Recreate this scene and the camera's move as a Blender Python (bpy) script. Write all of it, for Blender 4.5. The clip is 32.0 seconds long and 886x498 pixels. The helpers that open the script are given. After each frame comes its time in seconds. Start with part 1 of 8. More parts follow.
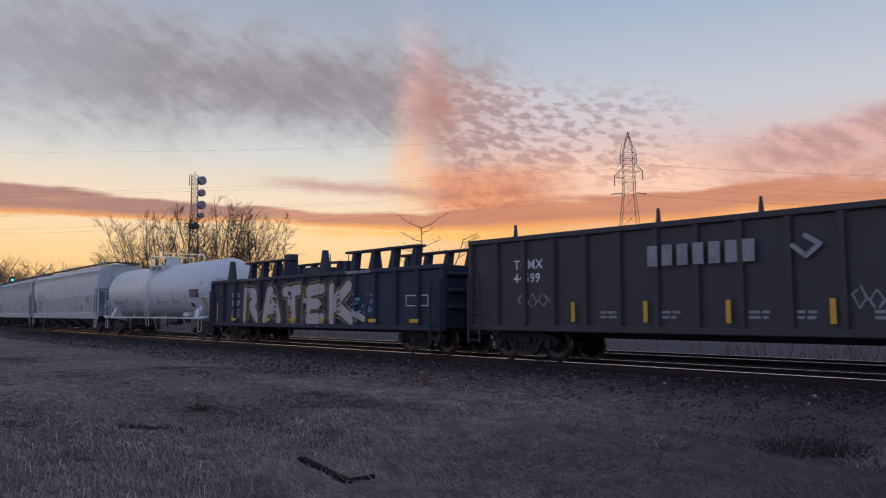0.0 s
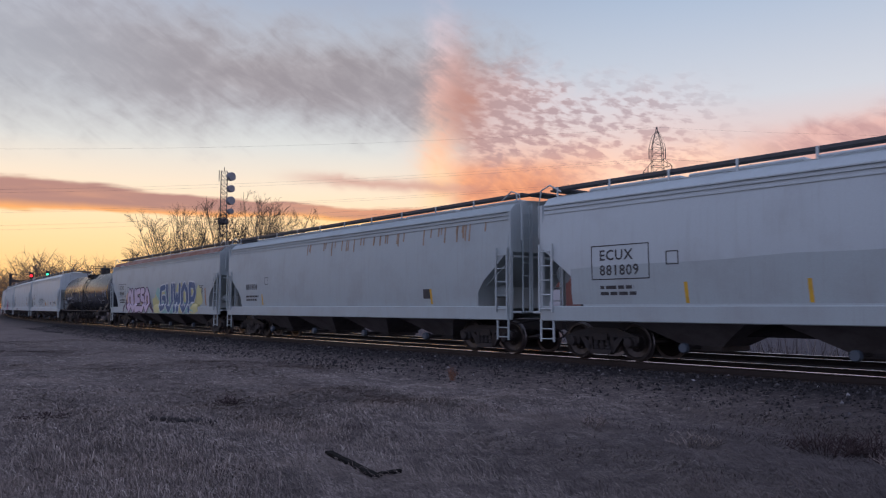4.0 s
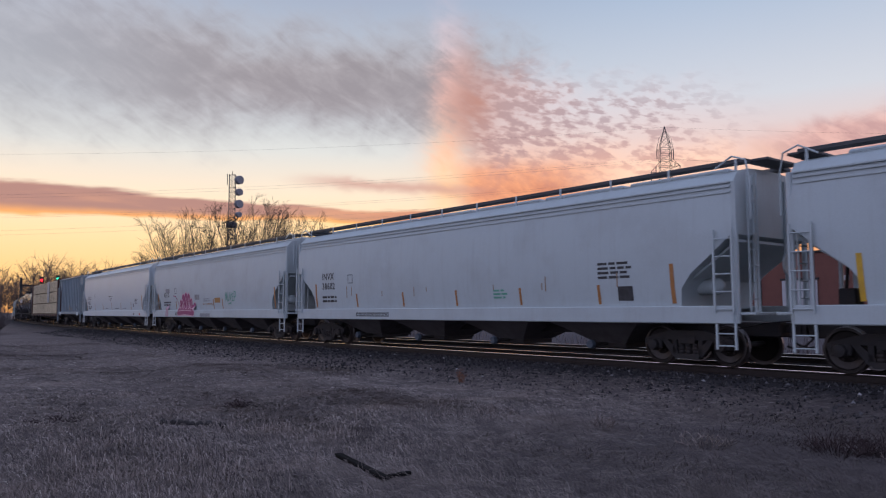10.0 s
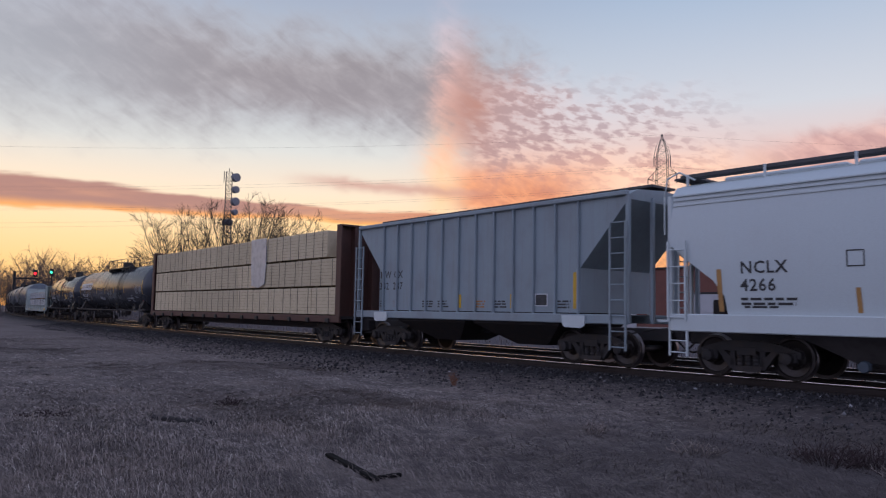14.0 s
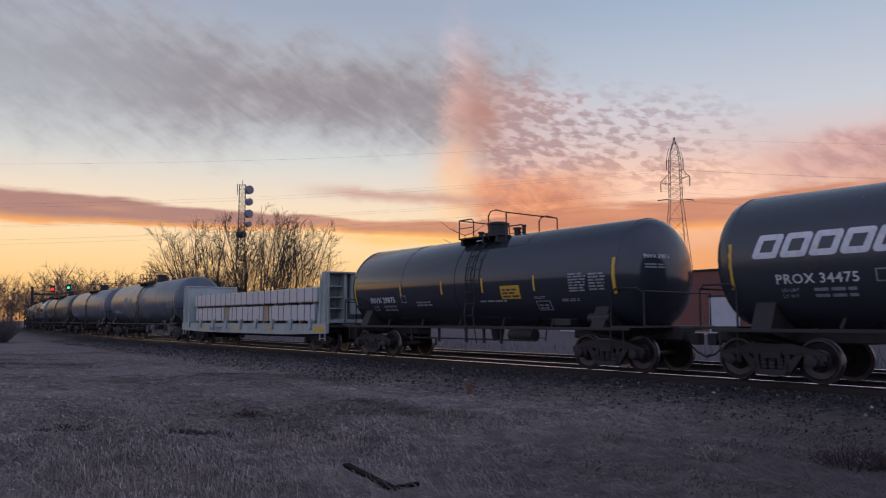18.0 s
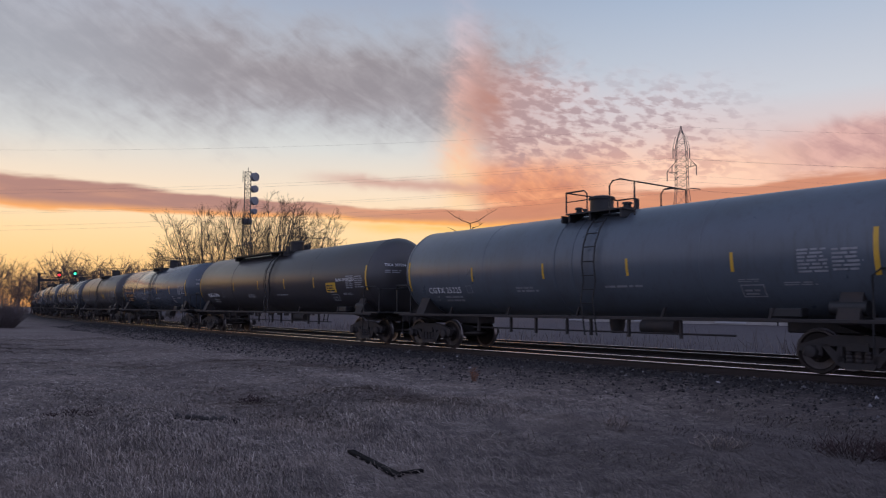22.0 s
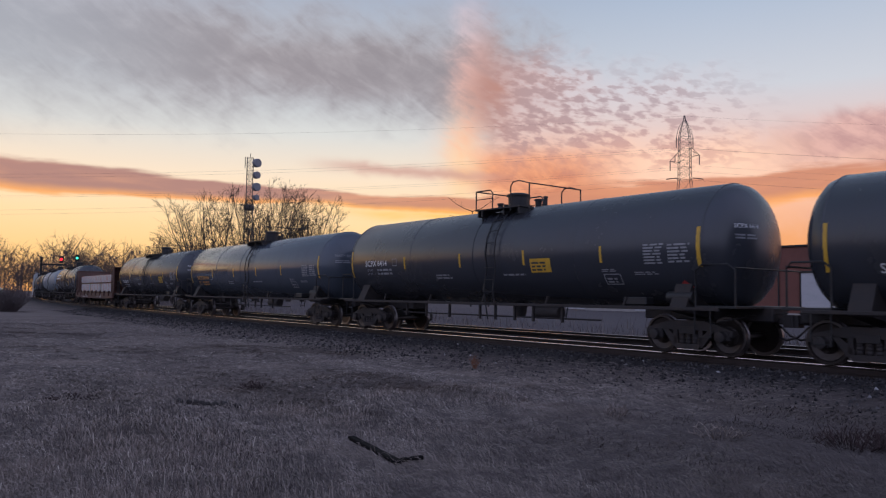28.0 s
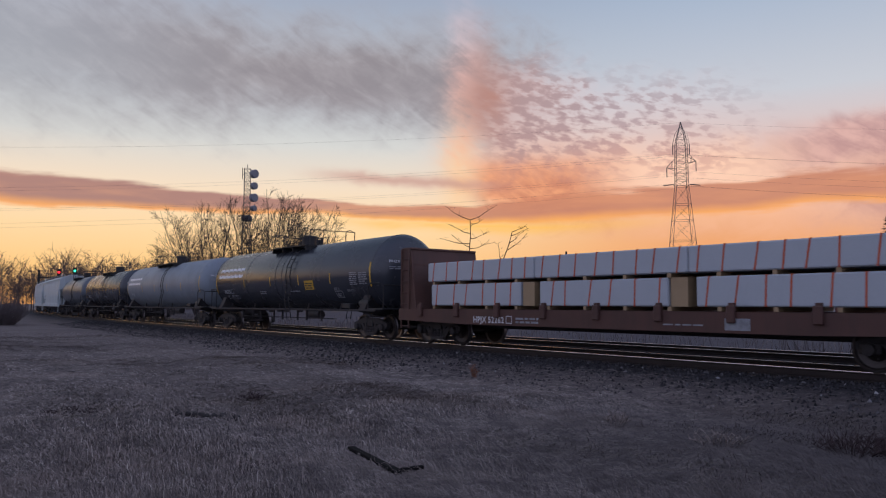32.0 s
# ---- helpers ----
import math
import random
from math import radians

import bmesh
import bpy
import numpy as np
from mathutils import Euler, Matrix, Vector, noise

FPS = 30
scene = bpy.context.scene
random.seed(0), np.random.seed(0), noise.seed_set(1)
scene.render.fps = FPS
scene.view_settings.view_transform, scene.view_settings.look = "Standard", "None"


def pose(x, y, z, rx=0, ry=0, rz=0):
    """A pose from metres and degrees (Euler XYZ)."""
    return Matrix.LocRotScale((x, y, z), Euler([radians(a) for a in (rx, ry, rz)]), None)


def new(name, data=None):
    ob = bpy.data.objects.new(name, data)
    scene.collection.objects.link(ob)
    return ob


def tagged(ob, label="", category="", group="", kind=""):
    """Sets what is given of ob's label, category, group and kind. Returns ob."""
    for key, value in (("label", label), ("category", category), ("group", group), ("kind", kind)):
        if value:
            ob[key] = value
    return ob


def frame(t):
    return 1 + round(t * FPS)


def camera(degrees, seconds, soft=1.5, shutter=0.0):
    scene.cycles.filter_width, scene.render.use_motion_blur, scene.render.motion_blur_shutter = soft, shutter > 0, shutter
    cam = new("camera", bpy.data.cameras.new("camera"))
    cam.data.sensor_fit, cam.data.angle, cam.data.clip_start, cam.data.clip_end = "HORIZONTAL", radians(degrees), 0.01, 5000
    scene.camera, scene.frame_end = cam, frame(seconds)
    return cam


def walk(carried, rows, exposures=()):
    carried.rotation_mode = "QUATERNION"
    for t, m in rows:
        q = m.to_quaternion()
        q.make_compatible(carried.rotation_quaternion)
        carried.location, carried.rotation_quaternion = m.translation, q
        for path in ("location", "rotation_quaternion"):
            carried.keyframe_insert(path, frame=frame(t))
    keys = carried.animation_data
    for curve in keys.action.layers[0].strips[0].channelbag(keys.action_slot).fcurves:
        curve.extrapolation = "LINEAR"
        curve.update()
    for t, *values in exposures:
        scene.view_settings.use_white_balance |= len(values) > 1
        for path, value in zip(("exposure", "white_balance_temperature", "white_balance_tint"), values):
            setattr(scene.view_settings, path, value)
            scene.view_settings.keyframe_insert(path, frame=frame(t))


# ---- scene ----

# The camera: held in the hand beside the line, it only turns.
EYE_Z = 1.285
cam = camera(60.3, 32.0, soft=1.15, shutter=0.08)


def aim(yaw, pitch, roll):
    return pose(0, 0, EYE_Z, 0, 0, -yaw) @ pose(0, 0, 0, 90 + pitch, 0, 0) @ pose(0, 0, 0, 0, 0, roll)


walk(cam, [(t, aim(a, b, c)) for t, a, b, c in (
    (0.0, 2.82, 4.80, -0.14), (0.5, 2.92, 4.74, -0.04), (1.0, 2.67, 4.67, -0.03), (1.5, 2.18, 4.51, -0.19), (2.0, 1.62, 4.42, -0.21),
    (2.5, 1.22, 4.36, -0.27), (3.0, 0.95, 4.38, -0.24), (3.5, 0.83, 4.47, 0.03), (5.5, 0.75, 4.36, 0.19), (6.0, 0.57, 4.17, 0.13),
    (6.5, 0.37, 4.14, 0.09), (7.0, 0.27, 4.19, 0.08), (7.5, 0.21, 4.38, 0.05), (8.0, 0.23, 4.62, 0.01), (8.5, 0.17, 4.78, -0.08),
    (9.0, 0.00, 4.82, -0.15), (9.5, -0.05, 4.73, -0.28), (10.0, 0.19, 4.60, -0.24), (10.5, 0.85, 4.42, -0.09), (11.0, 1.61, 4.32, 0.15),
    (11.5, 2.12, 4.25, 0.42), (12.0, 2.20, 4.33, 0.66), (12.5, 1.90, 4.38, 0.85), (13.0, 1.39, 4.53, 0.93), (13.5, 0.93, 4.64, 1.00),
    (14.0, 0.53, 4.78, 1.04), (14.5, 0.13, 4.92, 1.00), (16.5, -0.80, 5.13, 0.44), (17.0, -0.85, 5.16, 0.30), (17.5, -0.77, 5.25, 0.16),
    (18.0, -0.48, 5.37, -0.00), (18.5, -0.12, 5.45, -0.10), (19.0, 0.03, 5.37, -0.16), (19.5, -0.11, 5.13, -0.17), (20.0, -0.45, 4.75, -0.20),
    (20.5, -0.75, 4.44, -0.13), (21.0, -0.91, 4.31, -0.00), (21.5, -0.94, 4.38, 0.23), (22.0, -0.87, 4.47, 0.32), (22.5, -0.80, 4.66, 0.33),
    (23.0, -0.54, 4.76, 0.24), (23.5, -0.12, 4.81, 0.04), (24.0, 0.42, 4.79, -0.16), (24.5, 0.80, 4.74, -0.19), (25.0, 0.80, 4.61, -0.21),
    (25.5, 0.47, 4.43, -0.27), (27.5, -0.89, 3.68, 0.60), (28.0, -0.99, 3.55, 0.83), (28.5, -1.11, 3.47, 0.87), (29.0, -1.21, 3.42, 0.79),
    (29.5, -1.21, 3.44, 0.73), (30.0, -1.16, 3.48, 0.77), (30.5, -1.05, 3.59, 0.74), (31.0, -1.01, 3.77, 0.65), (31.5, -1.02, 3.97, 0.47),
    (32.0, -0.85, 4.21, 0.21),
)], ((0, 0.0, 6500, 17), (1, 0.0, 6500, 17), (3, 0.12, 6500, 17), (6, 0.2, 6500, 17), (12, 0.2, 6500, 17), (14, 0.18, 6500, 17), (16.5, 0.08, 6500, 17), (18, 0.02, 6500, 17), (19.3, 0.0, 6500, 17), (20, -0.1, 6500, 17), (20.6, 0.0, 6500, 17), (21, 0.06, 6500, 17), (22, 0.06, 6500, 17), (24, 0.08, 6500, 17), (28, 0.1, 6500, 17), (30, 0.12, 6500, 17), (31, 0.04, 6500, 17), (32, 0.0, 6500, 17)))

# World: a clear dusk with the sun just below the horizon ahead, under broken cloud.
SKY_GAIN = 1.0


class Nodes:
    """Small helper that strings shader nodes together."""

    def __init__(self, tree):
        self.t = tree
        tree.nodes.clear()

    def node(self, kind, operation=""):
        n = self.t.nodes.new(kind)
        if operation:
            n.operation = operation
        return n

    def put(self, socket, value):
        if isinstance(value, bpy.types.NodeSocket):
            self.t.links.new(value, socket)
        elif value is not None:
            socket.default_value = value

    def m(self, op, a, b=None, c=None):
        n = self.node("ShaderNodeMath", operation=op)
        for i, v in enumerate((a, b, c)):
            self.put(n.inputs[i], v)
        return n.outputs[0]

    def step(self, x, lo, hi, a=0.0, b=1.0):
        n = self.node("ShaderNodeMapRange")
        n.interpolation_type = "SMOOTHSTEP"
        for i, v in enumerate((x, lo, hi, a, b)):
            self.put(n.inputs[i], v)
        return n.outputs[0]

    def noise(self, vec, scale, detail=4.0, rough=0.5, warp=0.0):
        n = self.node("ShaderNodeTexNoise")
        self.put(n.inputs["Vector"], vec)
        n.inputs["Scale"].default_value, n.inputs["Detail"].default_value = scale, detail
        n.inputs["Roughness"].default_value, n.inputs["Distortion"].default_value = rough, warp
        return n.outputs[0]

    def vec(self, x, y, z=0.0):
        n = self.node("ShaderNodeCombineXYZ")
        for i, v in enumerate((x, y, z)):
            self.put(n.inputs[i], v)
        return n.outputs[0]

    def mix(self, f, a, b, blend="MIX"):
        n = self.node("ShaderNodeMix")
        n.data_type, n.blend_type, n.clamp_factor = "RGBA", blend, True
        self.put(n.inputs[0], f)
        self.put(n.inputs[6], (*a, 1) if isinstance(a, tuple) else a)
        self.put(n.inputs[7], (*b, 1) if isinstance(b, tuple) else b)
        return n.outputs[2]

    def ramp(self, x, stops):
        n = self.node("ShaderNodeValToRGB")
        e = n.color_ramp.elements
        while len(e) < len(stops):
            e.new(0.5)
        for el, (p, col) in zip(e, stops):
            el.position, el.color = p, (*col, 1)
        self.put(n.inputs[0], x)
        return n.outputs[0]


def make_sky():
    world = bpy.data.worlds.new("dusk_sky")
    scene.world = world
    world.use_nodes = True
    g = Nodes(world.node_tree)
    sep = g.node("ShaderNodeSeparateXYZ")
    g.put(sep.inputs[0], g.node("ShaderNodeTexCoord").outputs["Generated"])
    x, y, z = sep.outputs
    az = g.m("MULTIPLY", g.m("ARCTAN2", x, y), 57.2958)
    el = g.m("MULTIPLY", g.m("ARCSINE", z), 57.2958)
    aaz = g.m("ABSOLUTE", az)
    # clear sky: amber at the horizon, cream, then grey blue overhead
    west = g.ramp(g.m("DIVIDE", el, 45.0), (
        (0.0, (0.92, 0.42, 0.12)), (0.055, (1.0, 0.62, 0.235)), (0.12, (1.0, 0.72, 0.38)), (0.19, (0.90, 0.755, 0.55)),
        (0.26, (0.67, 0.70, 0.65)), (0.34, (0.50, 0.58, 0.615)), (0.5, (0.345, 0.415, 0.51)), (1.0, (0.20, 0.28, 0.40))))
    right = g.ramp(g.m("DIVIDE", el, 45.0), (
        (0.0, (0.85, 0.33, 0.11)), (0.10, (0.86, 0.40, 0.17)), (0.18, (0.80, 0.46, 0.30)), (0.25, (0.74, 0.56, 0.50)),
        (0.33, (0.57, 0.615, 0.65)), (0.5, (0.355, 0.465, 0.59)), (0.7, (0.265, 0.36, 0.49)), (1.0, (0.20, 0.27, 0.40))))
    clear = g.mix(g.step(az, -6.0, 20.0), west, right)
    east = g.ramp(g.m("DIVIDE", el, 90.0), ((0.0, (0.46, 0.50, 0.67)), (0.15, (0.55, 0.60, 0.82)), (0.5, (0.46, 0.54, 0.83)), (1.0, (0.30, 0.38, 0.61))))
    # coordinates for ragged, drawn-out cloud edges
    n1 = g.m("SUBTRACT", g.noise(g.vec(g.m("MULTIPLY", az, 0.55), el), 0.20, 4.0, 0.55), 0.5)
    soft = g.m("SUBTRACT", g.noise(g.vec(g.m("MULTIPLY", az, 0.7), el, 2.0), 0.55, 6.0, 0.6, 0.4), 0.5)
    fx = g.m("ADD", g.m("MULTIPLY", az, 0.86), g.m("MULTIPLY", el, -0.5))
    fy = g.m("ADD", g.m("MULTIPLY", az, 0.5), g.m("MULTIPLY", el, 0.86))
    fibre = g.m("SUBTRACT", g.noise(g.vec(g.m("MULTIPLY", fx, 0.30), g.m("MULTIPLY", fy, 1.25), 5.0), 1.0, 5.0, 0.55, 0.7), 0.5)
    glow_x = g.m("SUBTRACT", g.m("ADD", az, g.m("MULTIPLY", soft, 3.0)), 1.5)
    near_sun = g.m("EXPONENT", g.m("MULTIPLY", g.m("MULTIPLY", glow_x, glow_x), -0.5))
    wide_sun = g.m("EXPONENT", g.m("MULTIPLY", g.m("MULTIPLY", glow_x, glow_x), -0.008))
    # high bank of grey cloud
    mid = g.step(az, -30.0, -8.0, 17.4, 16.6)
    d = g.m("ABSOLUTE", g.m("DIVIDE", g.m("SUBTRACT", el, mid), g.step(az, -30.0, -10.0, 6.8, 4.6)))
    d = g.m("ADD", d, g.m("ADD", g.m("MULTIPLY", n1, 0.9), g.m("ADD", g.m("MULTIPLY", soft, 0.6), g.m("MULTIPLY", fibre, 0.32))))
    bank = g.m("MULTIPLY", g.step(d, 1.20, 0.20), g.step(g.m("ADD", az, g.m("MULTIPLY", soft, 8.0)), 9.0, 2.0))
    bank = g.m("MULTIPLY", bank, g.step(az, -34.0, -12.0, 0.5, 0.96))
    bank = g.m("MULTIPLY", bank, g.step(az, -75.0, -35.0))
    shade = g.m("ADD", g.m("MULTIPLY", soft, 0.5), g.m("ADD", g.m("MULTIPLY", fibre, 0.5), g.m("MULTIPLY", d, 0.35)))
    bank_col = g.mix(g.step(shade, -0.15, 0.55), (0.285, 0.268, 0.282), (0.44, 0.425, 0.435))
    bank_col = g.mix(g.m("MULTIPLY", near_sun, 0.55), bank_col, g.mix(g.step(soft, -0.2, 0.2), (0.44, 0.26, 0.225), (0.74, 0.42, 0.34)))
    col = g.mix(bank, clear, bank_col)
    # warm veil below and right of the glow
    fan_mid = g.m("SUBTRACT", 8.9, g.m("MULTIPLY", g.m("SUBTRACT", az, 8.0), 0.05))
    d = g.m("ABSOLUTE", g.m("DIVIDE", g.m("SUBTRACT", el, fan_mid), g.step(az, -1.0, 6.0, 1.4, 3.3)))
    d = g.m("ADD", d, g.m("ADD", g.m("MULTIPLY", n1, 0.6), g.m("MULTIPLY", soft, 0.8)))
    fan = g.m("MULTIPLY", g.step(d, 1.25, 0.35), g.m("MULTIPLY", g.step(g.m("ADD", az, g.m("MULTIPLY", soft, 4.0)), -0.5, 3.0), g.step(az, 80.0, 40.0)))
    fan_tex = g.m("ADD", soft, g.m("ADD", g.m("MULTIPLY", fibre, 0.5), g.m("MULTIPLY", g.m("SUBTRACT", el, 9.0), 0.03)))
    fan_col = g.mix(g.step(fan_tex, -0.25, 0.25), (0.58, 0.215, 0.125), (0.90, 0.40, 0.20))
    fan_col = g.mix(g.step(az, 8.0, 15.0), fan_col, g.mix(g.step(el, 6.0, 9.5), (0.92, 0.50, 0.30), (0.98, 0.66, 0.47)))
    fan_col = g.mix(g.step(az, 22.0, 30.0), fan_col, g.mix(g.step(soft, -0.2, 0.2), (0.60, 0.33, 0.27), (0.80, 0.48, 0.36)))
    col = g.mix(g.m("MULTIPLY", fan, 0.95), col, fan_col)
    # a pink bank on the right, above the veil
    pk = g.m("ADD", 10.6, g.m("MULTIPLY", g.m("SUBTRACT", az, 24.0), 0.13))
    d = g.m("ADD", g.m("ABSOLUTE", g.m("DIVIDE", g.m("SUBTRACT", el, pk), 2.0)), g.m("ADD", g.m("MULTIPLY", n1, 0.8), g.m("MULTIPLY", soft, 0.9)))
    pink = g.m("MULTIPLY", g.step(d, 1.2, 0.3), g.m("MULTIPLY", g.step(az, 20.0, 27.0), g.step(az, 70.0, 40.0)))
    col = g.mix(g.m("MULTIPLY", pink, 0.85), col, g.mix(g.step(g.m("ADD", soft, fibre), -0.2, 0.25), (0.50, 0.29, 0.275), (0.72, 0.44, 0.38)))
    # rippled field of small clouds, drawn out and sloping down to the right
    rx = g.m("SUBTRACT", g.m("MULTIPLY", az, 0.98), g.m("MULTIPLY", el, 0.19))
    ry = g.m("ADD", g.m("MULTIPLY", el, 0.98), g.m("MULTIPLY", az, 0.19))
    wob = g.m("MULTIPLY", soft, 0.9)
    puffs = g.node("ShaderNodeTexVoronoi")
    puffs.feature = "SMOOTH_F1"
    puffs.inputs["Scale"].default_value, puffs.inputs["Smoothness"].default_value = 1.0, 0.8
    g.put(puffs.inputs["Vector"], g.vec(g.m("ADD", g.m("MULTIPLY", rx, 1.05), g.m("MULTIPLY", wob, 1.6)), g.m("ADD", g.m("MULTIPLY", ry, 2.1), wob), 3.0))
    rip1 = g.noise(g.vec(g.m("MULTIPLY", rx, 0.85), g.m("ADD", g.m("MULTIPLY", ry, 2.3), wob), 3.0), 1.0, 4.0, 0.52, 0.3)
    rip2 = g.noise(g.vec(g.m("MULTIPLY", rx, 2.0), g.m("ADD", g.m("MULTIPLY", ry, 4.6), wob), 8.0), 1.0, 3.0, 0.5, 0.2)
    rip = g.m("ADD", g.m("MULTIPLY", puffs.outputs[0], 0.38), g.m("ADD", g.m("MULTIPLY", rip1, 0.75), g.m("MULTIPLY", rip2, 0.28)))
    rmid = g.m("SUBTRACT", 14.1, g.m("MULTIPLY", g.m("SUBTRACT", az, 6.0), 0.13))
    d = g.m("ABSOLUTE", g.m("DIVIDE", g.m("SUBTRACT", el, rmid), g.step(az, 4.0, 22.0, 4.2, 3.9)))
    d = g.m("ADD", d, g.m("ADD", g.m("MULTIPLY", n1, 0.6), g.m("MULTIPLY", soft, 0.9)))
    field = g.m("MULTIPLY", g.step(d, 1.2, 0.35), g.m("MULTIPLY", g.step(g.m("ADD", az, g.m("MULTIPLY", soft, 4.0)), 0.5, 4.0), g.step(az, 25.0, 15.0)))
    ragged = g.m("ADD", rip, g.m("MULTIPLY", soft, 0.22))
    thick = g.step(ragged, g.step(az, 3.0, 15.0, 0.88, 0.78), g.step(az, 3.0, 15.0, 0.60, 0.57))
    lit = g.mix(g.step(el, 9.0, 15.5), (0.94, 0.61, 0.43), (0.70, 0.60, 0.60))
    dark = g.mix(g.step(el, 9.5, 14.5), (0.64, 0.36, 0.29), (0.44, 0.355, 0.37))
    leftish = g.step(az, 13.0, 4.0)
    lit = g.mix(g.m("MULTIPLY", leftish, 0.6), lit, (0.66, 0.47, 0.43))
    dark = g.mix(g.m("MULTIPLY", leftish, 0.7), dark, (0.44, 0.30, 0.285))
    col = g.mix(g.m("MULTIPLY", field, g.m("ADD", g.step(az, 14.0, 4.0, 0.38, 0.72), g.m("MULTIPLY", thick, 0.5))), col, g.mix(thick, lit, dark))
    # the hidden sun's glow: a bright gap, and a pink shaft above it
    gy = g.m("SUBTRACT", el, 10.0)
    gx = g.m("SUBTRACT", az, 0.35)
    spot = g.m("EXPONENT", g.m("MULTIPLY", g.m("ADD", g.m("MULTIPLY", g.m("MULTIPLY", gx, gx), 0.55), g.m("MULTIPLY", g.m("MULTIPLY", gy, gy), 0.12)), -1.0))
    col = g.mix(g.m("MULTIPLY", spot, g.m("ADD", 0.72, g.m("MULTIPLY", soft, 0.9))), col, (1.0, 0.64, 0.31))
    sx = g.m("SUBTRACT", g.m("ADD", az, g.m("MULTIPLY", soft, 2.0)), 0.75)
    column = g.m("EXPONENT", g.m("MULTIPLY", g.m("MULTIPLY", g.m("MULTIPLY", sx, sx), g.step(el, 10.0, 21.0, 0.30, 0.9)), -1.0))
    shaft = g.m("MULTIPLY", column, g.m("MULTIPLY", g.step(el, 8.0, 12.0), g.step(el, 25.0, 15.5)))
    col = g.mix(g.m("MULTIPLY", shaft, g.m("ADD", 0.42, g.m("MULTIPLY", g.m("ADD", soft, fibre), 1.0))), col, g.mix(g.step(el, 12.0, 20.0), (0.92, 0.48, 0.31), (0.84, 0.60, 0.58)))
    # a dusky knot just right of the shaft
    kx, ky = g.m("SUBTRACT", az, 2.3), g.m("SUBTRACT", el, 15.0)
    knot = g.m("EXPONENT", g.m("MULTIPLY", g.m("ADD", g.m("MULTIPLY", g.m("MULTIPLY", kx, kx), 0.35), g.m("MULTIPLY", g.m("MULTIPLY", ky, ky), 0.16)), -1.0))
    col = g.mix(g.m("MULTIPLY", knot, g.m("ADD", 0.8, g.m("ADD", soft, fibre))), col, (0.47, 0.26, 0.215))
    # thin streaks over the low band
    st = g.m("SUBTRACT", g.m("ADD", el, g.m("MULTIPLY", soft, 0.9)), g.m("ADD", 9.1, g.m("MULTIPLY", az, -0.05)))
    streak = g.m("MULTIPLY", g.m("EXPONENT", g.m("MULTIPLY", g.m("MULTIPLY", st, st), -6.0)), g.m("MULTIPLY", g.step(az, -13.0, -6.0), g.step(az, 6.0, 0.0)))
    col = g.mix(g.m("MULTIPLY", streak, 0.75), col, (0.58, 0.33, 0.27))
    # low band, lit orange from beneath, with a bright rim under it
    bmid = g.m("ADD", g.step(az, -30.0, 0.0, 7.6, 6.9), g.step(az, 0.0, 26.0, 0.0, 1.0))
    half = g.m("MULTIPLY", g.step(az, -24.0, -13.0, 1.05, 0.62), g.step(az, -3.0, 12.0, 1.0, 1.9))
    n3 = g.m("SUBTRACT", g.noise(g.vec(g.m("MULTIPLY", az, 0.13), el, 7.0), 0.8, 6.0, 0.55, 0.3), 0.5)
    e2 = g.m("DIVIDE", g.m("SUBTRACT", g.m("ADD", el, g.m("MULTIPLY", n1, 1.2)), bmid), half)
    d = g.m("ADD", g.m("ABSOLUTE", e2), g.m("MULTIPLY", n3, 1.7))
    low = g.m("MULTIPLY", g.step(d, 1.1, 0.65), g.step(aaz, 80.0, 45.0))
    low_dark = g.mix(g.step(n3, -0.12, 0.2), (0.40, 0.21, 0.18), (0.62, 0.31, 0.20))
    low_dark = g.mix(g.m("MULTIPLY", g.step(az, -12.0, 0.0), 0.55), low_dark, (0.72, 0.28, 0.13))
    low_col = g.mix(g.step(e2, -1.0, -0.15), (0.96, 0.42, 0.12), low_dark)
    col = g.mix(g.m("MULTIPLY", low, 0.93), col, low_col)
    rim = g.m("EXPONENT", g.m("MULTIPLY", g.m("POWER", g.m("ADD", g.m("MULTIPLY", e2, half), g.m("ADD", half, 0.25)), 2.0), -5.0))
    col = g.mix(g.m("MULTIPLY", g.m("MULTIPLY", rim, wide_sun), g.step(n3, -0.25, 0.1, 0.25, 0.95)), col, (1.0, 0.56, 0.10))
    # away from the sunset the sky is the even blue grey of the opposite horizon
    col = g.mix(g.step(aaz, 50.0, 105.0), col, east)
    col = g.mix(g.step(el, -1.0, -6.0), col, (0.05, 0.05, 0.06))
    bg = g.node("ShaderNodeBackground")
    g.put(bg.inputs[0], col)
    bg.inputs[1].default_value = SKY_GAIN
    g.put(g.node("ShaderNodeOutputWorld").inputs[0], bg.outputs[0])


make_sky()
scene.view_settings.exposure = 0.0


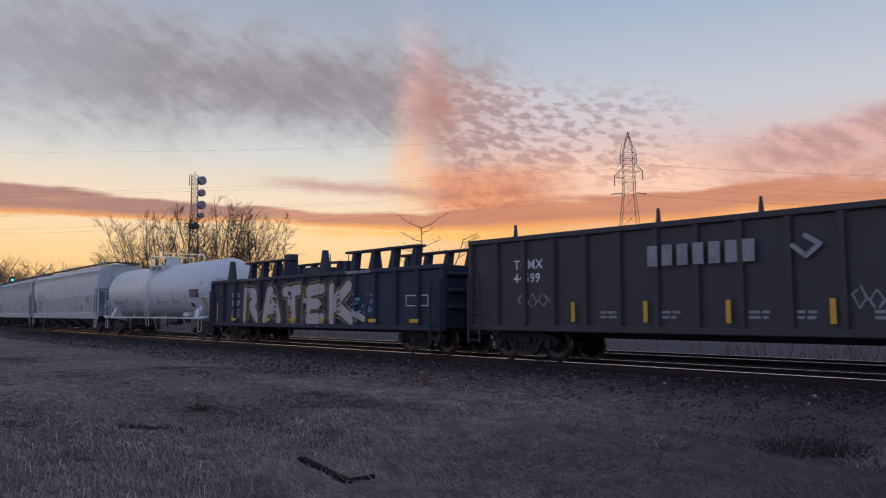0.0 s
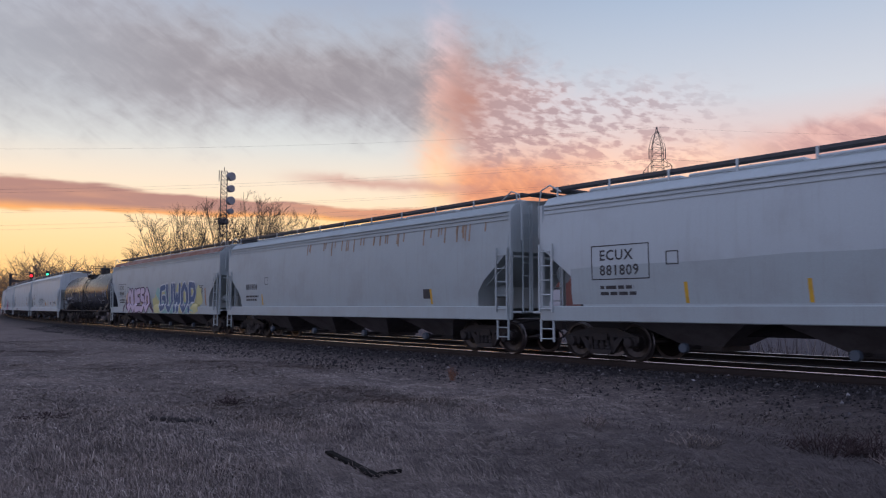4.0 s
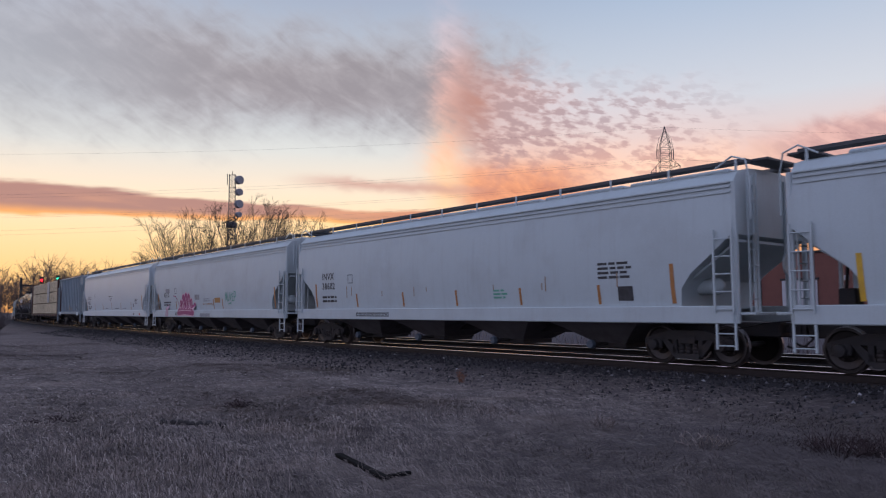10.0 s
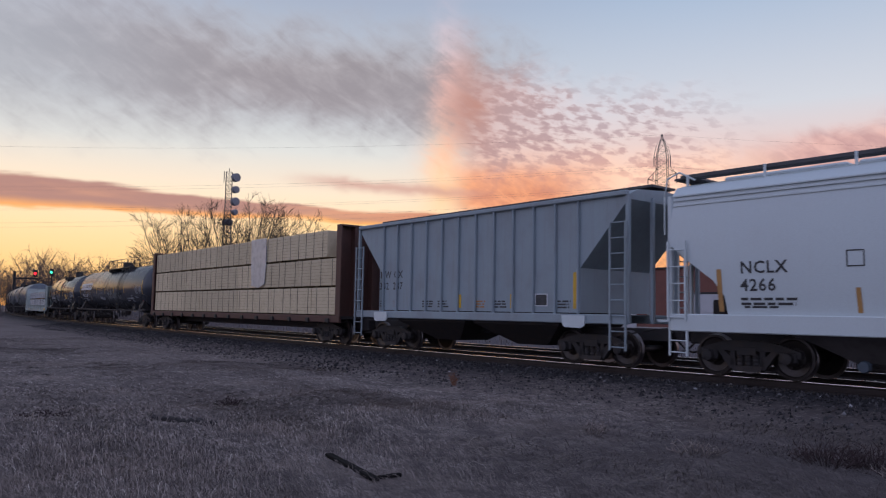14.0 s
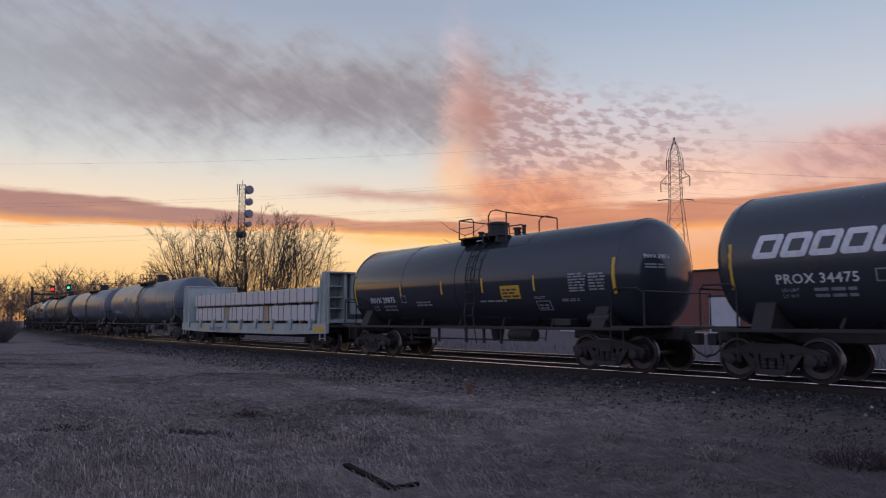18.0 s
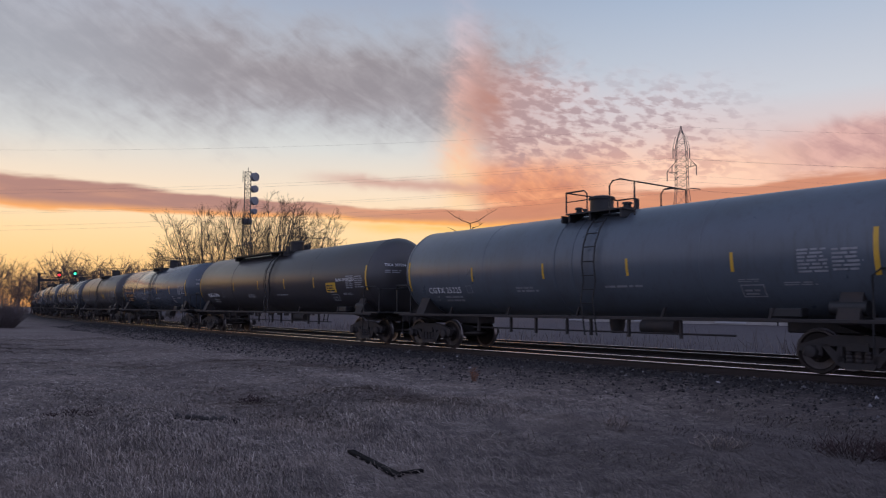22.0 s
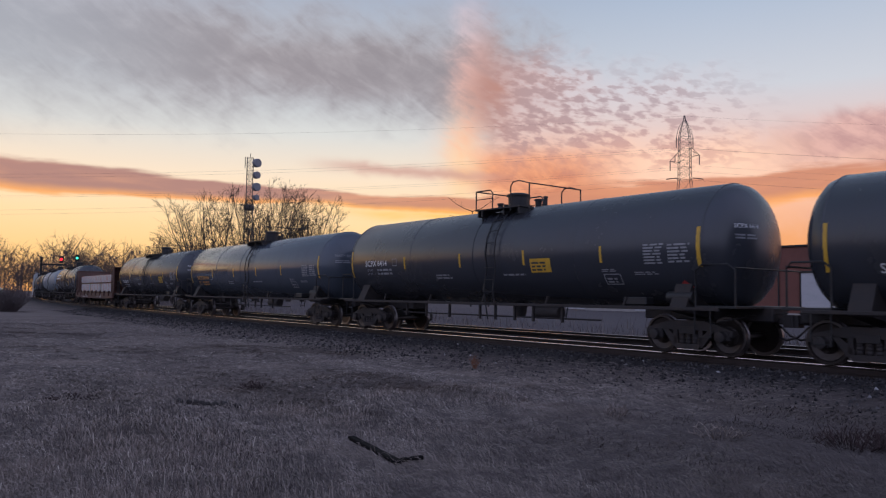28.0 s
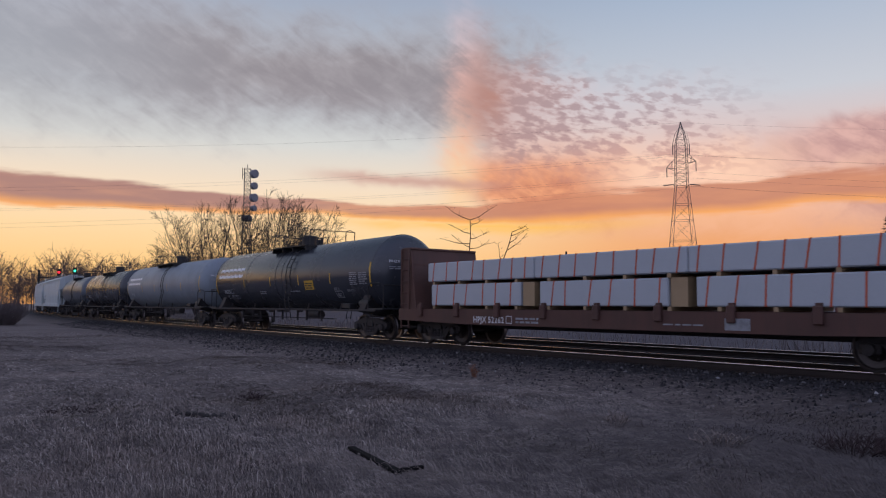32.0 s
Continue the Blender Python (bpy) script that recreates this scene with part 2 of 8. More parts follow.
# Materials
def surface(name, base, rough=0.6, metal=0.0, second=None, amount=0.35, scale=1.5, streak=0.0, rust=0.0, bump=0.15, fine=40.0, spec=0.5, vary=0.0):
    """A worn surface: base colour, a second colour in broad stains, streaks that run down, specks of rust and a fine relief."""
    mt = bpy.data.materials.new(name)
    mt.use_nodes = True
    g = Nodes(mt.node_tree)
    co = g.node("ShaderNodeTexCoord").outputs["Object"]
    rnd = g.node("ShaderNodeObjectInfo").outputs["Random"]
    sh = g.node("ShaderNodeVectorMath", operation="ADD")
    g.put(sh.inputs[0], co)
    g.put(sh.inputs[1], g.vec(g.m("MULTIPLY", rnd, 37.0), 0.0, 0.0))
    co = sh.outputs[0]
    second = second or tuple(c * 0.55 for c in base)
    broad = g.noise(co, scale, 5.0, 0.6)
    grain = g.noise(co, fine, 3.0, 0.6)
    c = g.mix(g.m("MULTIPLY", g.step(broad, 0.42, 0.72), amount), base, second)
    if streak:
        mp = g.node("ShaderNodeMapping")
        mp.inputs["Scale"].default_value = (5.0, 5.0, 0.28)
        g.put(mp.inputs[0], co)
        run = g.noise(mp.outputs[0], 1.6, 6.0, 0.65)
        c = g.mix(g.m("MULTIPLY", g.step(run, 0.48, 0.75), streak), c, second)
    if rust:
        spots = g.noise(co, scale * 4.3, 6.0, 0.7)
        c = g.mix(g.m("MULTIPLY", g.step(spots, 0.62, 0.72), rust), c, (0.10, 0.038, 0.018))
    c = g.mix(g.m("MULTIPLY", g.step(grain, 0.3, 0.75), 0.18), c, tuple(v * 0.6 for v in base))
    if vary:
        c = g.mix(g.m("MULTIPLY", rnd, vary), c, tuple(v * 0.5 for v in base))
    b = g.node("ShaderNodeBsdfPrincipled")
    g.put(b.inputs["Base Color"], c)
    g.put(b.inputs["Roughness"], g.m("ADD", rough - 0.08, g.m("MULTIPLY", broad, 0.16)))
    b.inputs["Metallic"].default_value = metal
    b.inputs["Specular IOR Level"].default_value = spec
    if bump:
        bp = g.node("ShaderNodeBump")
        bp.inputs["Strength"].default_value, bp.inputs["Distance"].default_value = bump, 0.02
        g.put(bp.inputs["Height"], g.m("ADD", g.m("MULTIPLY", grain, 0.4), broad))
        g.put(b.inputs["Normal"], bp.outputs[0])
    g.put(g.node("ShaderNodeOutputMaterial").inputs[0], b.outputs[0])
    return mt


def glow(name, colour, power):
    mt = bpy.data.materials.new(name)
    mt.use_nodes = True
    g = Nodes(mt.node_tree)
    e = g.node("ShaderNodeEmission")
    e.inputs[0].default_value, e.inputs[1].default_value = (*colour, 1), power
    g.put(g.node("ShaderNodeOutputMaterial").inputs[0], e.outputs[0])
    return mt


white_paint = surface("white_car_paint", (0.445, 0.51, 0.525), 0.5, second=(0.33, 0.34, 0.34), amount=0.3, streak=0.25, scale=0.8)
clean_white = surface("clean_white_car_paint", (0.52, 0.58, 0.595), 0.42, second=(0.48, 0.48, 0.48), amount=0.2, streak=0.12, scale=0.6)
grey_hopper = surface("pale_grey_car_paint", (0.35, 0.41, 0.42), 0.55, second=(0.27, 0.275, 0.27), amount=0.4, streak=0.3, scale=0.8)
ribbed_grey = surface("mid_grey_car_paint", (0.25, 0.305, 0.335), 0.6, second=(0.2, 0.2, 0.21), amount=0.4, streak=0.4, scale=0.9)
black_tank = surface("black_tank_paint", (0.038, 0.043, 0.054), 0.26, second=(0.04, 0.04, 0.042), amount=0.6, streak=0.3, scale=0.7, bump=0.05)
gloss_tank = surface("glossy_black_tank_paint", (0.030, 0.034, 0.044), 0.13, second=(0.03, 0.03, 0.032), amount=0.5, streak=0.3, scale=0.7, bump=0.012)
brown_tank = surface("sooty_brown_tank_paint", (0.040, 0.039, 0.043), 0.32, second=(0.05, 0.042, 0.036), amount=0.6, streak=0.4, scale=0.7, bump=0.05)
slate_tank = surface("slate_grey_tank_paint", (0.088, 0.108, 0.132), 0.30, second=(0.06, 0.062, 0.065), amount=0.5, streak=0.5, scale=0.7, bump=0.05)
blue_tank = surface("dark_blue_grey_tank_paint", (0.066, 0.081, 0.103), 0.17, second=(0.045, 0.055, 0.07), amount=0.4, streak=0.3, scale=0.7, bump=0.05)
light_tank = surface("light_grey_tank_paint", (0.20, 0.235, 0.27), 0.5, second=(0.13, 0.135, 0.14), amount=0.4, streak=0.4, scale=0.7, bump=0.05)
gon_black = surface("black_gondola_paint", (0.032, 0.034, 0.041), 0.6, second=(0.05, 0.035, 0.03), amount=0.5, streak=0.5, rust=0.5, scale=0.9)
gon_blue = surface("dark_blue_gondola_paint", (0.019, 0.030, 0.056), 0.6, spec=0.3, second=(0.03, 0.028, 0.03), amount=0.5, streak=0.4, rust=0.4, scale=0.9)
flat_white = surface("cream_flat_car_paint", (0.33, 0.385, 0.37), 0.6, second=(0.21, 0.19, 0.16), amount=0.4, streak=0.5, rust=0.5, scale=0.9)
flat_brown = surface("oxide_brown_flat_car_paint", (0.085, 0.035, 0.026), 0.65, second=(0.05, 0.028, 0.022), amount=0.5, streak=0.5, scale=0.9)
rust_roof = surface("rusty_roof_paint", (0.20, 0.075, 0.04), 0.8, second=(0.4, 0.38, 0.37), amount=0.5, scale=2.0, streak=0.4)
grime = surface("dark_running_gear", (0.022, 0.019, 0.020), 0.75, second=(0.05, 0.035, 0.028), amount=0.6, scale=4.0)
wheel_steel = surface("worn_wheel_steel", (0.05, 0.042, 0.04), 0.42, 0.7, second=(0.03, 0.025, 0.022), amount=0.6, scale=6.0)
bare_steel = surface("galvanised_steel", (0.30, 0.31, 0.32), 0.5, 0.6, second=(0.2, 0.19, 0.18), amount=0.4, scale=3.0)
roofwalk_mat = surface("roofwalk_grating", (0.07, 0.07, 0.075), 0.6, 0.3, amount=0.4, scale=3.0)
dark_iron = surface("black_iron", (0.02, 0.02, 0.022), 0.55, 0.2, amount=0.4, scale=4.0)
rail_head = surface("polished_rail_steel", (0.80, 0.68, 0.62), 0.16, 1.0, second=(0.45, 0.36, 0.32), amount=0.2, scale=2.0, bump=0.02)
rail_side = surface("rusted_rail_steel", (0.024, 0.015, 0.013), 0.75, 0.1, amount=0.5, scale=5.0)
yellow_mark = surface("yellow_reflective_tape", (0.62, 0.36, 0.03), 0.5, second=(0.3, 0.2, 0.05), amount=0.4, scale=5.0, bump=0.0)
white_mark = surface("white_stencil_paint", (0.62, 0.63, 0.65), 0.6, second=(0.35, 0.35, 0.36), amount=0.5, scale=6.0, bump=0.0)
pale_mark = surface("faded_stencil_paint", (0.26, 0.27, 0.29), 0.6, second=(0.12, 0.12, 0.13), amount=0.6, scale=6.0, bump=0.0)
black_mark = surface("black_stencil_paint", (0.03, 0.03, 0.034), 0.6, second=(0.12, 0.12, 0.12), amount=0.3, scale=6.0, bump=0.0)
orange_mark = surface("orange_stencil_paint", (0.55, 0.24, 0.04), 0.6, amount=0.4, scale=6.0, bump=0.0)
rust_mark = surface("rust_orange_tape", (0.40, 0.17, 0.05), 0.6, amount=0.4, scale=6.0, bump=0.0)
red_mark = surface("red_placard", (0.45, 0.05, 0.05), 0.5, amount=0.2, scale=6.0, bump=0.0)
green_mark = surface("green_spray_paint", (0.12, 0.36, 0.26), 0.6, amount=0.2, scale=6.0, bump=0.0)
pink_mark = surface("magenta_spray_paint", (0.30, 0.045, 0.14), 0.6, second=(0.36, 0.08, 0.19), amount=0.4, scale=2.0, bump=0.0)
pale_white = surface("thin_white_spray_line", (0.50, 0.56, 0.58), 0.6, second=(0.36, 0.42, 0.44), amount=0.5, scale=3.0, bump=0.0)
faded_pink = surface("faded_pink_spray_paint", (0.46, 0.26, 0.32), 0.6, second=(0.45, 0.45, 0.46), amount=0.6, scale=3.0, bump=0.0)
lilac_mark = surface("lilac_spray_paint", (0.50, 0.42, 0.53), 0.6, second=(0.6, 0.45, 0.55), amount=0.5, scale=1.5, bump=0.0)
navy_mark = surface("navy_spray_paint", (0.045, 0.095, 0.20), 0.6, second=(0.08, 0.16, 0.28), amount=0.4, scale=1.5, bump=0.0)
lemon_mark = surface("yellow_spray_paint", (0.52, 0.49, 0.22), 0.6, second=(0.42, 0.50, 0.32), amount=0.5, scale=1.2, bump=0.0)
teal_mark = surface("teal_spray_paint", (0.20, 0.42, 0.40), 0.6, second=(0.4, 0.5, 0.4), amount=0.5, scale=1.2, bump=0.0)
cream_mark = surface("cream_reflective_tape", (0.60, 0.50, 0.28), 0.5, amount=0.3, scale=5.0, bump=0.0)
sky_mark = surface("sky_blue_spray_paint", (0.10, 0.24, 0.42), 0.6, amount=0.3, scale=3.0, bump=0.0)
silver_mark = surface("silver_spray_paint", (0.40, 0.40, 0.39), 0.5, second=(0.30, 0.30, 0.295), amount=0.4, scale=2.0, bump=0.0)
timber = surface("fresh_sawn_timber", (0.62, 0.51, 0.34), 0.75, second=(0.46, 0.36, 0.23), amount=0.5, scale=3.0, vary=0.35)
wrap_white = surface("white_plastic_wrap", (0.385, 0.42, 0.455), 0.35, second=(0.35, 0.38, 0.42), amount=0.4, scale=2.0)
ply_tan = surface("tan_board", (0.36, 0.25, 0.14), 0.7, amount=0.3)
strap_black = surface("black_strap", (0.02, 0.02, 0.02), 0.6, amount=0.2)
strap_red = surface("orange_red_strap", (0.50, 0.09, 0.03), 0.6, amount=0.2)
gold_mark = surface("tarnished_gold_spray_paint", (0.20, 0.14, 0.05), 0.6, amount=0.5, scale=3.0, bump=0.0)
stain_mark = surface("rust_run", (0.30, 0.20, 0.12), 0.7, second=(0.36, 0.33, 0.3), amount=0.6, scale=4.0, bump=0.0)
peach_mark = surface("peach_spray_paint", (0.52, 0.36, 0.26), 0.6, second=(0.4, 0.42, 0.36), amount=0.6, scale=1.5, bump=0.0)
plum_mark = surface("plum_spray_paint", (0.10, 0.06, 0.11), 0.6, amount=0.4, scale=2.0, bump=0.0)
green_dark = surface("dark_green_spray_line", (0.06, 0.12, 0.11), 0.6, amount=0.4, scale=2.0, bump=0.0)
ochre_mark = surface("ochre_notice_paint", (0.42, 0.22, 0.07), 0.6, amount=0.4, scale=3.0, bump=0.0)
pale_pink = surface("pale_pink_spray_paint", (0.62, 0.40, 0.46), 0.6, amount=0.3, scale=3.0, bump=0.0)
rubbed_mark = surface("rubbed_spray_paint", (0.175, 0.19, 0.20), 0.6, second=(0.10, 0.115, 0.135), amount=0.8, scale=3.0, streak=0.6, bump=0.0)
bright_tread = surface("polished_wheel_tread", (0.20, 0.18, 0.18), 0.42, 1.0, second=(0.12, 0.10, 0.09), amount=0.4, scale=4.0, bump=0.02)
chute_paint = surface("dusty_chute_paint", (0.13, 0.12, 0.125), 0.75, second=(0.06, 0.052, 0.05), amount=0.6, streak=0.5, scale=1.5)
cap_blue = surface("pale_blue_gate_cap", (0.055, 0.075, 0.10), 0.6, amount=0.3, scale=5.0)
sheet_grey = surface("crumpled_plastic_sheet", (0.40, 0.44, 0.47), 0.3, second=(0.24, 0.27, 0.30), amount=0.8, scale=3.5, streak=0.5, bump=0.7, fine=9.0)


# Geometry tools
class Shape:
    """Gathers corners and faces of one mesh."""

    def __init__(self):
        self.v, self.f = [], []

    def add(self, verts, faces):
        n = len(self.v)
        self.v += [tuple(p) for p in verts]
        self.f += [tuple(i + n for i in q) for q in faces]
        return self

    def box(self, x0, x1, y0, y1, z0, z1, c=0.0):
        """A box; c chamfers all its edges."""
        if not c:
            return self.add([(x, y, z) for x in (x0, x1) for y in (y0, y1) for z in (z0, z1)],
                            [(0, 1, 3, 2), (4, 6, 7, 5), (0, 4, 5, 1), (2, 3, 7, 6), (0, 2, 6, 4), (1, 5, 7, 3)])
        c = min(c, (x1 - x0) * 0.4, (y1 - y0) * 0.4, (z1 - z0) * 0.4)
        ext, vs, key = ((x0, x1), (y0, y1), (z0, z1)), [], {}
        for a in (0, 1):
            for b in (0, 1):
                for d in (0, 1):
                    s = (a, b, d)
                    for k in range(3):
                        key[(s, k)] = len(vs)
                        vs.append(tuple(ext[i][s[i]] if i == k else ext[i][s[i]] + (c if s[i] == 0 else -c) for i in range(3)))
        fs = []
        for k in range(3):
            i, j = (k + 1) % 3, (k + 2) % 3
            for e in (0, 1):
                ring = []
                for a, b in ((0, 0), (1, 0), (1, 1), (0, 1)):
                    s = [0, 0, 0]
                    s[k], s[i], s[j] = e, a, b
                    ring.append(key[(tuple(s), k)])
                fs.append(tuple(ring) if e else tuple(reversed(ring)))
            for a in (0, 1):
                for b in (0, 1):
                    s, t = [0, 0, 0], [0, 0, 0]
                    s[i], s[j], t[i], t[j], t[k] = a, b, a, b, 1
                    s, t = tuple(s), tuple(t)
                    q = (key[(s, i)], key[(t, i)], key[(t, j)], key[(s, j)])
                    fs.append(q if a == b else tuple(reversed(q)))
        for s in [(a, b, d) for a in (0, 1) for b in (0, 1) for d in (0, 1)]:
            q = tuple(key[(s, k)] for k in range(3))
            fs.append(q if sum(s) % 2 else tuple(reversed(q)))
        return self.add(vs, fs)

    def prism(self, poly, a, b, axis="y"):
        """A polygon drawn across an axis and pushed along it from a to b."""
        def put(p, h):
            return (p[0], h, p[1]) if axis == "y" else (h, p[0], p[1]) if axis == "x" else (p[0], p[1], h)
        n = len(poly)
        vs = [put(p, a) for p in poly] + [put(p, b) for p in poly]
        return self.add(vs, [tuple(range(n)), tuple(range(2 * n - 1, n - 1, -1))] + [(i, i + n, (i + 1) % n + n, (i + 1) % n) for i in range(n)])

    def tube(self, pts, r, n=6, r2=None):
        pts = [Vector(p) for p in pts]
        r2 = r if r2 is None else r2
        up = Vector((0.13, 0.29, 0.95)).normalized()
        vs, fs = [], []
        for i, p in enumerate(pts):
            t = (pts[min(i + 1, len(pts) - 1)] - pts[max(i - 1, 0)]).normalized()
            if abs(t.dot(up)) > 0.95:
                up = Vector((0.9, 0.3, 0.1)).normalized()
            a = t.cross(up).normalized()
            b = t.cross(a)
            rr = r + (r2 - r) * i / (len(pts) - 1)
            vs += [p + (a * math.cos(k * math.tau / n) + b * math.sin(k * math.tau / n)) * rr for k in range(n)]
        for i in range(len(pts) - 1):
            fs += [(i * n + k, i * n + (k + 1) % n, (i + 1) * n + (k + 1) % n, (i + 1) * n + k) for k in range(n)]
        m = (len(pts) - 1) * n
        return self.add(vs, fs + [tuple(reversed(range(n))), tuple(range(m, m + n))])

    def lathe(self, profile, n=24, axis="x", at=(0, 0, 0)):
        """Turns (along, radius) pairs about an axis through at."""
        vs, fs = [], []
        for h, r in profile:
            for k in range(n):
                c, s = r * math.cos(k * math.tau / n), r * math.sin(k * math.tau / n)
                q = (h, c, s) if axis == "x" else (c, h, s) if axis == "y" else (c, s, h)
                vs.append((q[0] + at[0], q[1] + at[1], q[2] + at[2]))
        for i in range(len(profile) - 1):
            fs += [(i * n + k, (i + 1) * n + k, (i + 1) * n + (k + 1) % n, i * n + (k + 1) % n) for k in range(n)]
        m = (len(profile) - 1) * n
        return self.add(vs, fs + [tuple(range(n)), tuple(range(m + n - 1, m - 1, -1))])

    def mesh(self, name, material, smooth=32.0):
        me = bpy.data.meshes.new(name)
        me.from_pydata(self.v, [], self.f)
        b = bmesh.new()
        b.from_mesh(me)
        bmesh.ops.recalc_face_normals(b, faces=b.faces)
        b.to_mesh(me)
        b.free()
        if smooth:
            me.polygons.foreach_set("use_smooth", [True] * len(me.polygons))
            me.set_sharp_from_angle(angle=radians(smooth))
        me.materials.append(material)
        return me


def part(name, shape, material, parent, label="", at=None):
    """Links a shape, or a mesh that is there already, as one part under its thing."""
    me = shape.mesh(name, material) if isinstance(shape, Shape) else shape
    ob = new(name, me)
    ob.parent = parent
    if at is not None:
        ob.location = at
    if label:
        ob["label"] = label
    return ob


def thing(name, label, category, at=(0, 0, 0), turn=0.0, group="", kind=""):
    ob = new(name)
    ob.matrix_basis = pose(*at, 0, 0, turn)
    return tagged(ob, label, category, group, kind)


def solo(name, shape, material, label, category, at=(0, 0, 0), turn=0.0, group="", kind=""):
    """A thing that is one mesh."""
    ob = new(name, shape.mesh(name, material) if isinstance(shape, Shape) else shape)
    ob.matrix_basis = pose(*at, 0, 0, turn)
    return tagged(ob, label, category, group, kind)


def fast_mesh(name, verts, faces, material, smooth=False):
    """A large mesh straight from number arrays; faces all have the same count of corners."""
    me = bpy.data.meshes.new(name)
    nv, nf, k = len(verts), len(faces), faces.shape[1]
    me.vertices.add(nv)
    me.vertices.foreach_set("co", np.ascontiguousarray(verts, dtype=np.float32).ravel())
    me.loops.add(nf * k)
    me.loops.foreach_set("vertex_index", np.ascontiguousarray(faces, dtype=np.int32).ravel())
    me.polygons.add(nf)
    me.polygons.foreach_set("loop_start", np.arange(0, nf * k, k, dtype=np.int32))
    me.polygons.foreach_set("use_smooth", np.full(nf, smooth, dtype=bool))
    me.update(calc_edges=True)
    me.validate()
    me.materials.append(material)
    return me


# The line: one long curve of 880 m radius. s runs along it, away from the right; d is metres from the centre of
# the near track, positive on the camera's side.
X0, Y0, A0, BEND = -9.8832, 39.3398, 0.65188, -0.0011329


def on_line(s, d=0.0, z=0.0):
    a = A0 + BEND * s
    x = X0 + (math.cos(a) - math.cos(A0)) / BEND - math.cos(a) * d
    y = Y0 + (math.sin(a) - math.sin(A0)) / BEND - math.sin(a) * d
    return x, y, z


CX, CY = X0 - math.cos(A0) / BEND, Y0 - math.sin(A0) / BEND


def line_offset(x, y):
    """Metres from the near track's centre, positive towards the camera (arrays)."""
    return np.hypot(x - CX, y - CY) - 1.0 / abs(BEND)


TRACK2 = -4.4


def hills(x, y):
    return (0.10 * np.sin(x * 0.31 + 1.0) * np.sin(y * 0.23) + 0.06 * np.sin(x * 0.83 + y * 0.57) + 0.03 * np.sin(x * 1.9 - y * 1.3 + 0.5))


def ground_z(x, y):
    d = line_offset(x, y)
    bed = np.interp(d, [-60, -30, -15, -12, -8.2, -7.0, -6.0, 1.6, 2.3, 3.3, 5.0, 8.0, 14.0, 30.0], [0.15, 0.15, -0.45, -0.68, -0.75, -0.6, -0.20, -0.20, -0.29, -0.46, -0.52, -0.48, -0.36, -0.5])
    rough = np.interp(d, [-30, -20, -7, 2.6, 4.0, 6.0], [0.0, 0.3, 0.0, 0.0, 0.5, 1.0])
    return bed + hills(x, y) * rough


def point_z(x, y):
    return float(ground_z(np.array([x]), np.array([y]))[0])


def make_ground():
    az = np.radians(np.concatenate([np.arange(-180, -44, 4.0), np.arange(-44, 44, 0.5), np.arange(44, 180, 4.0)]))
    rr = np.concatenate([[0.002, 0.4], np.geomspace(1.0, 4.0, 30)[:-1], np.arange(4.0, 60.0, 0.25), np.geomspace(60.0, 3200.0, 60)])
    A, Rr = np.meshgrid(az, rr)
    x, y = (np.sin(A) * Rr).ravel() + 0.37, (np.cos(A) * Rr).ravel() - 0.21
    z = ground_z(x, y)
    na, nr = len(az), len(rr)
    i, j = np.meshgrid(np.arange(na), np.arange(nr - 1))
    i, j = i.ravel(), j.ravel()
    k = (i + 1) % na
    f = np.stack([j * na + i, j * na + k, (j + 1) * na + k, (j + 1) * na + i], 1)[:, ::-1]
    me = fast_mesh("ground", np.stack([x, y, z], 1), f, ground_mat, True)
    tagged(new("ground", me), "flat winter field of matted dead grass beside the ballast", "ground", kind="structure")


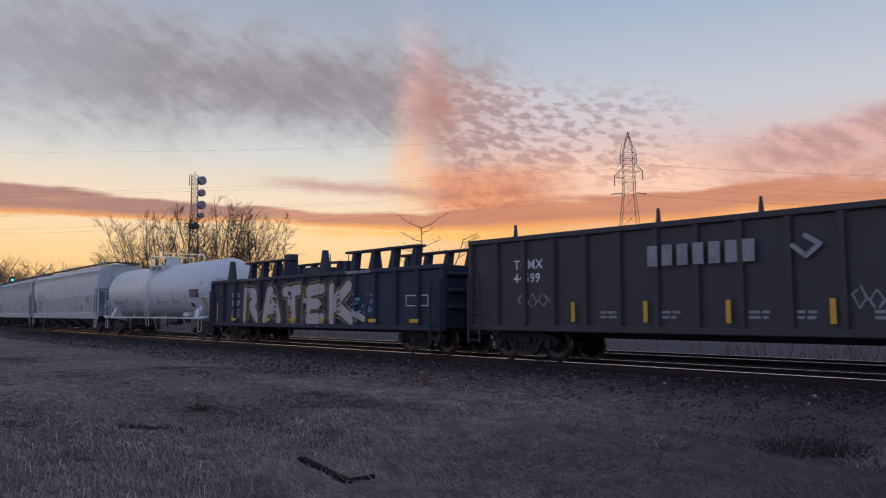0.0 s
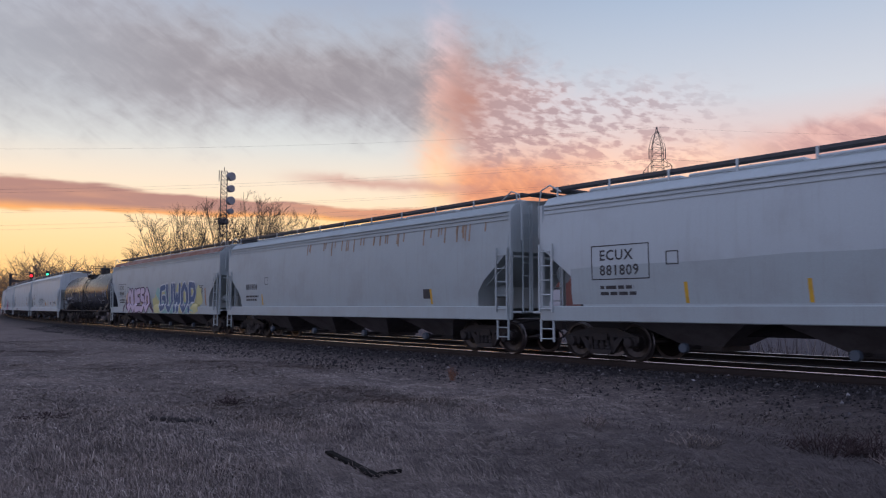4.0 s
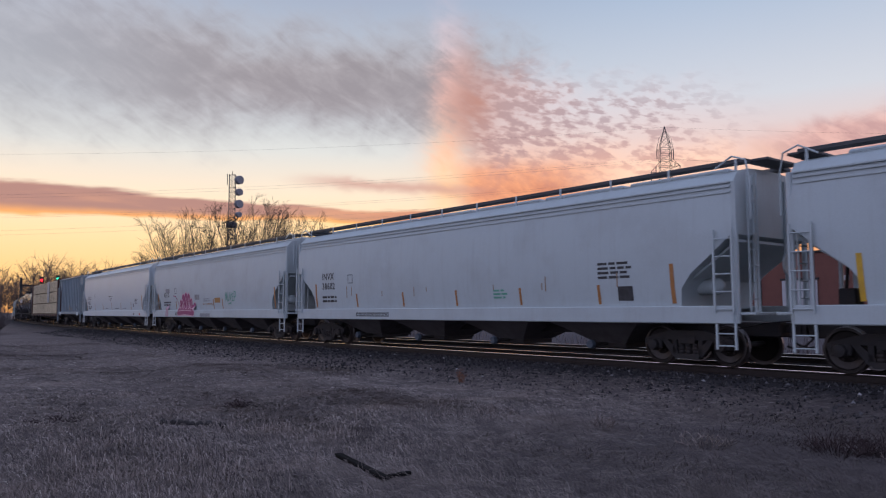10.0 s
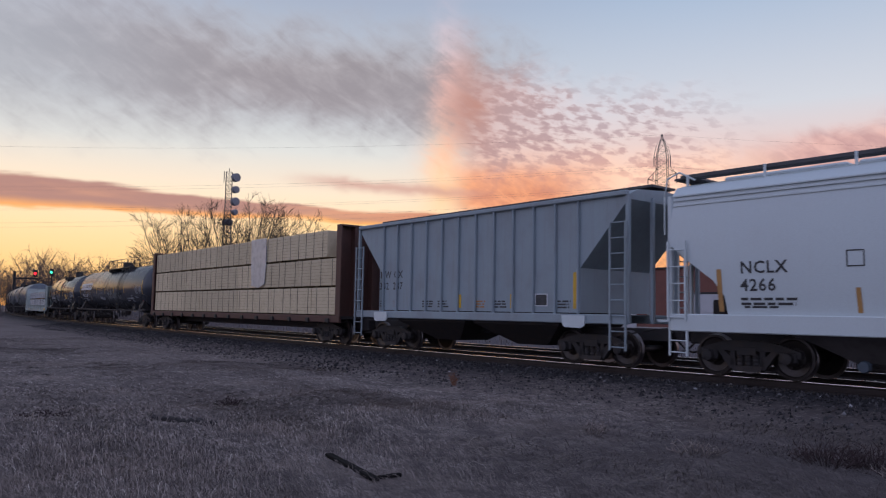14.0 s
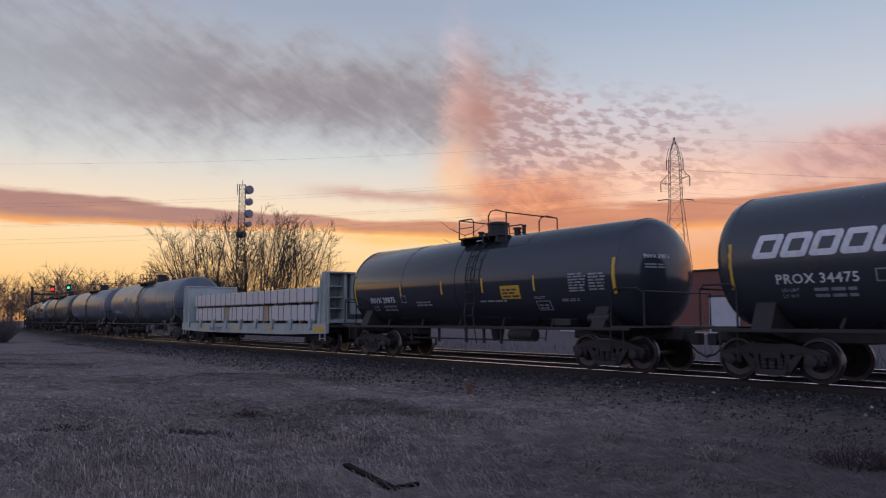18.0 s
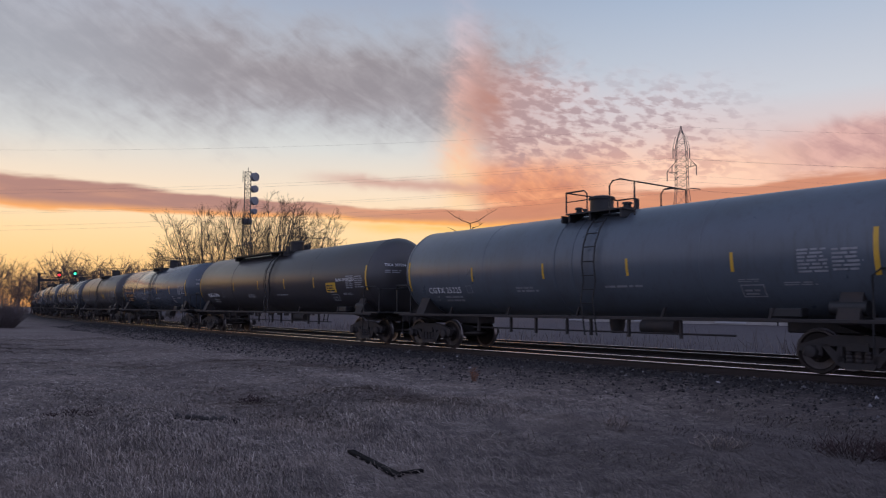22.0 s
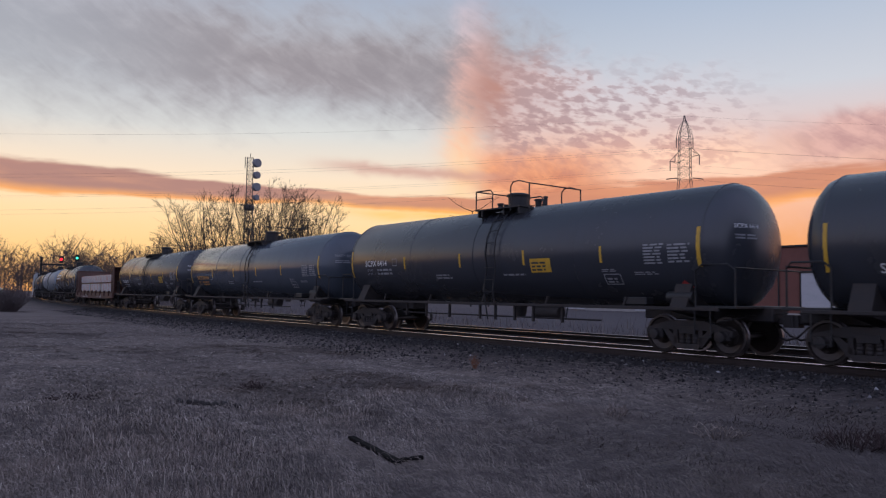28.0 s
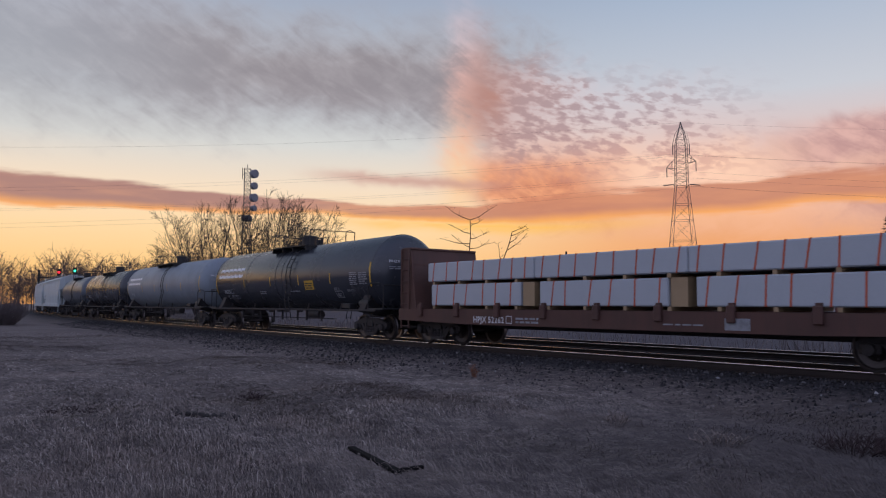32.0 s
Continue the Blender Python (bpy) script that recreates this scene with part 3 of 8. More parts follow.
def ground_material():
    mt = bpy.data.materials.new("dead_grass_and_ballast")
    mt.use_nodes = True
    g = Nodes(mt.node_tree)
    co = g.node("ShaderNodeTexCoord").outputs["Object"]
    sep = g.node("ShaderNodeSeparateXYZ")
    g.put(sep.inputs[0], co)
    x, y, z = sep.outputs
    dx, dy = g.m("SUBTRACT", x, CX), g.m("SUBTRACT", y, CY)
    d = g.m("SUBTRACT", g.m("SQRT", g.m("ADD", g.m("MULTIPLY", dx, dx), g.m("MULTIPLY", dy, dy))), 1.0 / abs(BEND))
    big, small, tiny = g.noise(co, 0.35, 5.0, 0.6), g.noise(co, 6.0, 6.0, 0.7), g.noise(co, 45.0, 4.0, 0.7)
    grass = g.mix(g.step(big, 0.35, 0.7), (0.19, 0.155, 0.142), (0.145, 0.118, 0.112))
    grass = g.mix(g.m("MULTIPLY", g.step(small, 0.45, 0.7), 0.6), grass, (0.075, 0.062, 0.058))
    stone = g.mix(g.step(tiny, 0.35, 0.7), (0.020, 0.018, 0.020), (0.062, 0.057, 0.060))
    edge = g.m("ADD", d, g.m("MULTIPLY", g.m("SUBTRACT", small, 0.5), 1.2))
    bed = g.m("MULTIPLY", g.step(edge, 3.3, 1.7), g.step(edge, -8.5, -7.5))
    # darker ground under the thin grass beside the ballast
    near_bed = g.m("MULTIPLY", g.step(edge, 6.0, 2.4), 0.5)
    grass = g.mix(near_bed, grass, (0.050, 0.042, 0.044))
    c = g.mix(bed, grass, stone)
    lot = g.step(g.m("ADD", d, g.m("MULTIPLY", big, 2.0)), -8.4, -9.6)
    c = g.mix(g.m("MULTIPLY", lot, 0.92), c, g.mix(small, (0.075, 0.066, 0.074), (0.115, 0.102, 0.110)))
    b = g.node("ShaderNodeBsdfPrincipled")
    g.put(b.inputs["Base Color"], c)
    b.inputs["Roughness"].default_value = 0.95
    b.inputs["Specular IOR Level"].default_value = 0.15
    bp = g.node("ShaderNodeBump")
    bp.inputs["Strength"].default_value, bp.inputs["Distance"].default_value = 0.8, 0.05
    g.put(bp.inputs["Height"], g.m("ADD", small, g.m("MULTIPLY", tiny, 0.5)))
    g.put(b.inputs["Normal"], bp.outputs[0])
    g.put(g.node("ShaderNodeOutputMaterial").inputs[0], b.outputs[0])
    return mt


ground_mat = ground_material()
make_ground()


def sweep(profile, d, s0, s1, step):
    """A profile of (across, up) points swept along the line at offset d."""
    sh, n = Shape(), len(profile)
    count = int((s1 - s0) / step) + 1
    for i in range(count):
        sh.v += [on_line(s0 + i * step, d + p[0], p[1]) for p in profile]
    for i in range(count - 1):
        sh.f += [(i * n + k, i * n + (k + 1) % n, (i + 1) * n + (k + 1) % n, (i + 1) * n + k) for k in range(n)]
    return sh


def make_track(d0):
    track = thing("railway_track", "steel rails on timber sleepers in dark ballast", "railway track", kind="structure")
    for side in (0.753, -0.753):
        lower = [(-0.07, -0.185), (0.07, -0.185), (0.07, -0.172), (0.012, -0.15), (0.010, -0.05), (0.036, -0.036), (0.036, -0.012), (-0.036, -0.012), (-0.036, -0.036), (-0.010, -0.05), (-0.012, -0.15), (-0.07, -0.172)]
        head = [(-0.036, -0.0118), (0.036, -0.0118), (0.034, -0.004), (0.026, 0.0), (-0.026, 0.0), (-0.034, -0.004)]
        rail = part("rail", sweep(lower, d0 + side, -60, 300, 3.0).mesh("rail", rail_side), rail_side, track)
        part("rail_head", sweep(head, d0 + side, -60, 300, 3.0).mesh("rail_head", rail_head), rail_head, rail, "polished running surface")
    # sleepers: the near ones singly, those further off joined
    far = Shape()
    corners = [(a1, b1, h) for a1 in (-0.115, 0.115) for b1 in (-1.3, 1.3) for h in (-0.09, 0.075)]
    faces = [(0, 1, 3, 2), (4, 6, 7, 5), (0, 4, 5, 1), (2, 3, 7, 6), (0, 2, 6, 4), (1, 5, 7, 3)]
    one = Shape().box(-0.115, 0.115, -1.3, 1.3, -0.09, 0.075, 0.012).mesh("sleeper", tie_wood)
    for i in range(620):
        s = -50 + i * 0.54
        a = A0 + BEND * s + random.uniform(-0.02, 0.02)
        c = Vector(on_line(s, d0 + random.uniform(-0.04, 0.04), -0.26))
        if d0 == 0.0 and -32 < s < 50:
            ob = part("sleeper", one, tie_wood, track, "", c)
            ob.rotation_euler = (0, 0, a + math.pi / 2)
            continue
        u, n = Vector((-math.sin(a), math.cos(a), 0)), Vector((-math.cos(a), -math.sin(a), 0))
        far.add([c + u * a1 + n * b1 + Vector((0, 0, h)) for a1, b1, h in corners], faces)
    part("far_sleepers", far, tie_wood, track)["kind"] = "stuff"


tie_wood = surface("weathered_sleeper_wood", (0.055, 0.042, 0.034), 0.9, second=(0.03, 0.025, 0.022), amount=0.5, scale=5.0)
make_track(0.0)
make_track(TRACK2)


# Things of the train
def wheelset_mesh():
    sh = Shape()
    for sy in (-1, 1):
        prof = [(0.69, 0.10), (0.69, 0.40), (0.685, 0.482), (0.715, 0.478), (0.73, 0.459), (0.82, 0.454), (0.825, 0.40), (0.79, 0.37), (0.765, 0.24), (0.80, 0.15), (0.84, 0.14), (0.84, 0.09)]
        sh.lathe([(sy * h, r) for h, r in prof], 28, "y")
    sh.lathe([(-1.12, 0.075), (-0.85, 0.085), (0, 0.08), (0.85, 0.085), (1.12, 0.075)], 10, "y")
    for k in range(6):
        a = k * math.tau / 6
        for sy in (-1, 1):
            sh.box(math.cos(a) * 0.19 - 0.02, math.cos(a) * 0.19 + 0.02, sy * 0.79 - 0.02, sy * 0.79 + 0.02, math.sin(a) * 0.19 - 0.02, math.sin(a) * 0.19 + 0.02)
    me = sh.mesh("wheelset", wheel_steel)
    me.materials.append(bright_tread)
    for p in me.polygons:
        if abs(p.center.y) > 0.68 and math.hypot(p.center.x, p.center.z) > 0.425:
            p.material_index = 1
    return me


def side_frame_mesh():
    sh = Shape()
    y0, y1 = -0.07, 0.07
    sh.prism([(-1.16, 0.46), (-1.16, 0.60), (-0.70, 0.74), (-0.40, 0.80), (0.40, 0.80), (0.70, 0.74), (1.16, 0.60), (1.16, 0.46), (0.62, 0.58), (-0.62, 0.58)], y0, y1)
    sh.prism([(-0.72, 0.62), (-0.58, 0.62), (-0.26, 0.34), (-0.26, 0.16), (-0.40, 0.20)], y0, y1)
    sh.prism([(0.72, 0.62), (0.40, 0.20), (0.26, 0.16), (0.26, 0.34), (0.58, 0.62)], y0, y1)
    sh.prism([(-0.30, 0.14), (0.30, 0.14), (0.36, 0.26), (-0.36, 0.26)], y0 - 0.03, y1 + 0.03)
    for x in (-0.34, 0.34):
        sh.box(x - 0.06, x + 0.06, y0, y1, 0.24, 0.62, 0.015)
    for x in (-0.889, 0.889):
        sh.box(x - 0.20, x + 0.20, y0 - 0.02, y1 + 0.02, 0.36, 0.60, 0.03)
        sh.lathe([(-0.20, 0.0), (-0.20, 0.06), (-0.18, 0.12), (-0.08, 0.14), (0.0, 0.14)], 12, "y", (x, 0, 0.457))
    for x in (-0.18, 0.0, 0.18):
        sh.lathe([(0.26, 0.07), (0.30, 0.085), (0.34, 0.07), (0.38, 0.085), (0.42, 0.07), (0.46, 0.085), (0.50, 0.07)], 8, "z", (x, 0, 0))
    return sh.mesh("side_frame", grime)


def bolster_mesh():
    sh = Shape()
    sh.prism([(-1.1, 0.50), (-1.1, 0.66), (-0.35, 0.74), (0.35, 0.74), (1.1, 0.66), (1.1, 0.50), (0.4, 0.40), (-0.4, 0.40)], -0.22, 0.22, "x")
    sh.lathe([(0.70, 0.22), (0.82, 0.20)], 12, "z")
    for x in (-0.45, 0.45):
        sh.box(x - 0.07, x + 0.07, -0.78, 0.78, 0.42, 0.52, 0.02)
    return sh.mesh("truck", grime)


WHEELSET, SIDE_FRAME, BOLSTER = wheelset_mesh(), side_frame_mesh(), bolster_mesh()
AXLES = {-0.889: [], 0.889: []}


def coupler_mesh():
    sh = Shape()
    sh.box(-0.75, 0.1, -0.08, 0.08, 0.76, 0.92, 0.03)
    sh.prism([(0.05, -0.14), (0.30, -0.17), (0.36, -0.05), (0.24, 0.02), (0.30, 0.10), (0.22, 0.17), (0.05, 0.13)], 0.70, 0.98, "z")
    sh.tube([(-0.3, 0.25, 0.78), (0.0, 0.27, 0.50), (0.28, 0.18, 0.42), (0.5, 0.05, 0.46)], 0.025, 6)
    sh.tube([(-0.9, -1.25, 0.80), (-0.55, -1.2, 0.86), (-0.5, -0.3, 0.96), (0.15, -0.1, 1.02)], 0.018, 5)
    return sh.mesh("coupler", grime)


COUPLER = coupler_mesh()


def add_trucks(car, L, inset=2.15):
    for x in (-L / 2 + inset, L / 2 - inset):
        tr = part("truck", BOLSTER, grime, car, "", (x, 0, 0))
        for y, turn in ((-1.0, 0.0), (1.0, math.pi)):
            sf = part("side_frame", SIDE_FRAME, grime, tr, "", (0, y, 0))
            sf.rotation_euler = (0, 0, turn)
        for ax in AXLES:
            AXLES[ax].append(part("wheelset", WHEELSET, wheel_steel, tr, "", (ax, 0, 0.457)))
    for sgn in (-1, 1):
        c = part("coupler", COUPLER, grime, car, "", (sgn * (L / 2 - 0.22), 0, 0))
        c.rotation_euler = (0, 0, 0 if sgn > 0 else math.pi)


def ladder_shape(x0, x1, y, z0, z1, pitch=0.38, r=0.022):
    sh = Shape()
    for x in (x0, x1):
        sh.box(x - r, x + r, y - r, y + r, z0, z1)
    z = z0 + 0.08
    while z < z1:
        sh.tube([(x0, y, z), (x1, y, z)], r * 0.75, 5)
        z += pitch
    return sh


# Marks on the sides: drawn in (u along the car, z up) and laid on the side's own shape
def flat_side(y):
    return lambda u, v: (u, y - 0.004, v)


def tank_side(cz, radius):
    def put(u, v):
        a = (v - cz) / radius
        return u, -math.cos(a) * (radius + 0.006), cz + math.sin(a) * (radius + 0.006)
    return put


def head_side(L, R, cz, inset):
    """The dished head at the +x end: u runs across the car."""
    T, hd = L / 2 - inset, R * 0.48

    def put(u, v):
        q = min(0.98, math.hypot(u, v - cz) / R)
        return T - hd + hd * math.sqrt(1 - q * q) + 0.012, u, v
    return put


def hopper_side(u, v):
    return u, -side_y(v) - 0.008, v


def side_y(z):
    return float(np.interp(z, [1.3, 1.8, 2.6, 3.5, 4.05], [1.50, 1.565, 1.60, 1.57, 1.50]))


def bars(sh, put, u0, u1, v0, v1):
    n = max(1, int((v1 - v0) / 0.15))
    vs = [put(u, v0 + (v1 - v0) * i / n) for i in range(n + 1) for u in (u0, u1)]
    sh.add(vs, [(2 * i, 2 * i + 1, 2 * i + 3, 2 * i + 2) for i in range(n)])


def stroke(sh, put, pts, w, n=8):
    """A brushed line with round ends and joints."""
    m = max(1, int(w / 0.09))

    def lay(a, b, out):
        x, y, z = put(a, b)
        return x, y - out, z
    for i in range(len(pts) - 1):
        (a, b), (c, d) = pts[i], pts[i + 1]
        l = math.hypot(c - a, d - b) or 1e-6
        nx, ny = -(d - b) / l * w, (c - a) / l * w
        k = max(1, int(l / (0.09 if w > 0.3 else 0.2)))
        vs = []
        for j in range(k + 1):
            x, y = a + (c - a) * j / k, b + (d - b) * j / k
            vs += [lay(x + nx * (q / m - 0.5), y + ny * (q / m - 0.5), 0.0008 * i) for q in range(m + 1)]
        sh.add(vs, [(j * (m + 1) + q, j * (m + 1) + q + 1, (j + 1) * (m + 1) + q + 1, (j + 1) * (m + 1) + q) for j in range(k) for q in range(m)])
    for i, (a, b) in enumerate(pts):
        vs, fs = [lay(a, b, 0.0008 * i + 0.0004)], []
        for r in range(1, m + 1):
            vs += [lay(a + math.cos(k * math.tau / n) * w / 2 * r / m, b + math.sin(k * math.tau / n) * w / 2 * r / m, 0.0008 * i + 0.0004) for k in range(n)]
        fs += [(0, 1 + k, 1 + (k + 1) % n) for k in range(n)]
        for r in range(m - 1):
            fs += [(1 + r * n + k, 1 + (r + 1) * n + k, 1 + (r + 1) * n + (k + 1) % n, 1 + r * n + (k + 1) % n) for k in range(n)]
        sh.add(vs, fs)


def writing(car, name, body, put, u, v, size, material, spaced=1.1):
    """Painted lettering, word by word, laid on the side."""
    for word in body.split():
        cu = bpy.data.curves.new(name, "FONT")
        cu.body, cu.size, cu.space_character, cu.resolution_u, cu.offset = word, size / 0.7, spaced, 2, 0.024 * size
        tmp = bpy.data.objects.new(name, cu)
        me = bpy.data.meshes.new_from_object(tmp)
        bpy.data.objects.remove(tmp)
        bpy.data.curves.remove(cu)
        co = np.empty(len(me.vertices) * 3, dtype=np.float32)
        me.vertices.foreach_get("co", co)
        co = co.reshape(-1, 3)
        out = np.array([put(u + float(a), v + float(b)) for a, b, _ in co], dtype=np.float32)
        me.vertices.foreach_set("co", out.ravel())
        me.materials.clear()
        me.materials.append(material)
        me.update()
        part(name, me, material, car)
        u += float(co[:, 0].max()) + 0.42 * size


def stripes(car, put, xs, v0, v1, w, material=None, lean=0.0):
    for x in xs:
        sh = Shape()
        stroke_w = w
        n = 4
        vs = []
        for i in range(n + 1):
            v = v0 + (v1 - v0) * i / n
            vs += [put(x - stroke_w / 2 + lean * (v1 - v), v), put(x + stroke_w / 2 + lean * (v1 - v), v)]
        sh.add(vs, [(2 * i, 2 * i + 1, 2 * i + 3, 2 * i + 2) for i in range(n)])
        part("reflector", sh, material or yellow_mark, car)


def small_print(car, put, u, v, w, h, rows, material, seed=1):
    """Lettering too small to read: plain bars."""
    rnd, sh = random.Random(seed), Shape()
    step = h / rows
    for i in range(rows):
        x = u
        end = u + w * rnd.uniform(0.75, 1.0)
        while x < end:
            b = rnd.uniform(0.12, 0.35)
            bars(sh, put, x, min(x + b, end), v + i * step, v + i * step + step * 0.55)
            x += b + 0.05
    part("stencil", sh, material, car)["kind"] = "stuff"


def panel_mark(car, put, u0, u1, v0, v1, material, name="label_panel", label=""):
    sh = Shape()
    bars(sh, put, u0, u1, v0, v1)
    return part(name, sh, material, car, label)


def outline_mark(car, put, u0, u1, v0, v1, w, material):
    sh = Shape()
    for a in ((u0, u1, v0, v0 + w), (u0, u1, v1 - w, v1), (u0, u0 + w, v0, v1), (u1 - w, u1, v0, v1)):
        bars(sh, put, *a)
    part("stencil_box", sh, material, car)


def hopper_car(L, label, paint, bays=4, roof_rust=False, sill_paint=None, chute=None):
    """Covered hopper with rounded sides, cut-away ends, sloping chutes and a roofwalk."""
    car = thing("covered_hopper_car", label, "hopper car", group="freight cars of the train")
    B = L / 2 - 0.62
    sec = [(-1.50, 1.30), (-1.565, 1.8), (-1.60, 2.6), (-1.57, 3.5), (-1.50, 4.05), (-1.30, 4.26), (-0.80, 4.40), (0.0, 4.44)]
    sec = sec + [(-y, z) for y, z in reversed(sec[:-1])]
    xs = [(B, 2.9), (B - 0.13, 2.81), (B - 0.58, 2.44), (B - 1.05, 2.09), (B - 1.30, 1.76), (B - 1.36, 1.3)]
    stations = [(-x, z) for x, z in xs] + [(x, z) for x, z in reversed(xs)]
    sh, n = Shape(), len(sec)
    for x, zm in stations:
        for y, z in sec:
            zz = max(z, zm)
            yy = math.copysign(float(np.interp(zz, [1.3, 1.8, 2.6, 3.5, 4.05], [1.5, 1.565, 1.6, 1.57, 1.5])), y) if z < zm else y
            sh.v.append((x, yy, zz))
    for i in range(len(stations) - 1):
        sh.f += [(i * n + k, i * n + k + 1, (i + 1) * n + k + 1, (i + 1) * n + k) for k in range(n - 1)]
        sh.f.append((i * n + n - 1, i * n, (i + 1) * n, (i + 1) * n + n - 1))
    m = (len(stations) - 1) * n
    sh.f += [tuple(range(n)), tuple(range(m, m + n))]
    body = part("body", sh, paint, car)
    if roof_rust:
        rs = Shape()
        for sy in (-1, 1):
            vs = []
            for i in range(25):
                x = -B + 0.02 + (2 * B - 0.04) * i / 24
                vs += [(x, sy * 1.535, 4.03 + 0.10 * noise.noise((x * 1.3, sy, 0))), (x, sy * 1.32, 4.285), (x, sy * 0.82, 4.42)]
            rs.add(vs, [(3 * i + k, 3 * i + 3 + k, 3 * i + 4 + k, 3 * i + 1 + k) for i in range(24) for k in (0, 1)])
        part("rusted_eave", rs, rust_roof, body, "rust-stained eave strip")
    for sy in (-1, 1):
        ss = Shape().box(-B, B, min(sy * 1.50, sy * 1.63), max(sy * 1.50, sy * 1.63), 0.97, 1.36, 0.02)
        part("side_sill", ss, sill_paint or paint, car)
        for z in (3.80, 3.92, 4.02):
            part("eave_strip", Shape().box(-B + 0.05, B - 0.05, min(sy * 1.50, sy * 1.555), max(sy * 1.50, sy * 1.555), z, z + 0.03), paint, body)
    part("centre_sill", Shape().box(-L / 2 + 0.3, L / 2 - 0.3, -0.3, 0.3, 0.66, 0.98, 0.03), grime, car)
    # roofwalk on its brackets, with the long trough hatch between
    for y in (-0.92, 0.82):
        part("roofwalk", Shape().box(-B - 0.05, B + 0.05, y - 0.16, y + 0.16, 4.51, 4.60, 0.01), roofwalk_mat, car)
    for e in (-1, 1):
        part("end_roofwalk", Shape().box(min(e * (B - 0.15), e * (B + 0.42)), max(e * (B - 0.15), e * (B + 0.42)), -0.755, 0.655, 4.55, 4.61, 0.01), roofwalk_mat, car)
    k = int(2 * B / 1.75)
    bracket = Shape().box(-0.03, 0.03, -0.18, -0.161, 4.30, 4.60).mesh("roofwalk_bracket", paint)
    for i in range(k + 1):
        x = -B + 0.15 + (2 * B - 0.3) * i / k
        for y in (-0.92, 0.98):
            part("roofwalk_bracket", bracket, paint, car, "", (x, y, 0))
    w = (2 * B - 1.2) / 6
    hatch = Shape().box(0.1, w - 0.1, -0.45, 0.35, 4.42, 4.55, 0.04).mesh("roof_hatch", paint)
    for i in range(6):
        part("roof_hatch", hatch, paint, car, "", (-B + 0.6 + w * i, 0, 0))
    # chutes
    span = 2 * (L / 2 - 2.9)
    for i in range(bays):
        cx = -span / 2 + span * (i + 0.5) / bays
        w = span / bays * 0.5 - 0.02
        cs = Shape()
        cs.add([(cx + a, b, z) for z, wx, wy in ((1.30, w, 1.46), (0.98, w * 0.82, 1.40), (0.80, w * 0.62, 1.12), (0.42, 0.48, 0.60)) for a, b in ((-wx, -wy), (wx, -wy), (wx, wy), (-wx, wy))],
               [(q + k, q + (k + 1) % 4, q + (k + 1) % 4 + 4, q + k + 4) for q in (0, 4, 8) for k in range(4)] + [(12, 13, 14, 15), (0, 3, 2, 1)])
        ch = part("chute", cs, chute or chute_paint, car)
        gs = Shape().box(cx - 0.5, cx + 0.5, -0.62, 0.62, 0.30, 0.44, 0.02).tube([(cx - 0.1, -1.15, 0.40), (cx - 0.1, 1.15, 0.40)], 0.05, 8)
        gs.lathe([(-1.2, 0.11), (-1.12, 0.11)], 10, "y", (cx - 0.1, 0, 0.40))
        part("outlet_gate", gs, grime, ch)
        part("gate_cap", Shape().lathe([(-1.32, 0.0), (-1.32, 0.10), (-1.28, 0.12), (-1.21, 0.12)], 12, "y", (cx - 0.1, 0, 0.40)), cap_blue, ch, "pale blue round cap")
    # ends: slope sheet, posts, ladders, platform and brake gear
    for e in (-1, 1):
        ps = Shape()
        ps.box(min(e * (B + 0.0), e * (B + 0.42)), max(e * B, e * (B + 0.42)), -1.5, 1.5, 1.16, 1.22, 0.01)
        for y in (-1.52, 1.52):
            ps.box(min(e * (B - 0.02), e * (B + 0.08)), max(e * (B - 0.02), e * (B + 0.08)), y - 0.05, y + 0.05, 0.98, 4.05, 0.01)
        for y in (-0.7, 0.7):
            ps.box(min(e * (B - 0.02), e * (B + 0.05)), max(e * (B - 0.02), e * (B + 0.05)), y - 0.05, y + 0.05, 1.2, 4.25, 0.01)
        part("end_frame", ps, paint, car)
        sl = Shape().prism([(e * (B - 0.02), 2.80), (e * (B - 0.02), 2.74), (e * (B - 2.3), 1.15), (e * (B - 2.3), 1.21)], -1.35, 1.35)
        part("slope_sheet", sl, paint, car)
        ls = ladder_shape(e * (B - 0.42), e * (B + 0.02), -1.66, 1.2, 3.0)
        part("ladder", ls, paint, car)
        part("step", ladder_shape(e * (B - 0.42), e * (B + 0.02), -1.60, 0.42, 1.0, 0.26), paint, car)
        part("end_ladder", Shape().tube([(e * (B + 0.10), -1.1, 1.2), (e * (B + 0.10), -1.1, 4.3)], 0.022, 5).tube([(e * (B + 0.10), -0.72, 1.2), (e * (B + 0.10), -0.72, 4.3)], 0.022, 5)
             .add(*rung_boxes(e * (B + 0.10), -1.1, -0.72, 1.5, 4.2)), paint, car)
        for y in (-1.35, 1.0):
            part("grab_iron", Shape().tube([(e * (B - 0.5), y, 4.40), (e * (B - 0.1), y, 4.62), (e * (B + 0.22), y, 4.50), (e * (B + 0.30), y, 4.1), (e * (B + 0.30), y, 3.2)], 0.022, 5), paint, car)
        gear = Shape().lathe([(B - 1.74, 0.0), (B - 1.70, 0.12), (B - 1.62, 0.19), (B - 0.84, 0.19), (B - 0.76, 0.12), (B - 0.72, 0.0)], 16, "x", (0, -0.75, 1.80)) if e > 0 else \
            Shape().box(-B + 0.4, -B + 0.75, -0.5, -0.1, 1.22, 1.7, 0.03).tube([(-B + 0.2, 0.3, 1.2), (-B + 0.3, 0.3, 2.3)], 0.04)
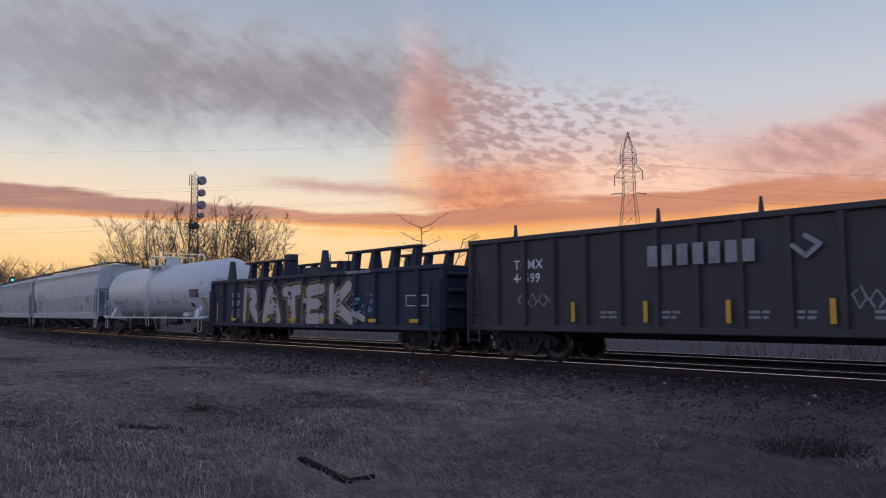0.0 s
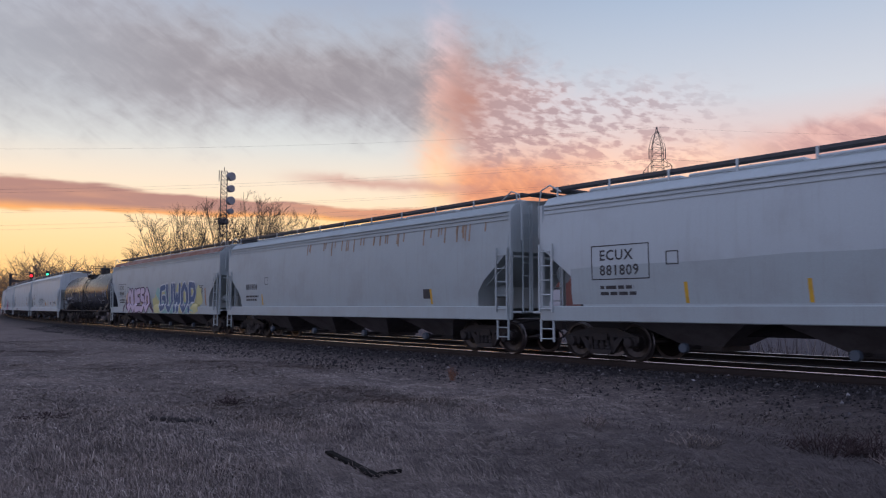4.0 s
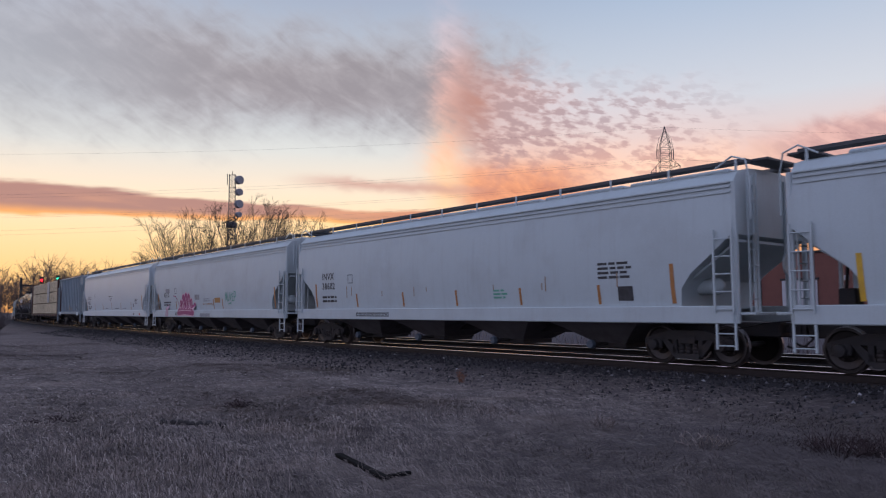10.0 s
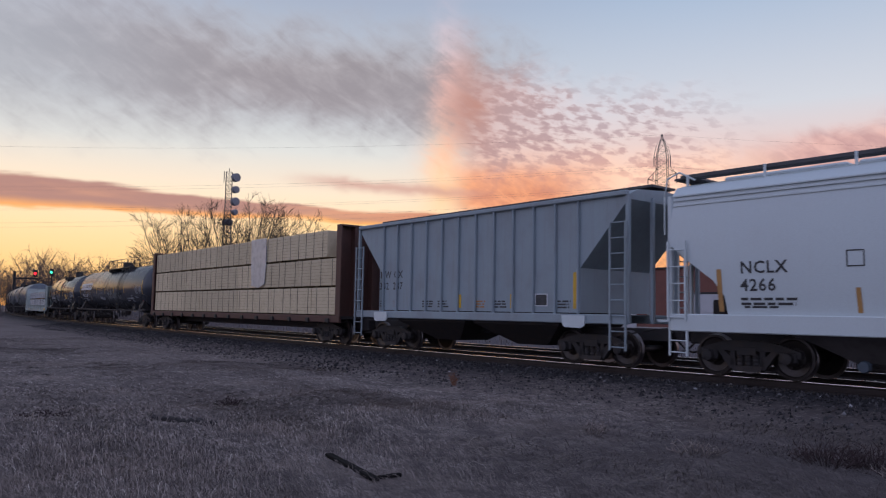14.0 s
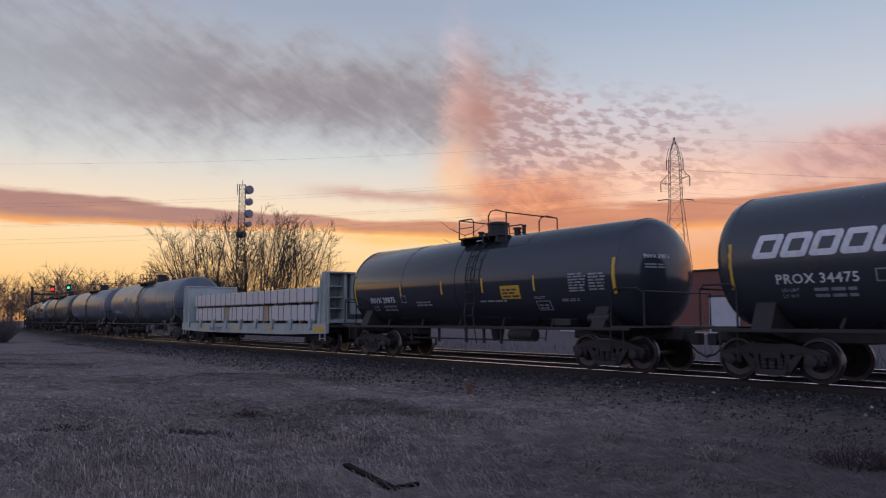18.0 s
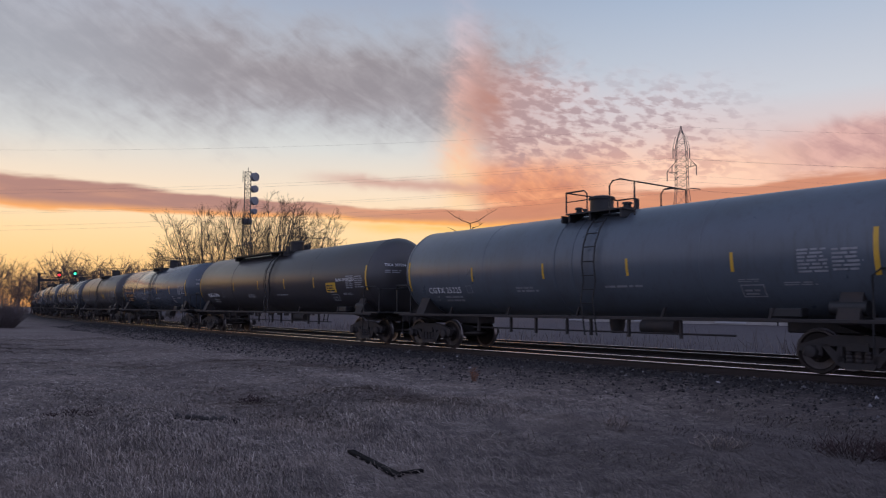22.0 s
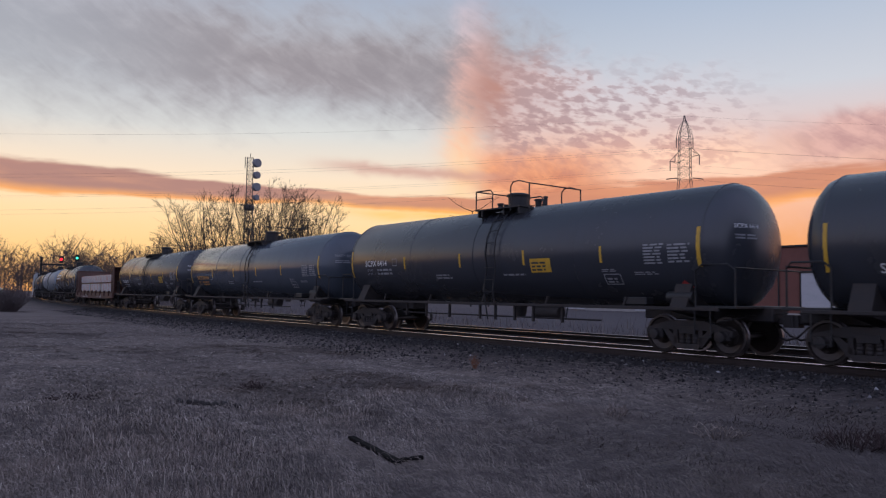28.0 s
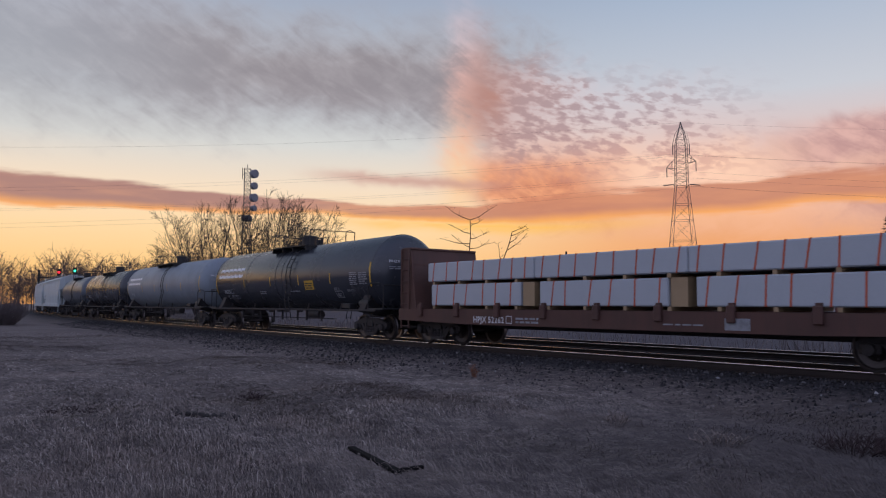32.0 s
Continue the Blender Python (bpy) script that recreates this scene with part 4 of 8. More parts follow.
        if e > 0:
            part("brake_wheel", Shape().lathe([(B + 0.12, 0.0), (B + 0.12, 0.28), (B + 0.16, 0.28), (B + 0.16, 0.0)], 16, "x", (0, 0.55, 2.3)), paint, car)
        part("brake_gear", gear, paint if e > 0 else grime, car)
    add_trucks(car, L)
    return car, hopper_side


def rung_boxes(x, y0, y1, z0, z1):
    vs, fs, z = [], [], z0
    while z < z1:
        n = len(vs)
        vs += [(x + a, y, z + b) for a in (-0.012, 0.012) for y in (y0, y1) for b in (-0.012, 0.012)]
        fs += [tuple(i + n for i in q) for q in ((0, 1, 3, 2), (4, 6, 7, 5), (0, 4, 5, 1), (2, 3, 7, 6), (0, 2, 6, 4), (1, 5, 7, 3))]
        z += 0.36
    return vs, fs


def tank_car(L, label, paint, R=1.47, cz=2.5, dome=0.0, rails=(-1.7, 1.9), platform_white=False, band=True, inset=0.62, long_rail=False):
    """Tank car: shell with dished heads, stub sills, top platform with rails, ladder, side running rail."""
    car = thing("tank_car", label, "tank car", group="freight cars of the train")
    T = L / 2 - inset
    hd = R * 0.48
    prof = [(-T + hd * (1 - math.cos(a)), R * math.sin(a)) for a in (0.06, 0.25, 0.5, 0.75, 1.0, 1.25, 1.5708)]
    prof = prof + [(-x, r) for x, r in reversed(prof)]
    sh = Shape().lathe(prof, 48, "x", (0, 0, cz))
    shell = part("tank_shell", sh, paint, car)
    for x in (-T + hd, -T * 0.45, T * 0.45, T - hd):
        part("weld_seam", Shape().lathe([(x - 0.02, R), (x - 0.012, R + 0.007), (x + 0.012, R + 0.007), (x + 0.02, R)], 48, "x", (0, 0, cz)), paint, shell)
    trim = paint if platform_white else dark_iron
    dx = dome
    # manway, valves and platform
    dm = Shape().lathe([(cz + R - 0.08, 0.33), (cz + R + 0.40, 0.33), (cz + R + 0.40, 0.37), (cz + R + 0.46, 0.37), (cz + R + 0.50, 0.26), (cz + R + 0.51, 0.0)], 18, "z", (dx, 0, 0))
    part("manway_dome", dm, trim, car)
    for ox, rr, hh in ((-0.9, 0.09, 0.22), (-0.65, 0.06, 0.16), (0.85, 0.11, 0.2), (1.15, 0.06, 0.26)):
        part("valve", Shape().lathe([(cz + R - 0.05, rr), (cz + R + hh, rr), (cz + R + hh, rr * 1.4), (cz + R + hh + 0.05, rr * 1.2)], 10, "z", (dx + ox, 0.05, 0)), trim, car)
    a, b = rails
    for y in (-0.85, 0.85):
        part("top_walkway", Shape().box(a, b, y - 0.28, y + 0.28, cz + R - 0.10, cz + R - 0.06), trim, car)
    for x in (a + 0.1, dx - 0.5, dx + 0.5, b - 0.1):
        part("walkway_bracket", Shape().box(x - 0.03, x + 0.03, -1.1, 1.1, cz + R - 0.30, cz + R - 0.102), trim, car)
    top = cz + R + 0.52
    g0, g1 = (b - 0.8 if long_rail else min(b - 1.15, b - 0.62 * (b - a))), b - 0.45
    foot = cz + R - 0.1
    for y in (-1.1, 1.1):
        rl = Shape().tube([(a, y, foot), (a, y, top)], 0.022, 6)
        rl.tube([(a, y, top), (g0 - 0.1, y, top), (g0, y, top - 0.1), (g0, y, foot)], 0.022, 6)
        x = a + 1.2
        while x < g0 - 0.5:
            rl.tube([(x, y, foot), (x, y, top)], 0.02, 5)
            x += 1.2
        rl.tube([(a, y, foot + 0.36), (g0, y, foot + 0.36)], 0.015, 5)
        part("platform_rail", rl, trim, car)
        hp = Shape().tube([(g1, y, foot - 0.1), (g1, y, top + 0.02), (g1 + 0.1, y, top + 0.14), (g1 + 0.35, y, top + 0.16), (b + 0.35, y, top + 0.04), (b + 0.35, y, foot - 0.2)], 0.022, 6)
        part("ladder_hoop", hp, trim, car)
    for x, zt in ((a, top), (b + 0.35, top + 0.04)):
        part("end_hoop", Shape().tube([(x, -1.1, zt), (x, 1.1, zt)], 0.02, 5), trim, car)
    # ladder that follows the shell, on both sides
    for sy in (-1, 1):
        ld = Shape()
        lx = b - 0.8
        for x in (lx - 0.2, lx + 0.2):
            ld.tube([(x, sy * 1.48, 0.62), (x, sy * (R + 0.16), 1.5)] + [(x, sy * math.cos(q) * (R + 0.12), cz + math.sin(q) * (R + 0.12)) for q in (-0.3, 0.0, 0.3, 0.6, 0.85)], 0.022, 5)
        for i in range(10):
            z = 0.72 + i * 0.36
            if z > cz:
                q = min((z - cz) / R, 1.0)
                y, z = math.cos(q) * (R + 0.12), cz + math.sin(q) * (R + 0.12)
            else:
                y = R + 0.13 if z > 1.4 else 1.5
            ld.tube([(lx - 0.2, sy * y, z), (lx + 0.2, sy * y, z)], 0.016, 5)
        part("ladder", ld, trim, car)
    if band:
        for x in (dx - 0.55, dx + 0.1):
            part("shell_band", Shape().lathe([(x, R), (x, R + 0.012), (x + 0.09, R + 0.012), (x + 0.09, R)], 48, "x", (0, 0, cz)), paint, shell)
    # stub sills, bolsters, end platforms, running rail and its hangers
    for e in (-1, 1):
        tx = e * (L / 2 - 2.0)
        ss = Shape().box(min(e * (L / 2 - 0.3), e * (L / 2 - 3.8)), max(e * (L / 2 - 0.3), e * (L / 2 - 3.8)), -0.32, 0.32, 0.80, 1.14, 0.03)
        part("stub_sill", ss, grime, car)
        bs = Shape().prism([(-1.45, 1.02), (-1.45, 1.12), (-1.15, 1.75), (-0.6, 1.42), (0.6, 1.42), (1.15, 1.75), (1.45, 1.12), (1.45, 1.02), (0.4, 0.84), (-0.4, 0.84)], tx - 0.22, tx + 0.22, "x")
        part("bolster", bs, paint if platform_white else grime, car)
        ep = Shape().box(min(e * (L / 2 - 0.50), e * (L / 2 - 1.5)), max(e * (L / 2 - 0.50), e * (L / 2 - 1.5)), -1.5, 1.5, 1.10, 1.16, 0.01)
        part("end_platform", ep, trim, car)
        er = Shape()
        er.tube([(e * (L / 2 - 1.5), -1.48, 1.14), (e * (L / 2 - 1.5), -1.48, 1.95), (e * (L / 2 - 1.35), -1.48, 2.08), (e * (L / 2 - 0.7), -1.48, 2.08), (e * (L / 2 - 0.56), -1.4, 1.95), (e * (L / 2 - 0.56), -1.4, 1.14)], 0.024, 6)
        er.tube([(e * (L / 2 - 0.56), -1.4, 2.0), (e * (L / 2 - 0.56), 1.4, 2.0), (e * (L / 2 - 0.56), 1.4, 1.14)], 0.024, 6)
        er.tube([(e * (L / 2 - 1.5), -1.52, 1.1), (e * (L / 2 - 1.5), -1.52, 0.45), (e * (L / 2 - 1.1), -1.52, 0.45), (e * (L / 2 - 1.1), -1.52, 1.1)], 0.02, 5)
        part("end_rail", er, trim, car)
    for sy in (-1, 1):
        rr = Shape().box(-L / 2 + 0.9, L / 2 - 0.9, sy * 1.50 - 0.04, sy * 1.50 + 0.04, 1.04, 1.12, 0.01)
        part("running_rail", rr, trim if platform_white else grime, car)
        for k in range(5):
            x = -L / 2 + 3.6 + (L - 7.2) * k / 4
            part("rail_bracket", Shape().prism([(x - 0.03, 1.05), (x + 0.03, 1.05), (x + 0.15, 1.34), (x + 0.09, 1.34)], sy * 1.44 - 0.03, sy * 1.44 + 0.03), trim if platform_white else grime, car)
    uh = Shape()
    rnd = random.Random(int(L * 100))
    x = -L / 2 + 5.0
    while x < L / 2 - 5.0:
        uh.box(x - 0.03, x + 0.03, -1.45, -1.38, 0.62, 1.06)
        x += rnd.uniform(0.7, 1.6)
    uh.tube([(-L / 2 + 4.5, -1.2, 0.72), (L / 2 - 4.5, -1.2, 0.72)], 0.025, 5)
    uh.lathe([(cz - R - 0.38, 0.16), (cz - R - 0.2, 0.20), (cz - R + 0.1, 0.24)], 12, "z", (0.2, 0, 0))
    uh.lathe([(1.6, 0.0), (1.6, 0.18), (2.6, 0.18), (2.6, 0.0)], 12, "x", (0, -0.7, 0.86))
    part("underframe_piping", uh, grime, car)
    bk = Shape().box(L / 2 - 3.6, L / 2 - 2.9, -1.45, -1.1, 1.14, 1.34, 0.03).lathe([(L / 2 - 2.4, 0.0), (L / 2 - 2.4, 0.15), (L / 2 - 1.7, 0.15), (L / 2 - 1.7, 0.0)], 12, "x", (0, -1.2, 1.34))
    part("brake_gear", bk, trim, car)
    add_trucks(car, L, 2.0)
    return car, tank_side(cz, R)


def tank_marks(car, put, L, text, ink, cz, panel=True, yellow=True, placard=True, seed=1, box=None, stripe=None, shift=0.0, print_ink=None, rows=None, slide=0.0, R=1.47, inset=0.62):
    H = L / 2
    u, v = -H + 2.35, cz - 0.68 + shift
    writing(car, "reporting_mark", text, put, u, v, 0.20, ink)
    for body, drop in (("LD LMT", 0.18), ("LT WT", 0.32)):
        writing(car, "stencil", body, put, u + 0.08, v - drop, 0.075, print_ink or pale_mark)
        small_print(car, put, u + 0.75, v - drop, 1.0, 0.13, 1, print_ink or pale_mark, seed)
    w = len(text) * 0.175
    outline_mark(car, put, u + w + 0.2, u + w + 0.48, v - 0.02, v + 0.24, 0.025, pale_mark)
    if yellow:
        stripes(car, put, [q + slide for q in (rows or ([-4.1, -1.05, 1.85, 4.7] if L > 16 else [-3.2, -0.9, 1.1, 3.3]))], cz - 0.38, cz + 0.05, 0.075, stripe)
        stripes(car, put, [-H + 1.38], cz - 0.65, cz + 0.35, 0.085)
        stripes(car, put, [H - 1.42], cz - 0.55, cz + 0.38, 0.10)
    if panel:
        small_print(car, put, H - 2.95, cz - 0.45, 0.62, 0.52, 7, pale_mark, seed + 3)
        small_print(car, put, H - 2.25, cz - 0.43, 0.62, 0.48, 6, pale_mark, seed + 4)
        outline_mark(car, put, H - 4.3, H - 3.75, cz - 1.0, cz - 0.68, 0.03, pale_mark)
        small_print(car, put, H - 4.22, cz - 0.94, 0.36, 0.18, 2, pale_mark, seed + 8)
        small_print(car, put, H - 4.32, cz - 0.62, 0.5, 0.09, 2, pale_mark, seed + 7)
        small_print(car, put, H - 3.3, cz - 0.72, 0.75, 0.1, 2, pale_mark, seed + 2)
    if box:
        p = panel_mark(car, put, box, box + 0.8, cz - 0.6, cz - 0.2, yellow_mark, "yellow_panel", "yellow notice panel")
        small_print(car, lambda a, b: put_out(put, a, b), box + 0.06, cz - 0.55, 0.7, 0.3, 3, black_mark, seed + 9)
    small_print(car, put, -2.4, cz - 0.75, 0.9, 0.2, 2, pale_mark, seed + 5)
    small_print(car, put, 0.9, cz - 0.68, 1.2, 0.1, 1, pale_mark, seed + 6)
    head = head_side(L, R, cz, inset)
    writing(car, "end_mark", text, head, -1.0, cz + 0.35, 0.10, ink if ink is white_mark else pale_mark)
    small_print(car, head, -1.0, cz + 0.10, 0.7, 0.14, 2, pale_mark, seed + 11)
    if placard:
        diamond(car, put, H - 1.95, cz - 1.08, 0.2)


def put_out(put, a, b):
    x, y, z = put(a, b)
    return x, y - 0.004, z


def diamond(car, put, u, v, r):
    sh = Shape()
    sh.add([put_out(put, u - r, v), put_out(put, u, v - r), put_out(put, u + r, v), put_out(put, u, v + r)], [(0, 1, 2, 3)])
    pl = part("placard", sh, red_mark, car, "red diamond hazard placard")
    s2 = Shape()
    s2.add([(p[0], p[1] - 0.004, p[2]) for p in (put_out(put, u - r * 0.5, v - 0.04), put_out(put, u + r * 0.5, v - 0.04), put_out(put, u + r * 0.5, v + 0.06), put_out(put, u - r * 0.5, v + 0.06))], [(0, 1, 2, 3)])
    part("placard_band", s2, white_mark, pl)


def gondola_car(L, label, paint, top, ribs, bottom=0.98):
    car = thing("gondola_car", label, "gondola car", group="freight cars of the train")
    B = L / 2 - 0.55
    for sy in (-1, 1):
        ya, yb = sorted((sy * 1.44, sy * 1.50))
        side = part("side_wall", Shape().box(-B, B, ya, yb, bottom, top, 0.01), paint, car)
        ya, yb = sorted((sy * 1.40, sy * 1.58))
        part("top_chord", Shape().box(-B - 0.03, B + 0.03, ya, yb, top - 0.06, top + 0.08, 0.02), paint, side)
        ya, yb = sorted((sy * 1.42, sy * 1.60))
        part("side_sill", Shape().box(-B, B, ya, yb, bottom - 0.10, bottom + 0.06, 0.02), paint, side)
        for i in range(ribs + 1):
            x = -B + 0.07 + (2 * B - 0.14) * i / ribs
            ya, yb = sorted((sy * 1.505, sy * 1.60))
            part("rib", Shape().prism([(x - 0.09, ya), (x + 0.09, ya), (x + 0.06, yb), (x - 0.06, yb)] if sy > 0 else [(x - 0.06, ya), (x + 0.06, ya), (x + 0.09, yb), (x - 0.09, yb)], bottom + 0.06, top - 0.06, "z"), paint, side)
    for e in (-1, 1):
        xa, xb = sorted((e * (B - 0.06), e * B))
        end = part("end_wall", Shape().box(xa, xb, -1.44, 1.44, bottom, top + 0.05, 0.01), paint, car)
        for z in (1.4, 1.9, 2.4):
            xa, xb = sorted((e * B, e * (B + 0.10)))
            part("end_rib", Shape().box(xa, xb, -1.42, 1.42, z, z + 0.12, 0.03), paint, end)
        part("ladder", ladder_shape(e * (B - 0.5), e * (B - 0.06), -1.66, 0.45, min(2.3, top - 0.3)), paint, car)
    part("floor", Shape().box(-B, B, -1.44, 1.44, bottom, bottom + 0.06), grime, car)
    part("centre_sill", Shape().box(-L / 2 + 0.3, L / 2 - 0.3, -0.3, 0.3, 0.62, 0.98, 0.03), grime, car)
    add_trucks(car, L, 2.2)
    return car, flat_side(-1.50)


def bulkhead_flat(L, label, paint, stakes_paint, strap, wrap_label, rows=2):
    car = thing("bulkhead_flat_car", label, "flat car", group="freight cars of the train")
    B = L / 2 - 0.62
    part("deck", Shape().box(-B, B, -1.42, 1.42, 1.02, 1.12), grime, car)
    for sy in (-1, 1):
        ya, yb = sorted((sy * 1.40, sy * 1.55))
        part("side_sill", Shape().prism([(-B, 1.16), (B, 1.16), (B, 0.78), (B - 3.4, 0.70), (-B + 3.4, 0.70), (-B, 0.78)], ya, yb), paint, car)
    part("centre_sill", Shape().box(-L / 2 + 0.3, L / 2 - 0.3, -0.35, 0.35, 0.55, 1.02, 0.03), grime, car)
    for e in (-1, 1):
        bh = Shape()
        x0, x1 = sorted((e * (B - 0.75), e * B))
        side = [(e * (B - 0.92), 1.14), (e * B, 1.14), (e * (B - 0.05), 3.18), (e * (B - 0.55), 3.18)]
        blk = part("bulkhead", bh.prism(side, -1.46, -1.38), paint, car)
        part("bulkhead_side", Shape().prism(side, 1.38, 1.46), paint, blk)
        part("bulkhead_face", Shape().prism([(e * (B - 0.92), 1.14), (e * (B - 0.86), 1.14), (e * (B - 0.50), 3.18), (e * (B - 0.56), 3.18)], -1.38, 1.38), paint, blk)
        xa, xb = sorted((e * (B - 0.60), e * (B - 0.02)))
        part("bulkhead_cap", Shape().box(xa, xb, -1.46, 1.46, 3.182, 3.26, 0.015), paint, blk)
        for y in (-0.62, 0.62):
            part("bulkhead_post", Shape().prism([(e * (B - 0.84), 1.2), (e * (B - 0.06), 1.2), (e * (B - 0.10), 3.18), (e * (B - 0.49), 3.18)], y - 0.06, y + 0.06), paint, blk)
        part("bulkhead_plate", Shape().prism([(e * (B - 0.30), 1.62), (e * (B - 0.12), 1.55), (e * (B - 0.14), 3.18), (e * (B - 0.28), 3.18)], -0.34, 0.34), paint, blk)
        part("bulkhead_beam", Shape().prism([(e * (B - 0.8), 1.2), (e * (B - 0.08), 1.2), (e * (B - 0.08), 1.34), (e * (B - 0.8), 1.34)], -1.37, 1.37), paint, blk)
        for z in (1.75, 2.2, 2.65):
            xa, xb = sorted((e * (B - 0.66), e * (B - 0.20)))
            for ya, yb in ((-1.37, -0.685), (0.685, 1.37)):
                part("bulkhead_shelf", Shape().box(xa, xb, ya, yb, z, z + 0.05), paint, blk)
        part("ladder", ladder_shape(e * (B - 0.55), e * (B - 0.12), -1.52, 0.5, 3.2), paint, car)
    rnd = random.Random(int(L * 50))
    n = 9
    for i in range(n):
        x = -B + 1.3 + (2 * B - 2.6) * i / (n - 1)
        part("stake_pocket", Shape().box(x - 0.10, x + 0.10, -1.64, -1.55, 0.92, 1.30, 0.02).box(x - 0.06, x + 0.06, -1.6, -1.48, 1.16, 1.36, 0.01), stakes_paint, car)
    # wrapped load in two layers, long packs with gaps
    x0, x1 = -B + 1.3, B - 1.3
    third = (x1 - x0) / 3
    for layer, (z, h) in enumerate(((1.27, 0.69), (2.06, 0.62))):
        for k in range(3):
            a = x0 + third * k + (0.0 if layer else 0.2) + 0.01
            b = x0 + third * (k + 1) - (0.0 if layer else 0.55 if k < 2 else 0.2) - 0.01
            pk = part("wrapped_pack", Shape().box(a, b, -1.28, 1.28, z, z + h, 0.03), wrap_white, car, wrap_label)
            m = int((b - a) / 0.62)
            for i in range(m):
                x = a + (b - a) * (i + 0.5 + rnd.uniform(-0.15, 0.15)) / m
                lean = rnd.uniform(-0.02, 0.02) if strap is strap_black else rnd.uniform(0.02, 0.12)
                part("strap", Shape().prism([(x - 0.02, z), (x + 0.02, z), (x + lean + 0.02, z + h + 0.006), (x + lean - 0.02, z + h + 0.006)], -1.288, 1.288), strap, pk)
            if not layer and k < 2:
                part("board_filler", Shape().box(b + 0.03, b + 0.5, -1.20, 1.20, z, z + h), ply_tan, car, "tan boards between the packs")
        for i in range(12):
            x = x0 + 0.3 + (x1 - x0 - 0.6) * i / 11
            part("dunnage", Shape().box(x - 0.05, x + 0.05, -1.25, 1.25, z - 0.10, z), ply_tan, car)
    add_trucks(car, L, 2.2)
    return car, flat_side(-1.55)


def lumber_car(L, label):
    car = thing("centre_beam_flat_car", label, "flat car", group="freight cars of the train")
    B = L / 2 - 0.62
    part("deck", Shape().box(-B, B, -1.42, 1.42, 0.98, 1.08), grime, car)
    for sy in (-1, 1):
        ya, yb = sorted((sy * 1.36, sy * 1.48))
        part("side_sill", Shape().box(-B, B, ya, yb, 0.84, 1.10, 0.02), flat_brown, car)
    part("centre_sill", Shape().box(-L / 2 + 0.3, L / 2 - 0.3, -0.35, 0.35, 0.55, 0.98, 0.03), grime, car)
    part("centre_beam", Shape().box(-B, B, -0.05, 0.05, 4.2, 4.5).box(-B, B, -0.02, 0.02, 1.08, 4.2), flat_brown, car)
    for e in (-1, 1):
        x0, x1 = sorted((e * (B - 0.35), e * B))
        bh = part("bulkhead", Shape().box(x0, x0 + 0.06, -1.42, 1.42, 1.08, 4.5).box(x0, x1, -1.46, -1.40, 1.08, 4.5, 0.01).box(x0, x1, 1.40, 1.46, 1.08, 4.5, 0.01).box(x0, x1, -1.46, 1.46, 4.5, 4.57, 0.01), flat_brown, car)
        for y in (-0.8, 0.0, 0.8):
            part("bulkhead_post", Shape().box(x0 + 0.062, x1, y - 0.05, y + 0.05, 1.1, 4.49), flat_brown, bh)
    rnd = random.Random(5)
    for tier in range(3):
        z = 1.14 + tier * 1.12
        x = -B + 0.45
        while x < B - 1.4:
            w = rnd.choice((2.45, 3.66, 4.88))
            if x + w > B - 0.4:
                w = B - 0.4 - x
            if tier == 2 and -1.2 < x + w / 2 < 0.6:
                hh = 0.92
            else:
                hh = 1.04
            for sy in (-1, 1):
                ya, yb = sorted((sy * 0.06, sy * (1.38 + rnd.uniform(-0.02, 0.01))))
                lift = part("lumber_pack", Shape().box(x + 0.02, x + w - 0.02, ya, yb, z, z + hh, 0.01), timber, car)
                if sy < 0:
                    gaps = Shape()
                    for k in range(1, 8):
                        zz = z + hh * k / 8
                        gaps.box(x + 0.03, x + w - 0.03, ya - 0.003, ya + 0.02, zz - 0.004, zz + 0.004)
                    part("board_joints", gaps, timber_dark, lift)
                    m = max(2, int(w / 0.68))
                    for q in [(k + 0.5 + rnd.uniform(-0.15, 0.15)) / m for k in range(m)]:
                        part("strap", Shape().box(x + w * q - 0.012, x + w * q + 0.012, ya - 0.008, ya + 0.01, z, z + hh), strap_black, lift)
            for q in (0.15, 0.5, 0.85):
                part("dunnage", Shape().box(x + w * q - 0.05, x + w * q + 0.05, -1.34, 1.34, z - 0.08, z), timber_dark, car)
            x += w
    sheet = Shape().prism([(3.15, 2.35), (3.9, 2.25), (4.5, 2.42), (4.6, 3.3), (4.55, 4.47), (3.0, 4.47), (3.05, 3.2)], -1.43, -1.40)
    part("wrap_sheet", sheet, sheet_grey, car, "pale plastic sheet hanging over the bundles")
    n = 14
    for i in range(n):
        x = -B + 0.8 + (2 * B - 1.6) * i / (n - 1)
        part("winch", Shape().box(x - 0.12, x + 0.12, -1.56, -1.48, 0.82, 1.0, 0.02), dark_iron, car)
    add_trucks(car, L, 2.2)
    return car, flat_side(-1.48)


timber_dark = surface("shadowed_timber", (0.18, 0.13, 0.08), 0.85, amount=0.4, scale=4.0)


